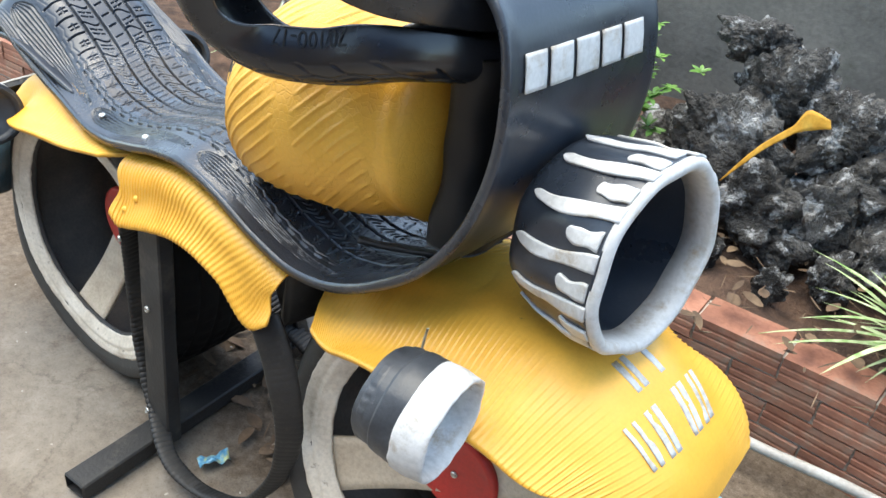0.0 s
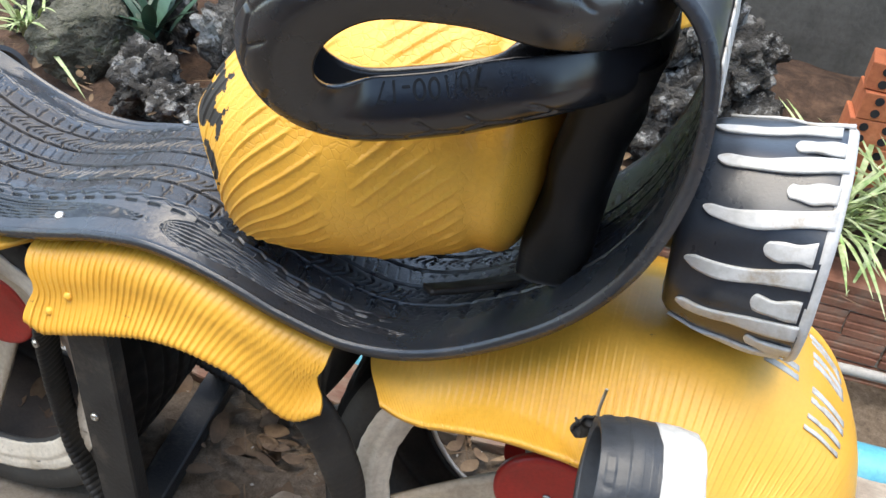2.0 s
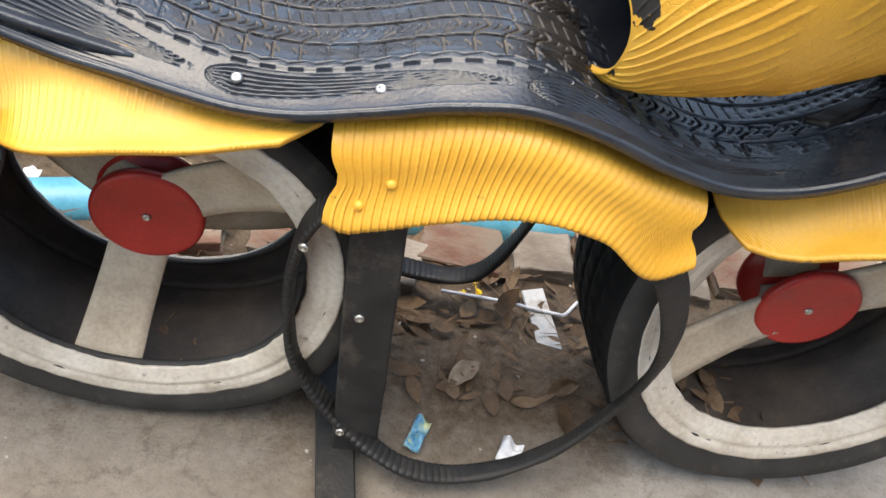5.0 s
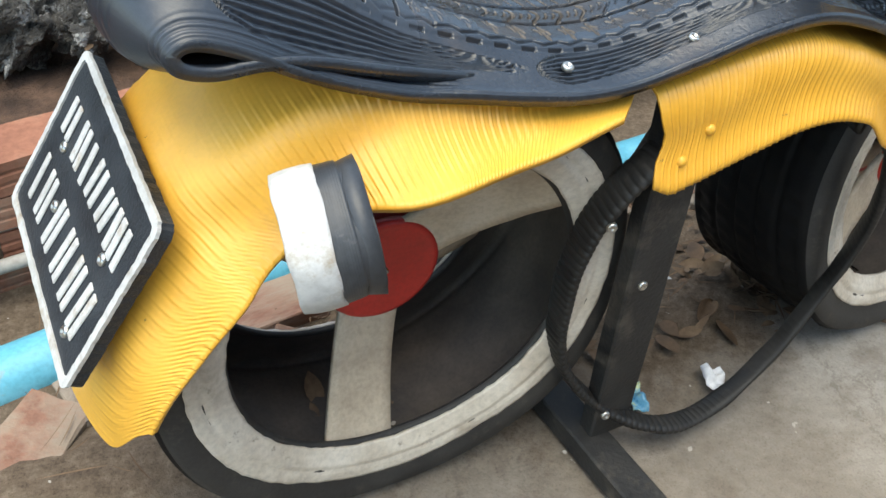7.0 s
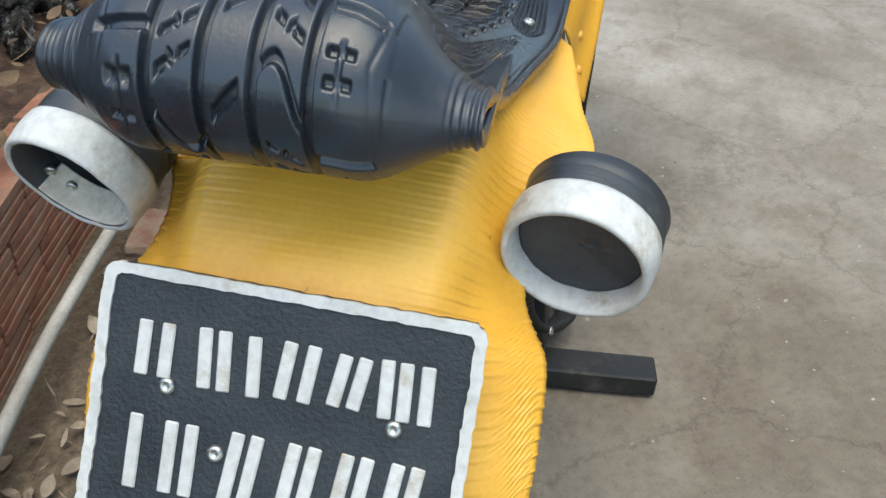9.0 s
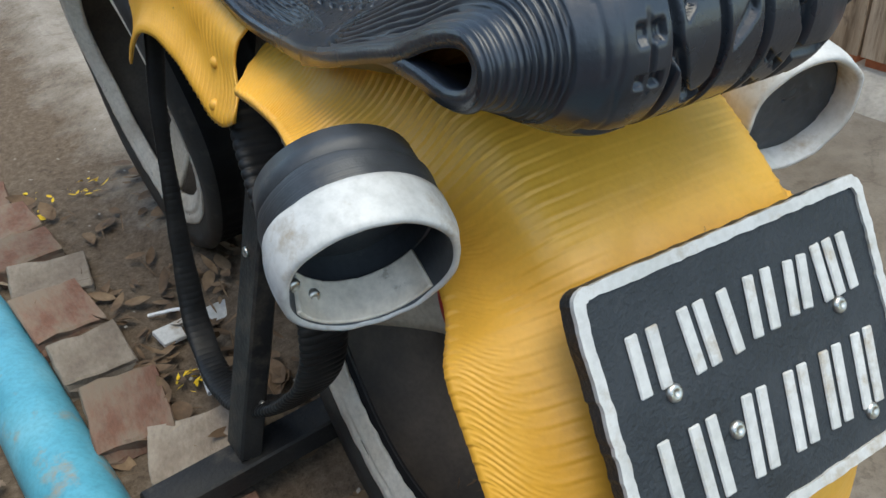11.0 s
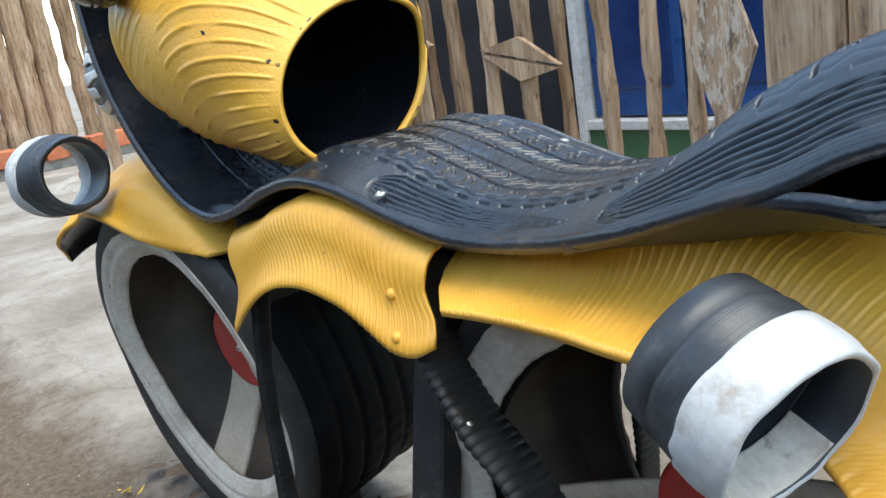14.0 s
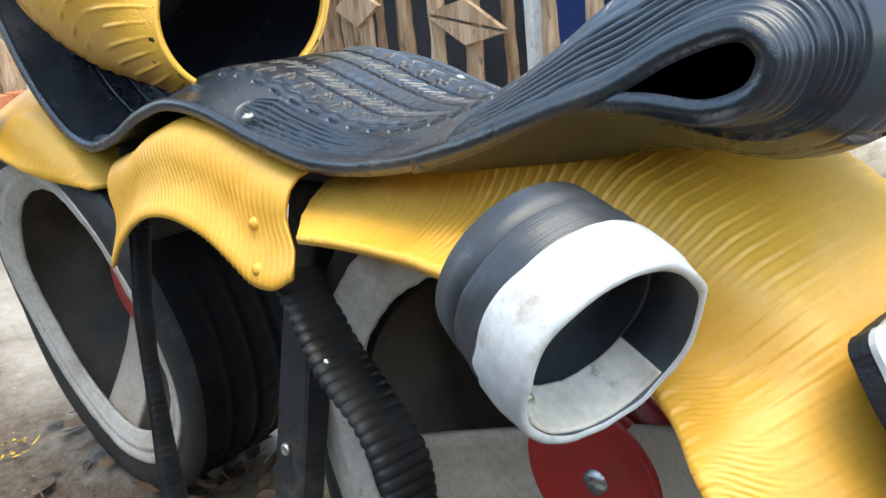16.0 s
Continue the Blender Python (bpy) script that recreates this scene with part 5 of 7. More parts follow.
def strap(points, widths, label, mat, rib, twist=(0.0, 0.0)):
    """A loop of ribbed tyre bead that serves as a footrest."""
    NS = 900
    C, length = spline(points, NS)
    w = curve1(np.linspace(0, 1, len(widths)), widths, np.linspace(0, 1, NS))
    T = np.gradient(C, axis=0)
    T /= np.linalg.norm(T, axis=1, keepdims=True)
    Yv = np.array([0, 1.0, 0])
    B = Yv - (T @ Yv)[:, None] * T
    B /= np.linalg.norm(B, axis=1, keepdims=True)
    N = np.cross(T, B)
    turn = np.radians(curve1(np.linspace(0, 1, len(twist)), twist, np.linspace(0, 1, NS)))[:, None]
    B, N = np.cos(turn) * B + np.sin(turn) * N, np.cos(turn) * N - np.sin(turn) * B
    a = np.linspace(0, 2 * np.pi, 24, endpoint=False)
    thick = 0.0045 + 0.06 * w[:, None, None]
    ca, sa = np.cos(a)[None, :, None], np.sin(a)[None, :, None]
    P = C[:, None] + B[:, None] * (np.sign(sa) * np.abs(sa) ** 0.55 * w[:, None, None] * 0.5) + N[:, None] * (ca * thick)
    s = np.linspace(0, length, NS)[:, None]
    D = rib * (0.6 - ridge(s / 0.0105, 3)) * (1 - 0.75 * sstep(0.45, 0.6, s / length)) + 0 * a[None, :] + wobble(P, 20, 0.002)
    if (normals(P, wrap_v=True)[200] * (P[200] - C[200])).sum() < 0:
        P, D = P[:, ::-1], D[:, ::-1]
    N2 = normals(P, wrap_v=True)
    Q = P + N2 * D[..., None]
    f = grid_faces(NS, 24, False, True) + [tuple(range(24))[::-1], tuple(range((NS - 1) * 24, NS * 24))]
    return put("footrest_loop", mesh_of("footrest_loop", Q.reshape(-1, 3), f, mat), bike, label)


strap([(0.290, -0.140, 0.530), (0.256, -0.146, 0.508), (0.232, -0.140, 0.470), (0.214, -0.130, 0.41), (0.208, -0.128, 0.31), (0.226, -0.136, 0.19), (0.300, -0.165, 0.095), (0.40, -0.202, 0.048), (0.50, -0.196, 0.038),
       (0.600, -0.180, 0.088), (0.668, -0.168, 0.19), (0.698, -0.166, 0.30), (0.690, -0.166, 0.39), (0.656, -0.163, 0.470), (0.632, -0.160, 0.500)],
      (0.044, 0.044, 0.042, 0.040, 0.036, 0.033, 0.032, 0.034, 0.040, 0.048, 0.052), "dusty black ribbed rubber footrest loop", RUBBER_DUSTY, 0.0012, (0, 0, 0, 0, 0, -8, -20, -34, -46, -54))
strap([(0.240, 0.146, 0.506), (0.212, 0.152, 0.474), (0.170, 0.156, 0.430), (0.122, 0.155, 0.388), (0.098, 0.155, 0.340), (0.097, 0.157, 0.290), (0.115, 0.160, 0.238), (0.152, 0.168, 0.187), (0.217, 0.182, 0.124),
       (0.320, 0.198, 0.062), (0.420, 0.202, 0.034), (0.495, 0.196, 0.046), (0.540, 0.190, 0.107), (0.580, 0.174, 0.267), (0.597, 0.160, 0.400), (0.600, 0.142, 0.500)],
      (0.050, 0.056, 0.056, 0.055, 0.052, 0.048, 0.044, 0.040, 0.034, 0.026, 0.024, 0.030), "black ribbed rubber footrest loop", RUBBER_MATT, 0.0016)
for p, o in (((0.222, -0.158, 0.435), (-0.4, -1, 0)), ((0.300, -0.184, 0.092), (-0.2, -1, 0.3)), ((0.175, 0.172, 0.438), (-0.3, 1, 0)), ((0.150, 0.182, 0.190), (-0.3, 1, 0)), ((0.235, 0.198, 0.118), (0, 1, 0.4))):
    screw(p, o, bike, "loop_screw", 1.2)

# stand and inner frame
foot = beam((0.318, -0.352, 0.021), (0.240, 0.362, 0.019), 0.056, 0.036, (1, 0, 0))
along = Vector((-0.078, 0.714, 0)).normalized()
ends = [f for f in foot.faces if abs(f.normal.dot(along)) > 0.9 and f.calc_area() > 0.0012]
bmesh.ops.inset_individual(foot, faces=ends, thickness=0.005)
for f in ends:
    bmesh.ops.translate(foot, verts=list(f.verts), vec=-f.normal * 0.06)
part("stand_foot", foot, WOOD_BLACK, bike, "black foot beam with hollow ends, lying on the ground")
part("stand_leg", beam((0.325, -0.165, 0.035), (0.300, -0.130, 0.575), 0.066, 0.030, (1, 0, 0)), WOOD_BLACK, bike, "black painted wooden leg")
part("stand_leg", beam((0.262, 0.225, 0.035), (0.283, 0.085, 0.575), 0.050, 0.030, (1, 0, 0)), WOOD_BLACK, bike, "black painted wooden leg")
part("frame_beam", beam((-0.12, 0, 0.575), (0.70, 0, 0.560), 0.09, 0.045, (0, 1, 0)), WOOD_BLACK, bike, "black wooden frame beam under the seat")
part("frame_beam", beam((0.70, 0, 0.560), (0.98, 0, 0.625), 0.09, 0.045, (0, 1, 0)), WOOD_BLACK, bike)
for x in (0.0, 0.95):
    bm = bmesh.new()
    bmesh.ops.create_cone(bm, cap_ends=True, segments=20, radius1=0.012, radius2=0.012, depth=0.05, matrix=pose(x, 0, 0.315, 90))
    part("axle", bm, STEEL, bike, smooth=True)
screw((0.300, -0.163, 0.325), (0, -1, 0.1), bike, "leg_screw", 1.2)
screw((0.275, 0.170, 0.318), (0, 1, 0.2), bike, "leg_screw", 1.2)


def plate():
    """The rear board: a slab with painted border and unreadable signs kept as bars."""
    o = Vector((-0.3155, -0.002, 0.466))
    right = Vector((0.030, -1, -0.040)).normalized()
    up = Vector((0.50, 0, 0.866))
    out = right.cross(up).normalized()
    up = out.cross(right)
    m = Matrix((right, up, out)).transposed().to_4x4()
    m.translation = o + out * 0.004
    board = new("number_board")
    board.parent = bike
    board["label"] = "black number board with white border and painted signs"
    board.matrix_basis = m
    W, H, r = 0.144, 0.100, 0.012

    def outline(w, h, rad, k=7):
        pts = []
        for cx, cy, a0 in ((w - rad, h - rad, 0), (-w + rad, h - rad, 90), (-w + rad, -h + rad, 180), (w - rad, -h + rad, 270)):
            for i in range(k):
                a = radians(a0 + 90 * i / (k - 1))
                pts.append((cx + rad * math.cos(a), cy + rad * math.sin(a)))
        fine = []
        for (x0, y0), (x1, y1) in zip(pts, pts[1:] + pts[:1]):
            cuts = 40 if math.hypot(x1 - x0, y1 - y0) > 0.05 else 1
            fine += [(x0 + (x1 - x0) * k / cuts, y0 + (y1 - y0) * k / cuts) for k in range(cuts)]
        return fine

    def slab(name, w, h, rad, z0, z1, mat, inner=None, label=""):
        A = outline(w, h, rad)
        n = len(A)
        jag = [0.0016 * noise.noise(Vector((x * 60, y * 60, 1))) + 0.0012 * noise.noise(Vector((x * 210, y * 210, 4))) for x, y in A]
        if inner is None:
            verts = [(x + j, y + j, z0) for (x, y), j in zip(A, jag)] + [(x + j, y + j, z1) for (x, y), j in zip(A, jag)]
            faces = [tuple(range(n))[::-1], tuple(range(n, 2 * n))] + [(i, (i + 1) % n, n + (i + 1) % n, n + i) for i in range(n)]
        else:
            I = outline(*inner)
            verts = [(x + j, y + j, z) for z in (z0, z1) for (x, y), j in zip(A, jag)] + [(x + j, y - j, z) for z in (z0, z1) for (x, y), j in zip(I, jag)]
            faces = []
            for i in range(n):
                k = (i + 1) % n
                faces += [(i, k, n + k, n + i), (n + i, n + k, 3 * n + k, 3 * n + i), (2 * n + k, 2 * n + i, 3 * n + i, 3 * n + k), (k, i, 2 * n + i, 2 * n + k)]
        return put(name, mesh_of(name, verts, faces, mat, False), board, label)

    slab("board_slab", W, H, r, -0.014, 0.0, BOARD_BLACK)
    slab("painted_border", W + 0.0012, H + 0.0012, r, -0.0015, 0.0022, WHITE, (W - 0.0075, H - 0.0075, 0.007))

    def bars(xs, y, h, w, slant=0.0):
        for x in xs:
            bm = box_bm(w, h, 0.0026, 0.0011, pose(x, y, 0.0009, 0, 0, slant))
            part("sign_bar", bm, WHITE, board)

    bars((-0.108, -0.090), 0.040, 0.042, 0.0105)
    bars((-0.060, -0.045, -0.022), 0.040, 0.046, 0.0105, 4)
    bars((0.002, 0.020), 0.042, 0.044, 0.0105, -5)
    bars((0.043, 0.058), 0.042, 0.040, 0.0105, -8)
    bars((0.078, 0.092, 0.108), 0.042, 0.044, 0.0105, 3)
    bars((-0.106,), -0.040, 0.058, 0.0105)
    bars((-0.078, -0.062), -0.040, 0.056, 0.0105)
    for x in (-0.022, 0.022, 0.062, 0.100):
        bars((x - 0.007, x + 0.008), -0.040, 0.058, 0.0105, -6)
    for x, y in ((-0.086, 0.014), (0.088, 0.014), (0.094, -0.072), (-0.042, -0.030)):
        s = put("board_screw", SCREW, board)
        s.matrix_basis = Matrix.LocRotScale(Vector((x, y, 0.001)), None, (1.2,) * 3)


plate()


def on_sheet(P, i, j, outward=0.0):
    """A place on a grid sheet by fractions, with its normal."""
    nu, nv = P.shape[:2]
    a, b = int(np.clip(i * (nu - 1), 1, nu - 2)), int(np.clip(j * (nv - 1), 1, nv - 2))
    n = normals(P[a - 1:a + 2, b - 1:b + 2])[1, 1]
    return P[a, b] + n * outward, n


def front_numbers():
    """Painted signs on the front mudguard, kept as bars."""
    P = front_fender
    for i0, i1, js in ((0.670, 0.735, (0.45, 0.52, 0.56)), (0.765, 0.855, (0.34, 0.375, 0.425, 0.46, 0.55, 0.585, 0.635, 0.67))):
        for j in js:
            w = 0.010
            rows = [on_sheet(P, i0 + (i1 - i0) * k / 9, 1 - j, 0.0014)[0] for k in range(10)]
            G = np.array([[p + np.array([0, w * t, 0]) for t in (-0.5, -0.25, 0.0, 0.25, 0.5)] for p in rows])
            if normals(G)[5, 2, 0] < 0:
                G = G[:, ::-1]
            put("sign_bar", shell("sign_bar", G - np.array([0.0008, 0, 0.0004]), 0.0012, WHITE, wobble(G, 70, 0.0006)), bike)


front_numbers()


def shield_blocks():
    """Five painted white blocks on the upright front of the strip, and the dial painted on its curled top."""
    def patch(name, f0, f1, y0, y1, mat, lift=-0.0115):
        nu, nv = 10, 6
        f = np.linspace(f0, f1, nu)[:, None] + np.zeros((1, nv))
        y = np.linspace(y0, y1, nv)[None, :] + np.zeros((nu, 1))
        G = band_point(f, y / 0.145, lift)
        N = normals(G)
        want = np.array([1.0, 0, 0.6])
        if (N[5, 3] * want).sum() < 0:
            G = G[:, ::-1]
        put(name, shell(name, G, 0.0018, mat, wobble(G, 60, 0.0005)), bike)

    for y0, y1 in ((-0.118, -0.082), (-0.074, -0.034), (-0.026, 0.016), (0.024, 0.062), (0.070, 0.110)):
        patch("painted_block", 0.884, 0.903, y0, y1, WHITE)

    def on_top(x, y, lift=-0.0125):
        return band_point(np.array(0.992 - 0.068 * x), np.array((y * 0.118 - 0.022) / 0.13), lift)

    def stroke(pts, width, mat):
        C, _ = spline(pts, 40)
        T = np.gradient(C, axis=0)
        T /= np.linalg.norm(T, axis=1, keepdims=True)
        N = np.stack([-T[:, 1], T[:, 0]], 1)
        G = np.array([[on_top(*(c + n * width * k)) for k in (-0.5, 0, 0.5)] for c, n in zip(C, N)])
        if normals(G)[20, 1, 2] < 0:
            G = G[:, ::-1]
        put("dial_stroke", shell("dial_stroke", G, 0.0015, mat), bike)

    stroke([(0.02, 0.06), (0.5, 0.04), (0.98, 0.06)], 0.035, WHITE)
    stroke([(0.02, 0.06), (0.10, 0.48), (0.27, 0.80), (0.5, 0.92), (0.73, 0.80), (0.90, 0.48), (0.98, 0.06)], 0.030, WHITE)
    # counter window, hub and needle
    stroke([(0.09, 0.42), (0.15, 0.52), (0.22, 0.60)], 0.030, WHITE)
    stroke([(0.22, 0.62), (0.28, 0.44), (0.30, 0.28)], 0.055, WHITE)
    stroke([(0.30, 0.28), (0.20, 0.16), (0.05, 0.07)], 0.030, WHITE)
    stroke([(0.24, 0.58), (0.35, 0.60), (0.44, 0.50), (0.38, 0.36), (0.28, 0.34)], 0.028, WHITE)
    stroke([(0.40, 0.50), (0.55, 0.47), (0.74, 0.36)], 0.034, CAP_RED)
    for x, y in ((0.29, 0.76), (0.37, 0.12), (0.62, 0.84), (0.83, 0.12), (0.92, 0.14)):
        stroke([(x, y), (x + 0.02, y + 0.07)], 0.03, CAP_RED)
    stroke([(0.485, 0.83), (0.485, 0.90)], 0.06, WHITE)
    stroke([(0.66, 0.06), (0.66, 0.14)], 0.06, WHITE)
    for text, x0, y0, turn, size in (("160", 0.39, 0.66, 0, 0.15), ("1000", 0.86, 0.31, 180, 0.14), ("500", 0.84, 0.56, -62, 0.13), ("0000", 0.195, 0.50, -110, 0.10)):
        c, n = math.cos(radians(turn)), math.sin(radians(turn))
        lettering(text, size, lambda x, y: on_top(x0 + 0.85 * (c * x - n * y), y0 + n * x + c * y, -0.0132), WHITE, "dial_figures", bike)


shield_blocks()


# ---- the ground and the yard ----
def ground():
    nu, nv = 150, 120
    ease = lambda k: np.sign(k) * np.abs(k) ** 5 * 60 + k * 2.2
    x, y = np.meshgrid(0.4 + ease(np.linspace(-1, 1, nu)), 0.1 + ease(np.linspace(-1, 1, nv)), indexing="ij")
    P = np.stack([x, y, 0 * x], -1)
    near = np.exp(-((x - 0.4) ** 2 + (y - 0.3) ** 2) / 3.0)
    P[..., 2] = wobble(P, 3.0, 0.006) * near + wobble(P, 14, 0.003, 2.0) * near - 0.004 - 0.034 * sstep(0.04, 0.20, y) - 0.016 * sstep(0.25, 0.45, y)
    P[..., 2] -= wobble(P, 3.0, 0.006) * near * np.exp(-(y / 0.12) ** 2)
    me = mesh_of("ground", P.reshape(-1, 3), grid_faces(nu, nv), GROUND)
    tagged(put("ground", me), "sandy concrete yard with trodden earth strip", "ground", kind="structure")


ground()

WALL_LINE = [(-3.5, 0.02), (-2.4, 0.17), (-1.5, 0.34), (-0.7, 0.44), (-0.3, 0.51), (0.15, 0.66), (0.6, 0.76), (1.1, 0.82), (1.7, 0.83), (2.6, 0.85), (3.6, 0.9)]
WL, WLEN = spline(WALL_LINE, 400)
WT = np.gradient(WL, axis=0)
WT /= np.linalg.norm(WT, axis=1, keepdims=True)


def along_wall(s, off=0.0):
    k = np.clip(s / WLEN, 0, 1) * 399
    p = np.array([np.interp(k, np.arange(400), WL[:, c]) for c in (0, 1)])
    t = np.array([np.interp(k, np.arange(400), WT[:, c]) for c in (0, 1)])
    return p + off * np.array([-t[1], t[0]]), math.degrees(math.atan2(t[1], t[0]))


def brick_mesh(sx, sy, sz, seed, mat):
    bm = box_bm(sx, sy, sz, 0.003)
    bmesh.ops.subdivide_edges(bm, edges=[e for e in bm.edges if e.calc_length() > sx * 0.6], cuts=2)
    rough_up(bm, 0.006, 28, seed)
    me = bpy.data.meshes.new("brick")
    bm.to_mesh(me)
    bm.free()
    me.materials.append(mat)
    return me


def grooved_brick(sx, sy, sz, seed, mat):
    """A brick with two shallow grooves along each long face."""
    g = 0.0022
    ks = (-0.5, -0.24, -0.20, -0.12, -0.08, 0.08, 0.12, 0.20, 0.24, 0.5)
    ins = (0, 0, g, g, 0, 0, g, g, 0, 0)
    sec = [(-sy / 2 + q, k * sz) for k, q in zip(ks, ins)] + [(sy / 2 - q, k * sz) for k, q in zip(ks[::-1], ins[::-1])]
    n = len(sec)
    rng = random.Random(seed)
    verts = []
    for x in (-sx / 2, 0.0, sx / 2):
        dy, dz = rng.uniform(-0.0015, 0.0015), rng.uniform(-0.0015, 0.0015)
        verts += [(x + rng.uniform(-0.002, 0.002), y + dy, z + dz) for y, z in sec]
    faces = grid_faces(3, n, False, True) + [tuple(range(n)), tuple(range(2 * n, 3 * n))[::-1]]
    me = mesh_of("brick", verts, [f[::-1] for f in faces], mat, False)
    return me


def planter():
    core_pts, faces = [], []
    n = 120
    for i in range(n):
        for off, z in ((0.006, -0.12), (0.006, 0.186), (0.094, 0.186), (0.094, -0.12)):
            p, _ = along_wall(i / (n - 1) * WLEN, off)
            core_pts.append((p[0], p[1], z))
    faces = grid_faces(n, 4, False, True)
    core = put("planter_wall", mesh_of("planter_wall", core_pts, faces, MORTAR, False))
    tagged(core, "low planter wall of old red bricks with mortar", "wall", kind="structure")
    kinds = [grooved_brick(0.192, 0.1, 0.060, k, BRICK_WALL) for k in range(6)]
    rng = random.Random(3)
    for row in range(-2, 3):
        s = 0.05 + 0.1 * (row % 2)
        while s < WLEN - 0.1:
            p, a = along_wall(s, 0.048)
            ob = put("brick", rng.choice(kinds), core)
            ob.matrix_basis = pose(p[0], p[1], 0.032 + row * 0.0665 + rng.uniform(-0.002, 0.002), rng.uniform(-1.5, 1.5), rng.uniform(-1, 1), a + rng.uniform(-1.5, 1.5))
            s += 0.198
    # soil bed behind the wall
    nu, nv = 120, 40
    s, d = np.linspace(0, WLEN, nu), np.linspace(0.085, 1.5, nv)
    P = np.zeros((nu, nv, 3))
    for i in range(nu):
        for j in range(nv):
            p, _ = along_wall(s[i], d[j])
            P[i, j] = (p[0], p[1], 0.165 + 0.05 * sstep(0.1, 1.0, d[j]))
    P[..., 2] += wobble(P, 5, 0.05) * sstep(0, 0.2, d - 0.085)[None, :] + wobble(P, 22, 0.016)
    bed = put("planting_bed", mesh_of("planting_bed", P.reshape(-1, 3), grid_faces(nu, nv), SOIL))
    tagged(bed, "dark soil bed strewn with dead leaves", "soil", kind="structure")


planter()


def rock_mesh(seed, mat, rounded=0.0):
    bm = bmesh.new()
    bmesh.ops.create_icosphere(bm, subdivisions=5, radius=1.0)
    o = Vector((seed * 7.3, seed * 1.7, 0))
    rng = random.Random(seed)
    cuts = [(Vector((rng.gauss(0, 1), rng.gauss(0, 1), rng.gauss(0, 1))).normalized(), rng.uniform(0.62, 0.9)) for k in range(9)]
    for v in bm.verts:
        p = v.co.copy()
        for n, d in cuts:
            over = p.dot(n) - d
            if over > 0:
                p -= n * over * (0.92 - 0.5 * rounded)
        q = v.co
        crag = noise.fractal(q * 1.3 + o, 0.9, 2.2, 5)
        crease = abs(noise.noise(q * 2.6 + o * 0.5)) + 0.5 * abs(noise.noise(q * 5.6 + o))
        pit = max(0.0, noise.noise(q * 8.0 - o) - 0.12)
        k = 1 - rounded
        v.co = p * (1 + (0.30 * k + 0.10) * crag + (0.34 * k + 0.04) * (crease - 0.35) - 0.25 * k * pit) + Vector((noise.noise(q * 11 + o), noise.noise(q * 11 - o), noise.noise(q * 12))) * 0.018
    me = bpy.data.meshes.new("rock")
    bm.to_mesh(me)
    bm.free()
    me.materials.append(mat)
    me.polygons.foreach_set("use_smooth", [True] * len(me.polygons))
    return me


ROCKS = [rock_mesh(k, ROCK) for k in range(6)]
MOSSY = rock_mesh(9, ROCK_MOSS, 0.75)


def rocks():
    rng = random.Random(11)
    spots = [(-0.30, 0.83, 0.26, 0.075), (-0.20, 0.80, 0.25, 0.06), (-0.36, 0.90, 0.27, 0.07), (-0.075, 0.775, 0.25, 0.075), (-0.02, 0.83, 0.26, 0.06), (0.05, 0.92, 0.26, 0.07),
             (-0.10, 1.02, 0.33, 0.13), (0.0, 1.10, 0.38, 0.12), (-0.06, 1.25, 0.42, 0.14), (0.02, 1.40, 0.44, 0.13), (-0.2, 1.12, 0.3, 0.11), (-0.5, 1.2, 0.3, 0.13), (-0.75, 1.1, 0.28, 0.13),
             (0.62, 1.28, 0.33, 0.12), (0.74, 1.24, 0.42, 0.12), (0.86, 1.20, 0.33, 0.12), (0.80, 1.30, 0.56, 0.11), (1.0, 1.24, 0.34, 0.11), (0.93, 1.14, 0.26, 0.07), (0.96, 1.30, 0.52, 0.09),
             (1.06, 1.34, 0.44, 0.09), (0.70, 1.33, 0.66, 0.08), (1.10, 1.12, 0.25, 0.06), (0.70, 1.10, 0.25, 0.06), (0.83, 1.03, 0.23, 0.045), (1.0, 1.02, 0.23, 0.04), (1.12, 1.24, 0.30, 0.09),
             (-0.95, 0.62, 0.24, 0.08), (-1.2, 0.7, 0.25, 0.1), (0.5, 1.35, 0.3, 0.11)]
    for x, y, z, r in spots:
        ob = put("rock", rng.choice(ROCKS))
        ob.matrix_basis = pose(x, y, z - r * 0.15, rng.uniform(0, 360), rng.uniform(0, 360), rng.uniform(0, 360)) @ Matrix.Diagonal((r * 1.15, r * rng.uniform(0.7, 1.0), r * rng.uniform(0.8, 1.25), 1))
        tagged(ob, "rough grey rock with pale patches in the planter", "rock", "rocks in the planter")
    big = put("rock", MOSSY)
    big.matrix_basis = pose(-0.56, 0.93, 0.28, 20, 10, 40) @ Matrix.Diagonal((0.13, 0.12, 0.12, 1))
    tagged(big, "large rounded grey rock with moss in the planter", "rock", "rocks in the planter")


rocks()


def leaf_mesh(length, width, bend=0.3, n=6):
    t = np.linspace(0, 1, n)
    w = width * np.sin(np.pi * np.clip(t * 0.94 + 0.06, 0, 1)) ** 0.8
    P = np.zeros((n, 3, 3))
    for j, k in enumerate((-1, 0, 1)):
        P[:, j, 0] = k * w / 2
        P[:, j, 1] = length * t
        P[:, j, 2] = -bend * length * t ** 2 + abs(k) * 0.12 * w
    return P


def clump(leaves):
    verts, faces = [], []
    for P in leaves:
        b = len(verts)
        nu, nv = P.shape[:2]
        verts += [tuple(p) for p in P.reshape(-1, 3)]
        faces += grid_faces(nu, nv, base=b)
    return verts, faces


def placed(P, m):
    R = np.array(m.to_3x3())
    return P @ R.T + np.array(m.translation)


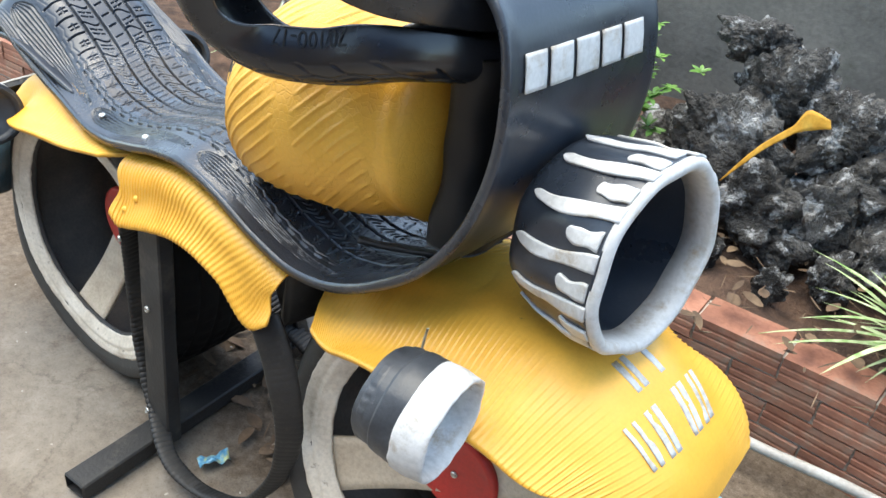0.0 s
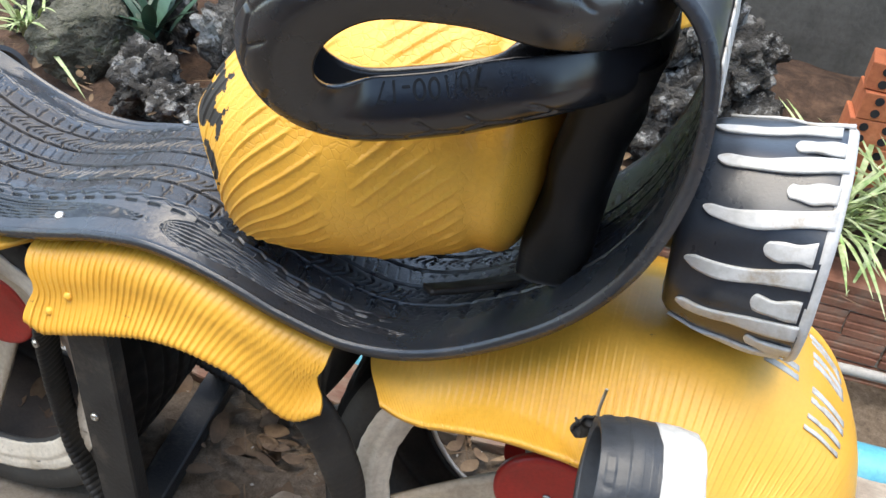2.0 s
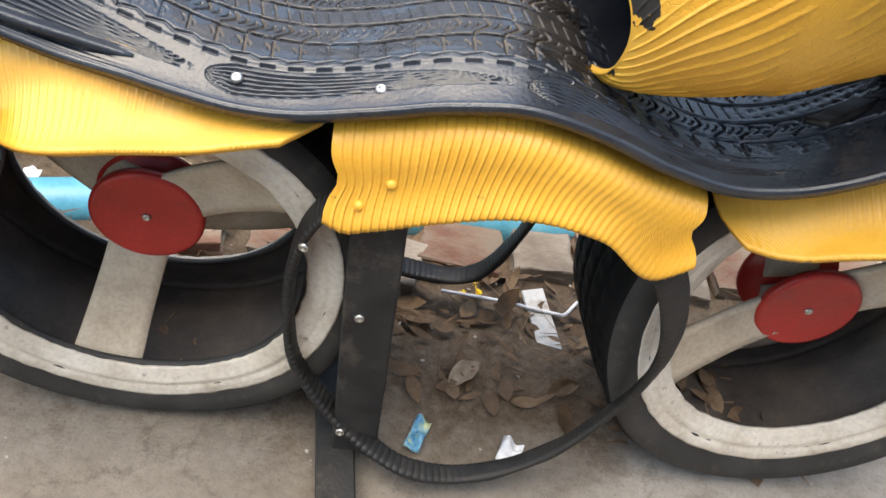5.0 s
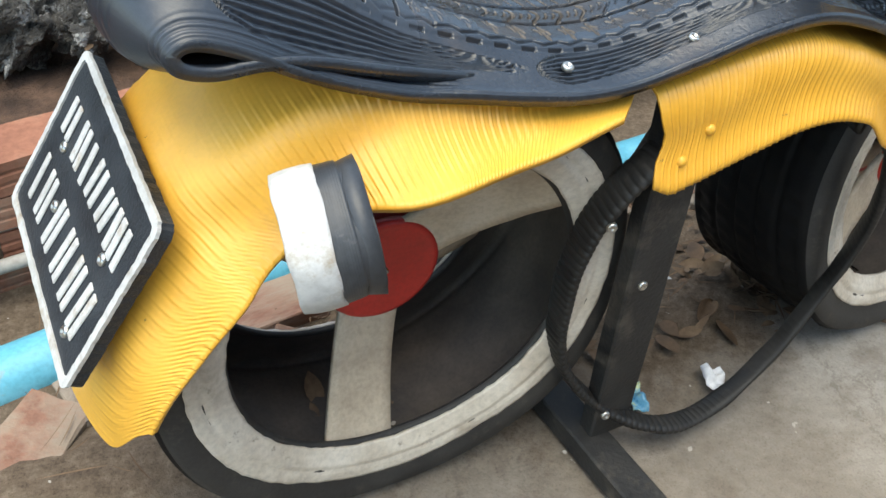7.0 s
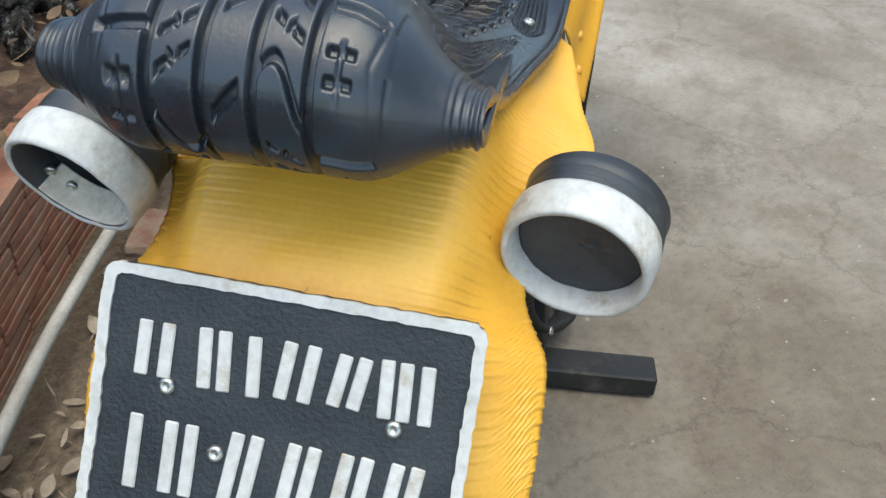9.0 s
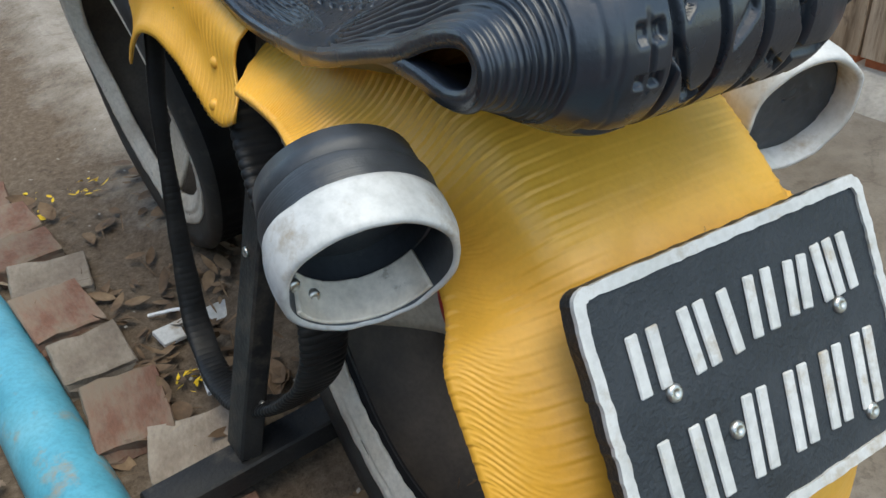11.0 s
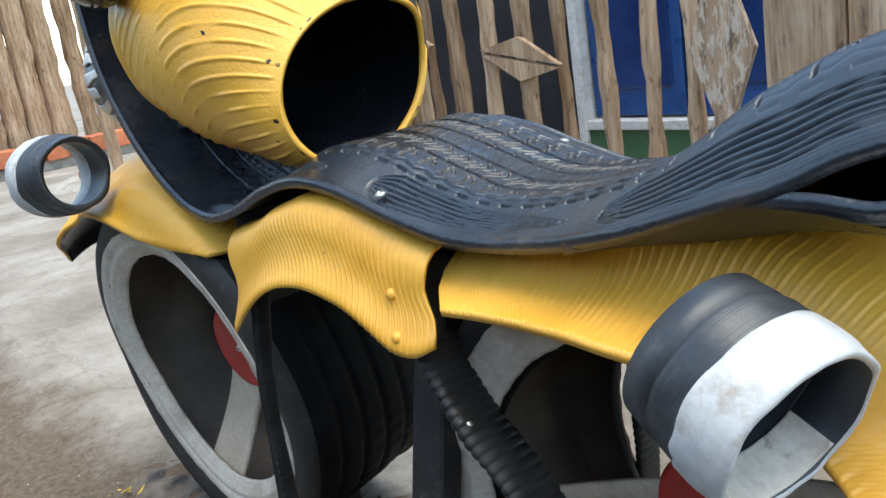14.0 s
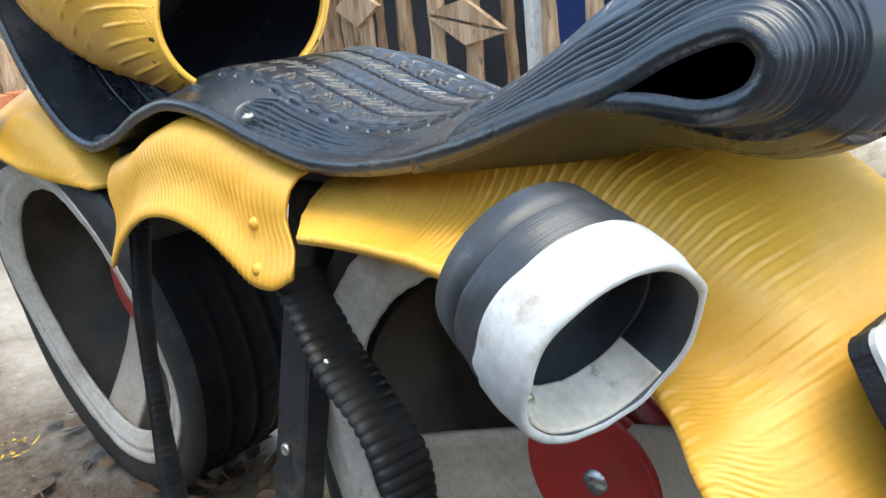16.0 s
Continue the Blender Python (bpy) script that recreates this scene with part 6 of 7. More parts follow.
def shrub(at, height, radius, count, seed, label):
    rng = random.Random(seed)
    top = thing("shrub", at, label, "shrub")
    stems = []
    for k in range(5):
        a = rng.uniform(0, 6.28)
        end = Vector((math.cos(a) * radius * 0.5, math.sin(a) * radius * 0.5, height * rng.uniform(0.7, 0.95)))
        stems.append(end)
        C, _ = spline([(0, 0, -0.05), tuple(end * 0.5 + Vector((0.02, 0.0, 0.03))), tuple(end)], 8)
        aa = np.linspace(0, 2 * np.pi, 6, endpoint=False)
        r = np.linspace(0.009, 0.004, 8)
        P = C[:, None] + np.stack([np.cos(aa)[None] * r[:, None], np.sin(aa)[None] * r[:, None], 0 * aa[None] * r[:, None]], -1)
        put("stem", mesh_of("stem", P.reshape(-1, 3), grid_faces(8, 6, False, True), WOOD), top)
    leaves = []
    for k in range(count):
        c = rng.choice(stems) * rng.uniform(0.45, 1.05) + Vector((rng.gauss(0, radius * 0.4), rng.gauss(0, radius * 0.4), rng.gauss(0, radius * 0.35)))
        az = rng.uniform(0, 360)
        for q in range(6):
            L = rng.uniform(0.028, 0.045)
            P = leaf_mesh(L, L * 0.42)
            m = Matrix.Translation(c) @ pose(0, 0, 0, 0, 0, az + q * 62) @ pose(0, 0, 0, rng.uniform(5, 55), rng.uniform(-20, 20), 0)
            leaves.append(placed(P, m))
    v, f = clump(leaves)
    put("leaves", mesh_of("leaves", v, f, LEAF), top)["kind"] = "stuff"
    return top


shrub((0.24, 1.02, 0.2), 0.40, 0.15, 210, 1, "leafy green shrub growing in the planter")
shrub((0.40, 1.16, 0.2), 0.46, 0.15, 120, 2, "leafy green shrub growing in the planter")
shrub((0.20, 0.86, 0.18), 0.14, 0.09, 40, 4, "small green shrub beside the planter wall")
shrub((1.80, 1.35, 0.2), 0.5, 0.2, 90, 6, "leafy green shrub near the wall")


def grass_plant(at, count, length, mat, seed, label, width=0.011, droop=0.75):
    rng = random.Random(seed)
    top = thing("spider_plant", at, label, "plant")
    for k in range(count):
        L = length * rng.uniform(0.6, 1.1)
        P = leaf_mesh(L, width * rng.uniform(0.7, 1.3), droop * rng.uniform(0.5, 1.2), 9)
        m = pose(rng.gauss(0, 0.02), rng.gauss(0, 0.02), 0, 0, 0, rng.uniform(0, 360)) @ pose(0, 0, 0, rng.uniform(25, 75), 0, 0)
        Q = placed(P, m)
        put("blade", mesh_of("blade", Q.reshape(-1, 3), grid_faces(9, 3), mat), top)
    return top


grass_plant((1.36, 1.00, 0.23), 80, 0.26, LEAF_PALE, 1, "spider plant with pale striped drooping leaves")
grass_plant((1.50, 1.06, 0.23), 60, 0.26, LEAF_PALE, 2, "spider plant with pale striped drooping leaves")
grass_plant((-0.72, 0.93, 0.26), 40, 0.22, LEAF_PALE, 3, "spider plant with pale striped drooping leaves")
grass_plant((-0.43, 1.04, 0.27), 20, 0.20, LEAF_DARK, 4, "plant with stiff dark green pointed leaves", 0.035, 0.15)
grass_plant((-0.62, 1.12, 0.32), 14, 0.20, LEAF_DARK, 5, "plant with stiff dark green pointed leaves", 0.038, 0.15)

part("plant_stake", beam((0.34, 0.94, 0.15), (0.355, 1.0, 0.72), 0.016, 0.014, (1, 0, 0)), WOOD, None)
tagged(bpy.data.objects["plant_stake"], "weathered wooden stake standing in the shrub", "stake")


def back_wall():
    nu, nv = 60, 16
    x, z = np.meshgrid(np.linspace(-6, 6, nu), np.linspace(-0.05, 1.35, nv), indexing="ij")
    P = np.stack([x, 1.85 + 0.05 * x, z], -1)
    P[..., 1] += wobble(P, 2.0, 0.01)
    ob = put("wall_north", shell("wall_north", P[:, ::-1] if normals(P)[5, 5, 1] > 0 else P, 0.15, WALL_GREY))
    tagged(ob, "stained grey cement garden wall", "wall", kind="structure")


back_wall()


def pipe():
    C, length = spline([(-2.6, -0.25, -0.05), (-1.2, 0.10, -0.05), (-0.43, 0.282, -0.05), (-0.26, 0.324, -0.05), (0.08, 0.396, -0.05), (0.38, 0.431, -0.05), (0.85, 0.475, -0.05), (1.39, 0.55, -0.05), (2.6, 0.60, -0.05), (4.0, 0.64, -0.05)], 300)
    a = np.linspace(0, 2 * np.pi, 40, endpoint=False)
    T = np.gradient(C, axis=0)
    T /= np.linalg.norm(T, axis=1, keepdims=True)
    side = np.stack([-T[:, 1], T[:, 0], 0 * T[:, 0]], 1)
    r = np.full(300, 0.053)
    k = int(np.argmin(np.abs(C[:, 0] - 0.225)))
    r[k:] += 0.0042
    P = C[:, None] + side[:, None] * (np.cos(a)[None, :, None] * r[:, None, None]) + np.array([0, 0, 1.0])[None, None] * (np.sin(a)[None, :, None] * r[:, None, None])
    if (normals(P, wrap_v=True)[150] * (P[150] - C[150])).sum() < 0:
        P = P[:, ::-1]
    ob = put("water_pipe", mesh_of("water_pipe", P.reshape(-1, 3), grid_faces(300, 40, False, True), PIPE_BLUE))
    tagged(ob, "blue plastic water pipe lying along the planter", "pipe")


pipe()


def broken_brick(sx, sy, sz, seed, mat):
    """A worn old brick with chipped, uneven sides."""
    bm = box_bm(sx, sy, sz, 0.003)
    bmesh.ops.subdivide_edges(bm, edges=[e for e in bm.edges if e.calc_length() > sz * 0.6], cuts=3, use_grid_fill=True)
    rough_up(bm, 0.005, 11, seed)
    rough_up(bm, 0.005, 60, seed + 0.5)
    me = bpy.data.meshes.new("brick")
    bm.to_mesh(me)
    bm.free()
    me.materials.append(mat)
    return me


def edging_bricks():
    rng = random.Random(8)
    kinds = [broken_brick(0.165, 0.082, 0.045, 20 + k, BRICK_OLD if k % 3 == 1 else BRICK) for k in range(9)]
    group = thing("brick_edging", (0, 0, 0), "row of loose worn red bricks laid flat on earth", "bricks", kind="structure")
    x = 2.3
    while x > 0.94:
        y = 0.345 + 0.10 * sstep(0.9, 1.5, x)
        ob = put("brick", rng.choice(kinds), group)
        ob.matrix_basis = pose(x, y + rng.uniform(-0.012, 0.012), -0.034 + rng.uniform(-0.005, 0.005), rng.uniform(-3, 3), rng.uniform(-3, 3), 90 + rng.uniform(-7, 7)) @ Matrix.Diagonal((rng.uniform(0.75, 0.95), rng.uniform(1.4, 1.65), 1, 1))
        x -= rng.uniform(0.125, 0.145)
    for x, y, rz, s, w in ((0.823, 0.373, 96, 0.72, 1.75), (0.664, 0.352, 92, 0.70, 1.35), (0.496, 0.338, 84, 0.72, 1.8), (0.366, 0.283, 75, 0.70, 1.3), (0.171, 0.297, 84, 0.60, 1.55), (-0.028, 0.165, 60, 0.66, 1.1),
                           (-0.050, 0.288, 98, 0.60, 2.2), (-0.30, 0.215, 20, 0.9, 1.1), (-0.42, 0.14, 50, 0.9, 1.1)):
        ob = put("brick", rng.choice(kinds), group)
        ob.matrix_basis = pose(x, y - 0.012, -0.033, rng.uniform(-4, 4), rng.uniform(-4, 4), rz) @ Matrix.Diagonal((s, 1.1 * w, 1, 1))


edging_bricks()


def litter():
    rng = random.Random(21)
    for mat, name, label, n, box in ((LEAF_DRY, "dead_leaves", "dry brown leaves scattered on the earth", 230, (-0.3, 1.3, 0.0, 0.42)),
                                     (LEAF_DRY, "dead_leaves", "dry brown leaves caught under the sculpture", 120, (0.3, 0.8, -0.05, 0.3)),
                                     (LEAF_DRY, "dead_leaves", "dry brown leaves blown together inside the front wheel", 110, (0.76, 1.06, -0.10, 0.10)),
                                     (LEAF_STRAW, "dead_leaves", "pale dry leaves and stalks beside the pipe", 130, (-0.2, 1.1, 0.43, 0.58)),
                                     (LEAF_DRY, "dead_leaves", "dry brown leaves lying on the planting bed", 420, (-0.8, 1.7, 0.7, 1.3)),
                                     (LEAF_DRY, "twigs", "thin dry twigs and stalks on the earth", 260, (-0.5, 1.3, 0.0, 0.58)),
                                     (LEAF_DRY, "twigs", "thin dry twigs and stalks on the planting bed", 200, (-0.8, 1.7, 0.7, 1.2)),
                                     (PETAL, "fallen_petals", "fallen yellow petals on the ground", 14, (1.23, 1.32, 0.17, 0.23)),
                                     (PETAL, "fallen_petals", "fallen yellow petals beside the bricks", 14, (0.78, 0.85, 0.39, 0.42)),
                                     (PETAL, "fallen_petals", "fallen yellow petals beside the bricks", 9, (1.2, 1.34, 0.27, 0.33)),
                                     (PETAL, "fallen_petals", "fallen yellow petals beside the bricks", 12, (0.47, 0.54, 0.21, 0.25)),
                                     (MORTAR, "pebbles", "small pale chips and pebbles on the ground", 220, (-0.6, 1.6, -1.1, 0.45))):
        verts, faces = [], []
        for k in range(n):
            x, y = rng.uniform(box[0], box[1]), rng.uniform(box[2], box[3])
            z = 0.006 - 0.034 * float(sstep(0.04, 0.20, y)) - 0.016 * float(sstep(0.25, 0.45, y)) if y < 0.6 and box[2] < 0.6 else 0.235
            if name == "pebbles":
                L = rng.uniform(0.004, 0.009)
                P = leaf_mesh(L, L * 0.8, -0.3, 4)
            elif name == "twigs":
                L = rng.uniform(0.02, 0.09)
                P = leaf_mesh(L, rng.uniform(0.0012, 0.0028), rng.uniform(-0.3, 0.1), 6)
            else:
                L = (rng.uniform(0.015, 0.045) if mat is LEAF_STRAW else rng.uniform(0.015, 0.06)) if mat in (LEAF_DRY, LEAF_STRAW) else rng.uniform(0.012, 0.024)
                P = leaf_mesh(L, L * rng.choice((0.08, 0.3, 0.45, 0.6)), rng.uniform(-0.5, 0.3), 6)
            m = pose(x, y, z + rng.uniform(0, 0.01), rng.uniform(-18, 18), rng.uniform(-25, 25), rng.uniform(0, 360))
            Q = placed(P, m)
            b = len(verts)
            verts += [tuple(p) for p in Q.reshape(-1, 3)]
            faces += grid_faces(Q.shape[0], 3, base=b)
        ob = put(name, mesh_of(name, verts, faces, mat))
        tagged(ob, label, "leaves" if "lea" in name else name.split("_")[-1], kind="stuff")


litter()


def small_finds():
    bm = box_bm(0.19, 0.042, 0.010, 0.0015)
    ob = part("wood_offcut", bm, WHITE, None)
    ob.matrix_basis = pose(0.655, 0.145, -0.022, -8, -3, 102)
    tagged(ob, "flat offcut of board with chipped white paint", "board")
    # bent plastic tube
    for name, pts in (("bent_tube", [(0.726, 0.230, -0.026), (0.693, 0.183, -0.012), (0.672, 0.181, -0.010), (0.57, 0.198, -0.014), (0.462, 0.212, -0.022)]),
                      ("bent_tube", [(0.770, -1.279, 0.006), (0.600, -1.250, 0.006), (0.563, -1.250, 0.007), (0.537, -1.208, 0.006)])):
        C, _ = spline(pts, 60)
        a = np.linspace(0, 2 * np.pi, 10, endpoint=False)
        T = np.gradient(C, axis=0)
        T /= np.linalg.norm(T, axis=1, keepdims=True)
        S = np.cross(T, (0, 0, 1.0))
        S /= np.linalg.norm(S, axis=1, keepdims=True)
        U = np.cross(S, T)
        P = C[:, None] + 0.0034 * (S[:, None] * np.cos(a)[None, :, None] + U[:, None] * np.sin(a)[None, :, None])
        tagged(put(name, mesh_of(name, P.reshape(-1, 3), grid_faces(60, 10, False, True), PAPER)), "thin white plastic tube bent at one end, lying on the ground", "tube")
    for name, at, size, mat, lab in (("sweet_wrapper", (0.423, -0.124, 0.008), (0.06, 0.026), FOIL, "crumpled blue and yellow sweet wrapper on the ground"),
                                     ("paper_scrap", (0.569, -0.14, 0.012), (0.045, 0.035), PAPER, "crumpled scrap of white paper on the ground"),
                                     ("paper_scrap", (-0.329, 0.372, -0.035), (0.04, 0.03), PAPER, "crumpled scrap of white paper on the ground"),
                                     ("paper_scrap", (-0.088, 0.188, -0.028), (0.055, 0.05), PAPER, "crumpled scrap of white paper on the ground")):
        nu, nv = 14, 10
        x, y = np.meshgrid(np.linspace(-0.5, 0.5, nu) * size[0], np.linspace(-0.5, 0.5, nv) * size[1], indexing="ij")
        P = np.stack([x, y, 0 * x], -1)
        P[..., 2] = wobble(P, 60, 0.018, at[0] * 9) + 0.006
        ob = put(name, shell(name, P, 0.0006, mat))
        ob.matrix_basis = pose(*at, 0, 0, 70)
        tagged(ob, lab, "litter")


small_finds()


def loose_bricks():
    """Old bricks lying about in the bed and beside the pipe."""
    kinds = [broken_brick(0.15, 0.082, 0.05, 70 + k, BRICK) for k in range(3)]
    for k, (x, y, z, rx, rz) in enumerate(((0.0, 0.84, 0.215, 8, 20), (0.17, 0.76, 0.205, -6, -35), (0.065, 0.775, 0.205, 10, 65), (0.53, 0.60, -0.028, 4, 15))):
        ob = put("loose_brick", kinds[k % 3])
        ob.matrix_basis = pose(x, y, z, rx, 4, rz)
        tagged(ob, "old red brick lying loose on the soil" if z > 0 else "old red brick lying loose beside the pipe", "brick", "loose bricks")


loose_bricks()


def big_leaves():
    """Large curled dry leaves with a midrib."""
    for x, y, z, L, rz, mat, label in ((0.43, 0.575, -0.028, 0.075, 30, LEAF_STRAW, "large curled pale dry leaf beside the pipe"), (0.44, 0.625, -0.026, 0.07, 130, LEAF_DRY, "large curled brown dry leaf beside the pipe"),
                                       (0.395, 0.55, -0.028, 0.06, 250, LEAF_DRY, "large curled brown dry leaf beside the pipe"), (0.73, 0.545, -0.028, 0.08, 80, LEAF_STRAW, "large curled pale dry leaf beside the pipe"),
                                       (-0.08, 0.675, 0.205, 0.055, 160, LEAF_GOLD, "yellow fallen leaf on the planting bed"), (0.885, 0.02, 0.014, 0.07, 20, LEAF_DRY, "curled brown dry leaf lying inside the wheel"),
                                       (0.52, 0.03, 0.010, 0.075, 140, LEAF_STRAW, "curled pale dry leaf under the sculpture"), (0.64, -0.02, 0.008, 0.065, 300, LEAF_DRY, "curled brown dry leaf under the sculpture"),
                                       (0.44, 0.10, -0.010, 0.07, 60, LEAF_DRY, "curled brown dry leaf under the sculpture")):
        t, w = np.linspace(0, 1, 14)[:, None], np.linspace(-1, 1, 9)[None, :]
        half = 0.24 * L * np.sin(np.pi * (t * 0.95 + 0.05)) ** 0.7
        P = np.stack([w * half, L * t + 0 * w, 0.35 * L * (w ** 2 * 0.6 * np.sin(3 * t) + 0.5 * (t - 0.5) ** 2)], -1)
        P[..., 2] += wobble(P, 60, 0.008, x * 7)
        ob = put("dry_leaf", shell("dry_leaf", P if normals(P)[7, 4, 2] > 0 else P[:, ::-1], 0.0007, mat, -0.0006 * np.exp(-(w / 0.1) ** 2) + 0 * t))
        ob.matrix_basis = pose(x, y, z, 0, 0, rz)
        tagged(ob, label, "leaf", "fallen leaves")


big_leaves()


# ---- fence and house beyond the yard ----
def fence():
    base = thing("fence_plinth", (0, 0, 0), "low mortar plinth topped with orange bricks", "plinth", kind="structure")
    nu = 60
    x = np.linspace(-1.5, 6.5, nu)
    yl = -1.55 + 0.10 * (x - 0.7).clip(-1, 1.0)
    sec = [(0.20, -0.02), (0.10, 0.035), (0.03, 0.05), (-0.12, 0.05), (-0.12, -0.02)]
    P = np.stack([np.stack([x, yl + dy, 0 * x + z], -1) for dy, z in sec], 1)
    P[..., 1] += wobble(P, 3, 0.025)
    if normals(P)[30, 1, 2] < 0:
        P = P[:, ::-1]
    put("mortar_bed", mesh_of("mortar_bed", P.reshape(-1, 3), grid_faces(nu, 5), MORTAR), base)
    kinds = [brick_mesh(0.19, 0.09, 0.055, 40 + k, BRICK_NEW) for k in range(4)]
    rng = random.Random(4)
    k = -1.4
    while k < 6.3:
        y = -1.55 + 0.10 * min(max(k - 0.7, -1), 1.0)
        ob = put("brick", rng.choice(kinds), base)
        ob.matrix_basis = pose(k, y - 0.02, 0.072 + rng.uniform(-0.004, 0.004), rng.uniform(-3, 3), 0, 4 + rng.uniform(-2, 2))
        k += 0.212
    rails = thing("fence", (0, 0, 0), "fence of rough weathered poles with carved diamond boards", "fence")
    spots = [(1.042, 0.034), (1.187, 0.038), (1.345, 0.040), (1.635, 0.044), (1.805, 0.046), (1.968, 0.040), (2.185, 0.042), (2.31, 0.036), (2.44, 0.040), (2.58, 0.036), (2.72, 0.045), (2.9, 0.04), (3.1, 0.045),
             (3.4, 0.05), (3.7, 0.05), (4.0, 0.06), (4.3, 0.06), (4.7, 0.07), (5.1, 0.07), (5.6, 0.08), (0.1, 0.04), (-0.2, 0.05), (-0.6, 0.04), (-0.9, 0.05)]
    front = len(spots)
    spots += [(1.60, 0.038), (1.76, 0.034), (2.13, 0.036), (2.26, 0.032), (2.40, 0.034), (2.55, 0.036), (2.70, 0.034), (2.86, 0.036), (3.02, 0.036), (3.2, 0.04)]
    for q, (x, r) in enumerate(spots):
        y = -1.57 + 0.10 * min(max(x - 0.7, -1), 1.0) - (0.12 if q >= front else 0.0)
        nz, na = 26, 12
        a = np.linspace(0, 2 * np.pi, na, endpoint=False)
        z = np.linspace(0.07, 1.5, nz)
        P = np.zeros((nz, na, 3))
        P[..., 0] = x + 0.5 * r * np.cos(a)[None, :] * 1.5 + 0.009 * np.sin(z * 3 + q * 2)[:, None]
        P[..., 1] = y + 0.5 * r * np.sin(a)[None, :]
        P[..., 2] = z[:, None]
        off = wobble(P, 11, 0.010, q) + wobble(P, 40, 0.005, q)
        N = P - np.stack([np.full((nz, na), x), np.full((nz, na), y), P[..., 2]], -1)
        P = P + N / np.maximum(np.linalg.norm(N, axis=-1, keepdims=True), 1e-6) * off[..., None]
        me = mesh_of("pole", P.reshape(-1, 3), grid_faces(nz, na, False, True, flip=True) + [tuple(range(na)), tuple(range((nz - 1) * na, nz * na))[::-1]], POLE)
        put("pole", me, rails, "rough weathered pole")

    def board(cx, cz, outline, y, label, mat=POLE):
        bm = bmesh.new()
        front = [bm.verts.new((cx + px, y, cz + pz)) for px, pz in outline]
        bm.faces.new(front)
        ext = bmesh.ops.extrude_face_region(bm, geom=list(bm.faces))
        bmesh.ops.translate(bm, verts=[e for e in ext["geom"] if isinstance(e, bmesh.types.BMVert)], vec=(0, 0.02, 0))
        bmesh.ops.recalc_face_normals(bm, faces=list(bm.faces))
        part("carved_board", bm, mat, rails, label)

    board(1.642, 0.640, [(0.175, 0.034), (0.0, 0.066), (-0.020, 0.062), (-0.175, -0.032)], -1.455, "small diamond board in two halves")
    board(1.642, 0.626, [(0.172, 0.036), (-0.172, -0.028), (0.0, -0.062)], -1.455, "small diamond board in two halves")
    board(2.20, 0.71, [(-0.13, 0.0), (0.0, 0.07), (0.13, 0.0), (0.0, -0.07)], -1.455, "small diamond board")
    board(0.928, 0.612, [(-0.100, 0.0), (-0.03, 0.20), (-0.03, 0.5), (0.03, 0.5), (0.03, 0.20), (0.100, 0.0), (0.030, -0.18), (0.085, -0.30), (0.085, -0.53), (-0.085, -0.53), (-0.085, -0.30), (-0.030, -0.18)], -1.50,
          "tall board carved to a diamond with flaking pale paint", BOARD_FLAKED)
    board(0.71, 0.70, [(-0.105, -0.62), (0.105, -0.62), (0.105, 0.8), (-0.105, 0.8)], -1.53, "wide pale weathered plank", PLANK)
    board(0.48, 0.70, [(-0.118, -0.62), (0.118, -0.62), (0.118, 0.8), (-0.118, 0.8)], -1.535, "wide pale weathered plank", PLANK)
    board(0.25, 0.70, [(-0.11, -0.62), (0.105, -0.62), (0.105, 0.8), (-0.11, 0.8)], -1.53, "wide pale weathered plank", PLANK)


fence()


def house():
    """The house behind the fence: green lower wall, white frame, blue shutters."""
    top = thing("house", (0, -2.6, 0), "house wall with blue shutters, white frame and green base", "house")
    part("lower_wall", box_bm(3.4, 0.12, 0.19, 0, pose(0.67, 0, 0.095)), GREEN_PAINT, top, "green painted lower wall")
    part("window_frame", box_bm(0.05, 0.10, 2.5, 0.004, pose(2.345, 0.03, 1.25)), WHITE, top, "white window frame")
    part("window_frame", box_bm(3.4, 0.13, 0.045, 0.004, pose(0.65, 0.01, 0.208)), WHITE, top, "white window sill")
    for k in range(6):
        shutter = part("shutter", box_bm(0.50, 0.05, 2.2, 0.006, pose(2.06 - 0.53 * k, -0.01, 1.34)), BLUE_PAINT, top, "blue shutter")
        part("shutter_panel", box_bm(0.40, 0.03, 1.96, 0.012, pose(2.06 - 0.53 * k, 0.014, 1.34)), BLUE_GLASS, shutter, "dark blue glossy panel")
    # plain walls coloured near-black in place of the shaded interior
    part("side_wall", box_bm(2.2, 0.1, 2.4, 0, pose(3.49, -0.25, 1.2)), DARK_SHADE, top, "near-black wall with the interior's shade in its colour")
    part("back_wall", box_bm(3.4, 0.1, 2.4, 0, pose(0.67, -0.2, 1.2)), DARK_SHADE, top)


house()


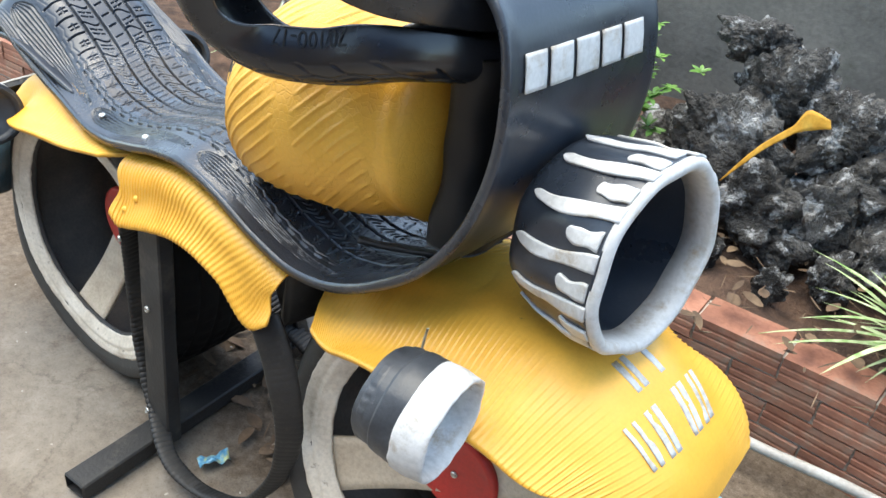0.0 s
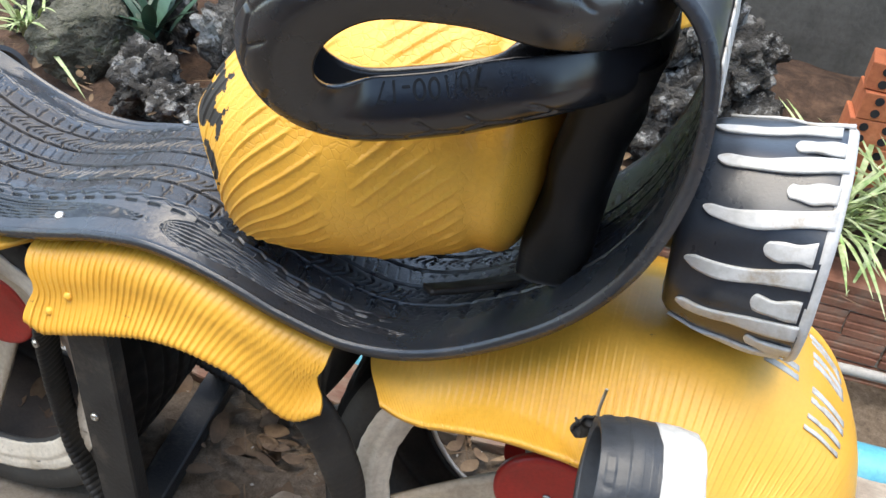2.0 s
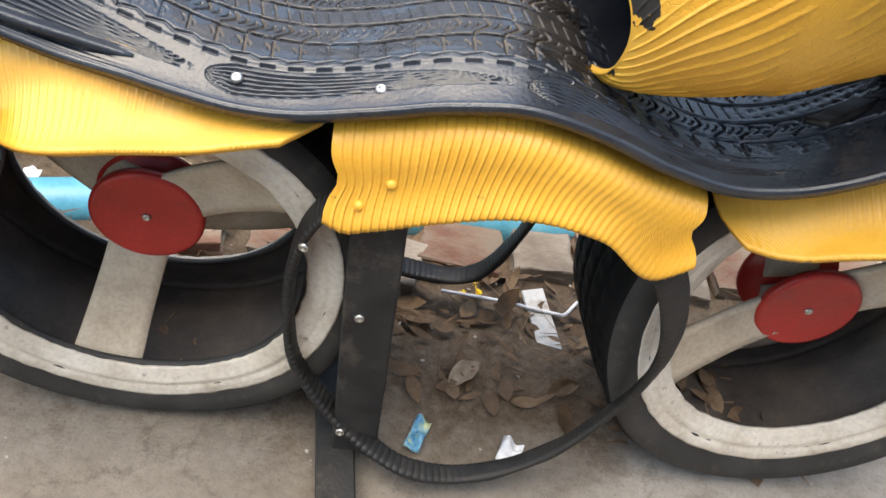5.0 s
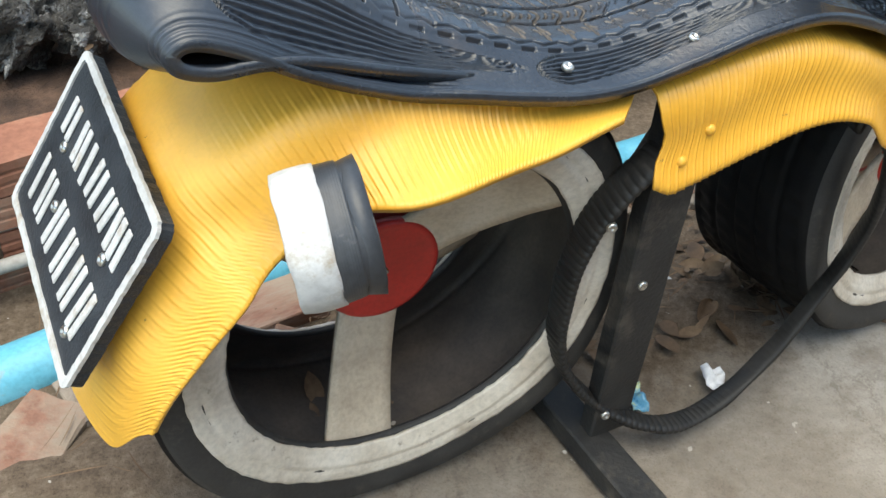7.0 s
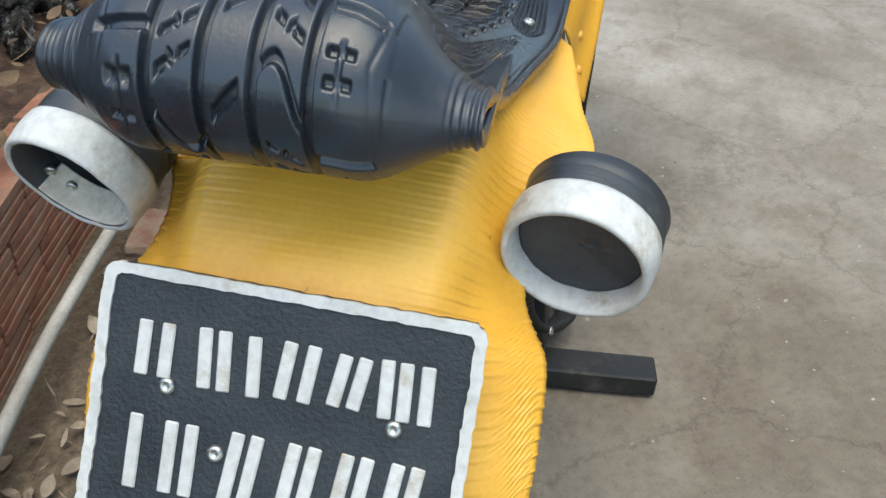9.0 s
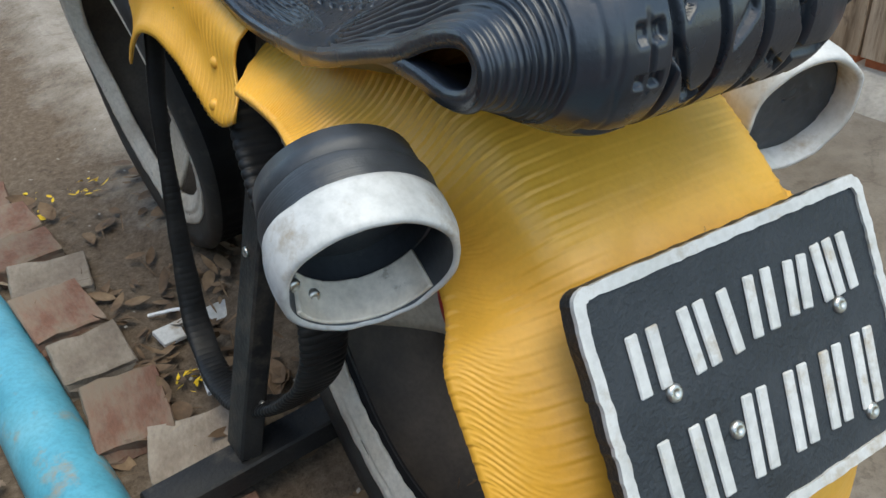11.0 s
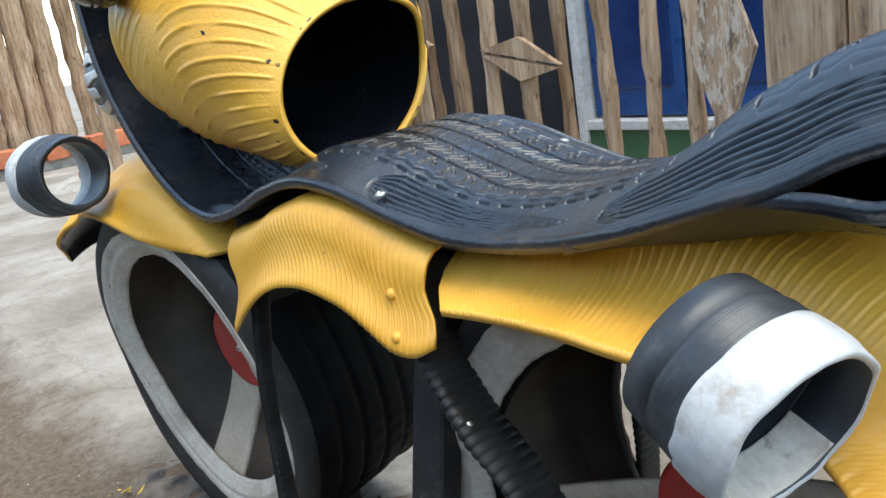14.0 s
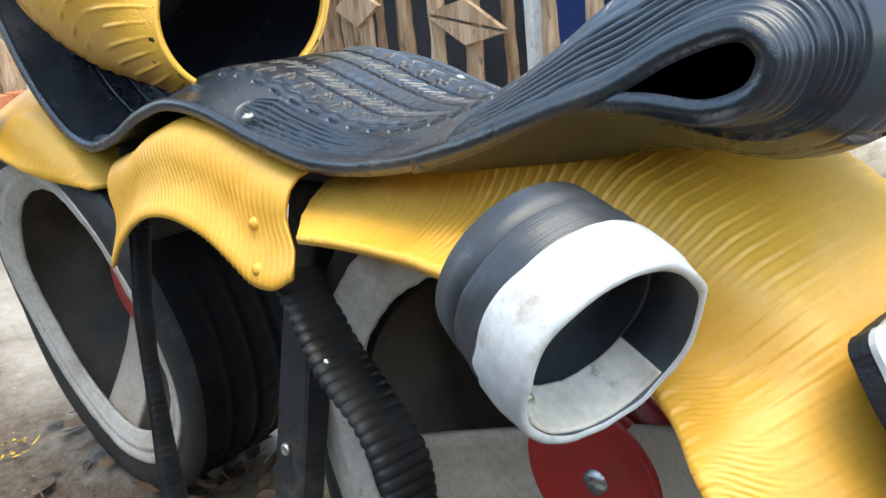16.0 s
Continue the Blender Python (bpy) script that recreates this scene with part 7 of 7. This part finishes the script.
def hollow_bricks():
    rng = random.Random(9)
    group = "stacked hollow bricks"
    for k, (x, y, z, rz) in enumerate(((1.42, 1.24, 0.235, 8), (1.60, 1.27, 0.235, 4), (1.43, 1.24, 0.302, -5), (1.61, 1.27, 0.302, 3), (1.42, 1.24, 0.369, 4), (1.60, 1.26, 0.369, -3), (1.43, 1.24, 0.436, 5), (1.61, 1.26, 0.436, 2), (1.43, 1.24, 0.503, -4), (1.61, 1.26, 0.503, 3))):
        ob = thing("hollow_brick", (x, y, z), "orange hollow brick stacked in the planter", "brick", group)
        ob.matrix_basis = pose(x, y, z, 0, 0, rz)
        part("block", box_bm(0.17, 0.09, 0.065, 0.002), BRICK_NEW, ob)
        for hx in (-0.05, 0.0, 0.05):
            for hz in (-0.015, 0.015):
                # a flat disc on the face, coloured dark like a shaded opening
                bm = bmesh.new()
                bmesh.ops.create_cone(bm, cap_ends=True, segments=12, radius1=0.010, radius2=0.010, depth=0.004, matrix=pose(hx, -0.0455, hz, 90))
                part("hole", bm, DARK_SHADE, ob)
    pot = lathe([(0.0, 0.001), (0.0, 0.10), (0.06, 0.13), (0.13, 0.14), (0.16, 0.13), (0.17, 0.145), (0.19, 0.145), (0.19, 0.125), (0.10, 0.11), (0.10, 0.001)], 40, "z")
    ob = put("flower_pot", mesh_of("flower_pot", pot.reshape(-1, 3), grid_faces(40, 10, True), GREEN_POT))
    ob.location = (1.50, 1.26, 0.538)
    tagged(ob, "green glazed flower pot standing on hollow bricks", "pot")


hollow_bricks()


def conduit():
    C, _ = spline([(-1.4, 0.285, 0.02), (-0.7, 0.405, 0.02), (-0.37, 0.467, 0.02), (-0.2, 0.495, 0.02), (0.2, 0.60, 0.02), (0.7, 0.69, 0.02), (1.13, 0.725, 0.02), (1.5, 0.775, 0.02), (2.4, 0.78, 0.02)], 160)
    a = np.linspace(0, 2 * np.pi, 14, endpoint=False)
    T = np.gradient(C, axis=0)
    T /= np.linalg.norm(T, axis=1, keepdims=True)
    S = np.cross(T, (0, 0, 1.0))
    P = C[:, None] + 0.012 * (S[:, None] * np.cos(a)[None, :, None] + np.array([0, 0, 1.0]) * np.sin(a)[None, :, None])
    tagged(put("conduit_pipe", mesh_of("conduit_pipe", P.reshape(-1, 3), grid_faces(160, 14, False, True), CONDUIT)), "thin grey conduit pipe along the foot of the planter", "pipe")


conduit()


def street_side():
    """The far end of the yard: a low brick kerb and thick weathered posts behind it."""
    kerb = thing("far_kerb", (8.0, 0, 0), "low kerb of orange bricks at the far end", "kerb", kind="structure")
    part("kerb_bed", box_bm(0.3, 12, 0.10, 0.01, pose(0.05, 1, 0.04)), MORTAR, kerb)
    kinds = [brick_mesh(0.30, 0.19, 0.14, 60 + k, BRICK_NEW) for k in range(4)]
    rng = random.Random(14)
    for k in range(44):
        ob = put("brick", rng.choice(kinds), kerb)
        ob.matrix_basis = pose(0, -3.6 + k * 0.205, 0.16 + rng.uniform(-0.01, 0.01), 0, 0, rng.uniform(-2, 2))
    rail = thing("post_fence", (8.5, 0, 0), "fence of thick weathered wooden posts", "fence")
    for k in range(40):
        h, r = rng.uniform(1.7, 2.1), rng.uniform(0.07, 0.11)
        z, a = np.linspace(0, h, 16), np.linspace(0, 2 * np.pi, 12, endpoint=False)
        P = np.stack(np.broadcast_arrays(r * np.cos(a)[None, :] + 0.03 * np.sin(z * 2 + k)[:, None], r * np.sin(a)[None, :] + 0 * z[:, None], z[:, None] + 0 * a[None, :]), -1)
        P = P + wobble(P, 9, 0.03, k * 3.0)[..., None] * np.array([1, 1, 0])
        P = P + np.array([0, -3.4 + k * 0.22 + rng.uniform(-0.03, 0.03), 0])
        put("post", mesh_of("post", P.reshape(-1, 3), grid_faces(16, 12, False, True, flip=True) + [tuple(range(12)), tuple(range(180, 192))[::-1]], POLE), rail)


street_side()


def yellow_leaf():
    C, _ = spline([(0.779, 1.10, 0.374), (0.847, 1.10, 0.485), (0.906, 1.10, 0.557), (0.938, 1.09, 0.596), (0.985, 1.08, 0.606)], 24)
    w = np.interp(np.linspace(0, 1, 24), (0, 0.3, 0.7, 0.85, 1), (0.003, 0.014, 0.018, 0.050, 0.020))
    P = C[:, None] + np.array([0.45, -0.2, -0.85])[None, None] * (np.linspace(-0.5, 0.5, 5)[None, :, None] * w[:, None, None])
    P[..., 1] += wobble(P, 30, 0.006)
    ob = put("dry_leaf", shell("dry_leaf", P, 0.001, LEAF_GOLD))
    tagged(ob, "long bent yellow leaf leaning on the rocks", "leaf")


yellow_leaf()
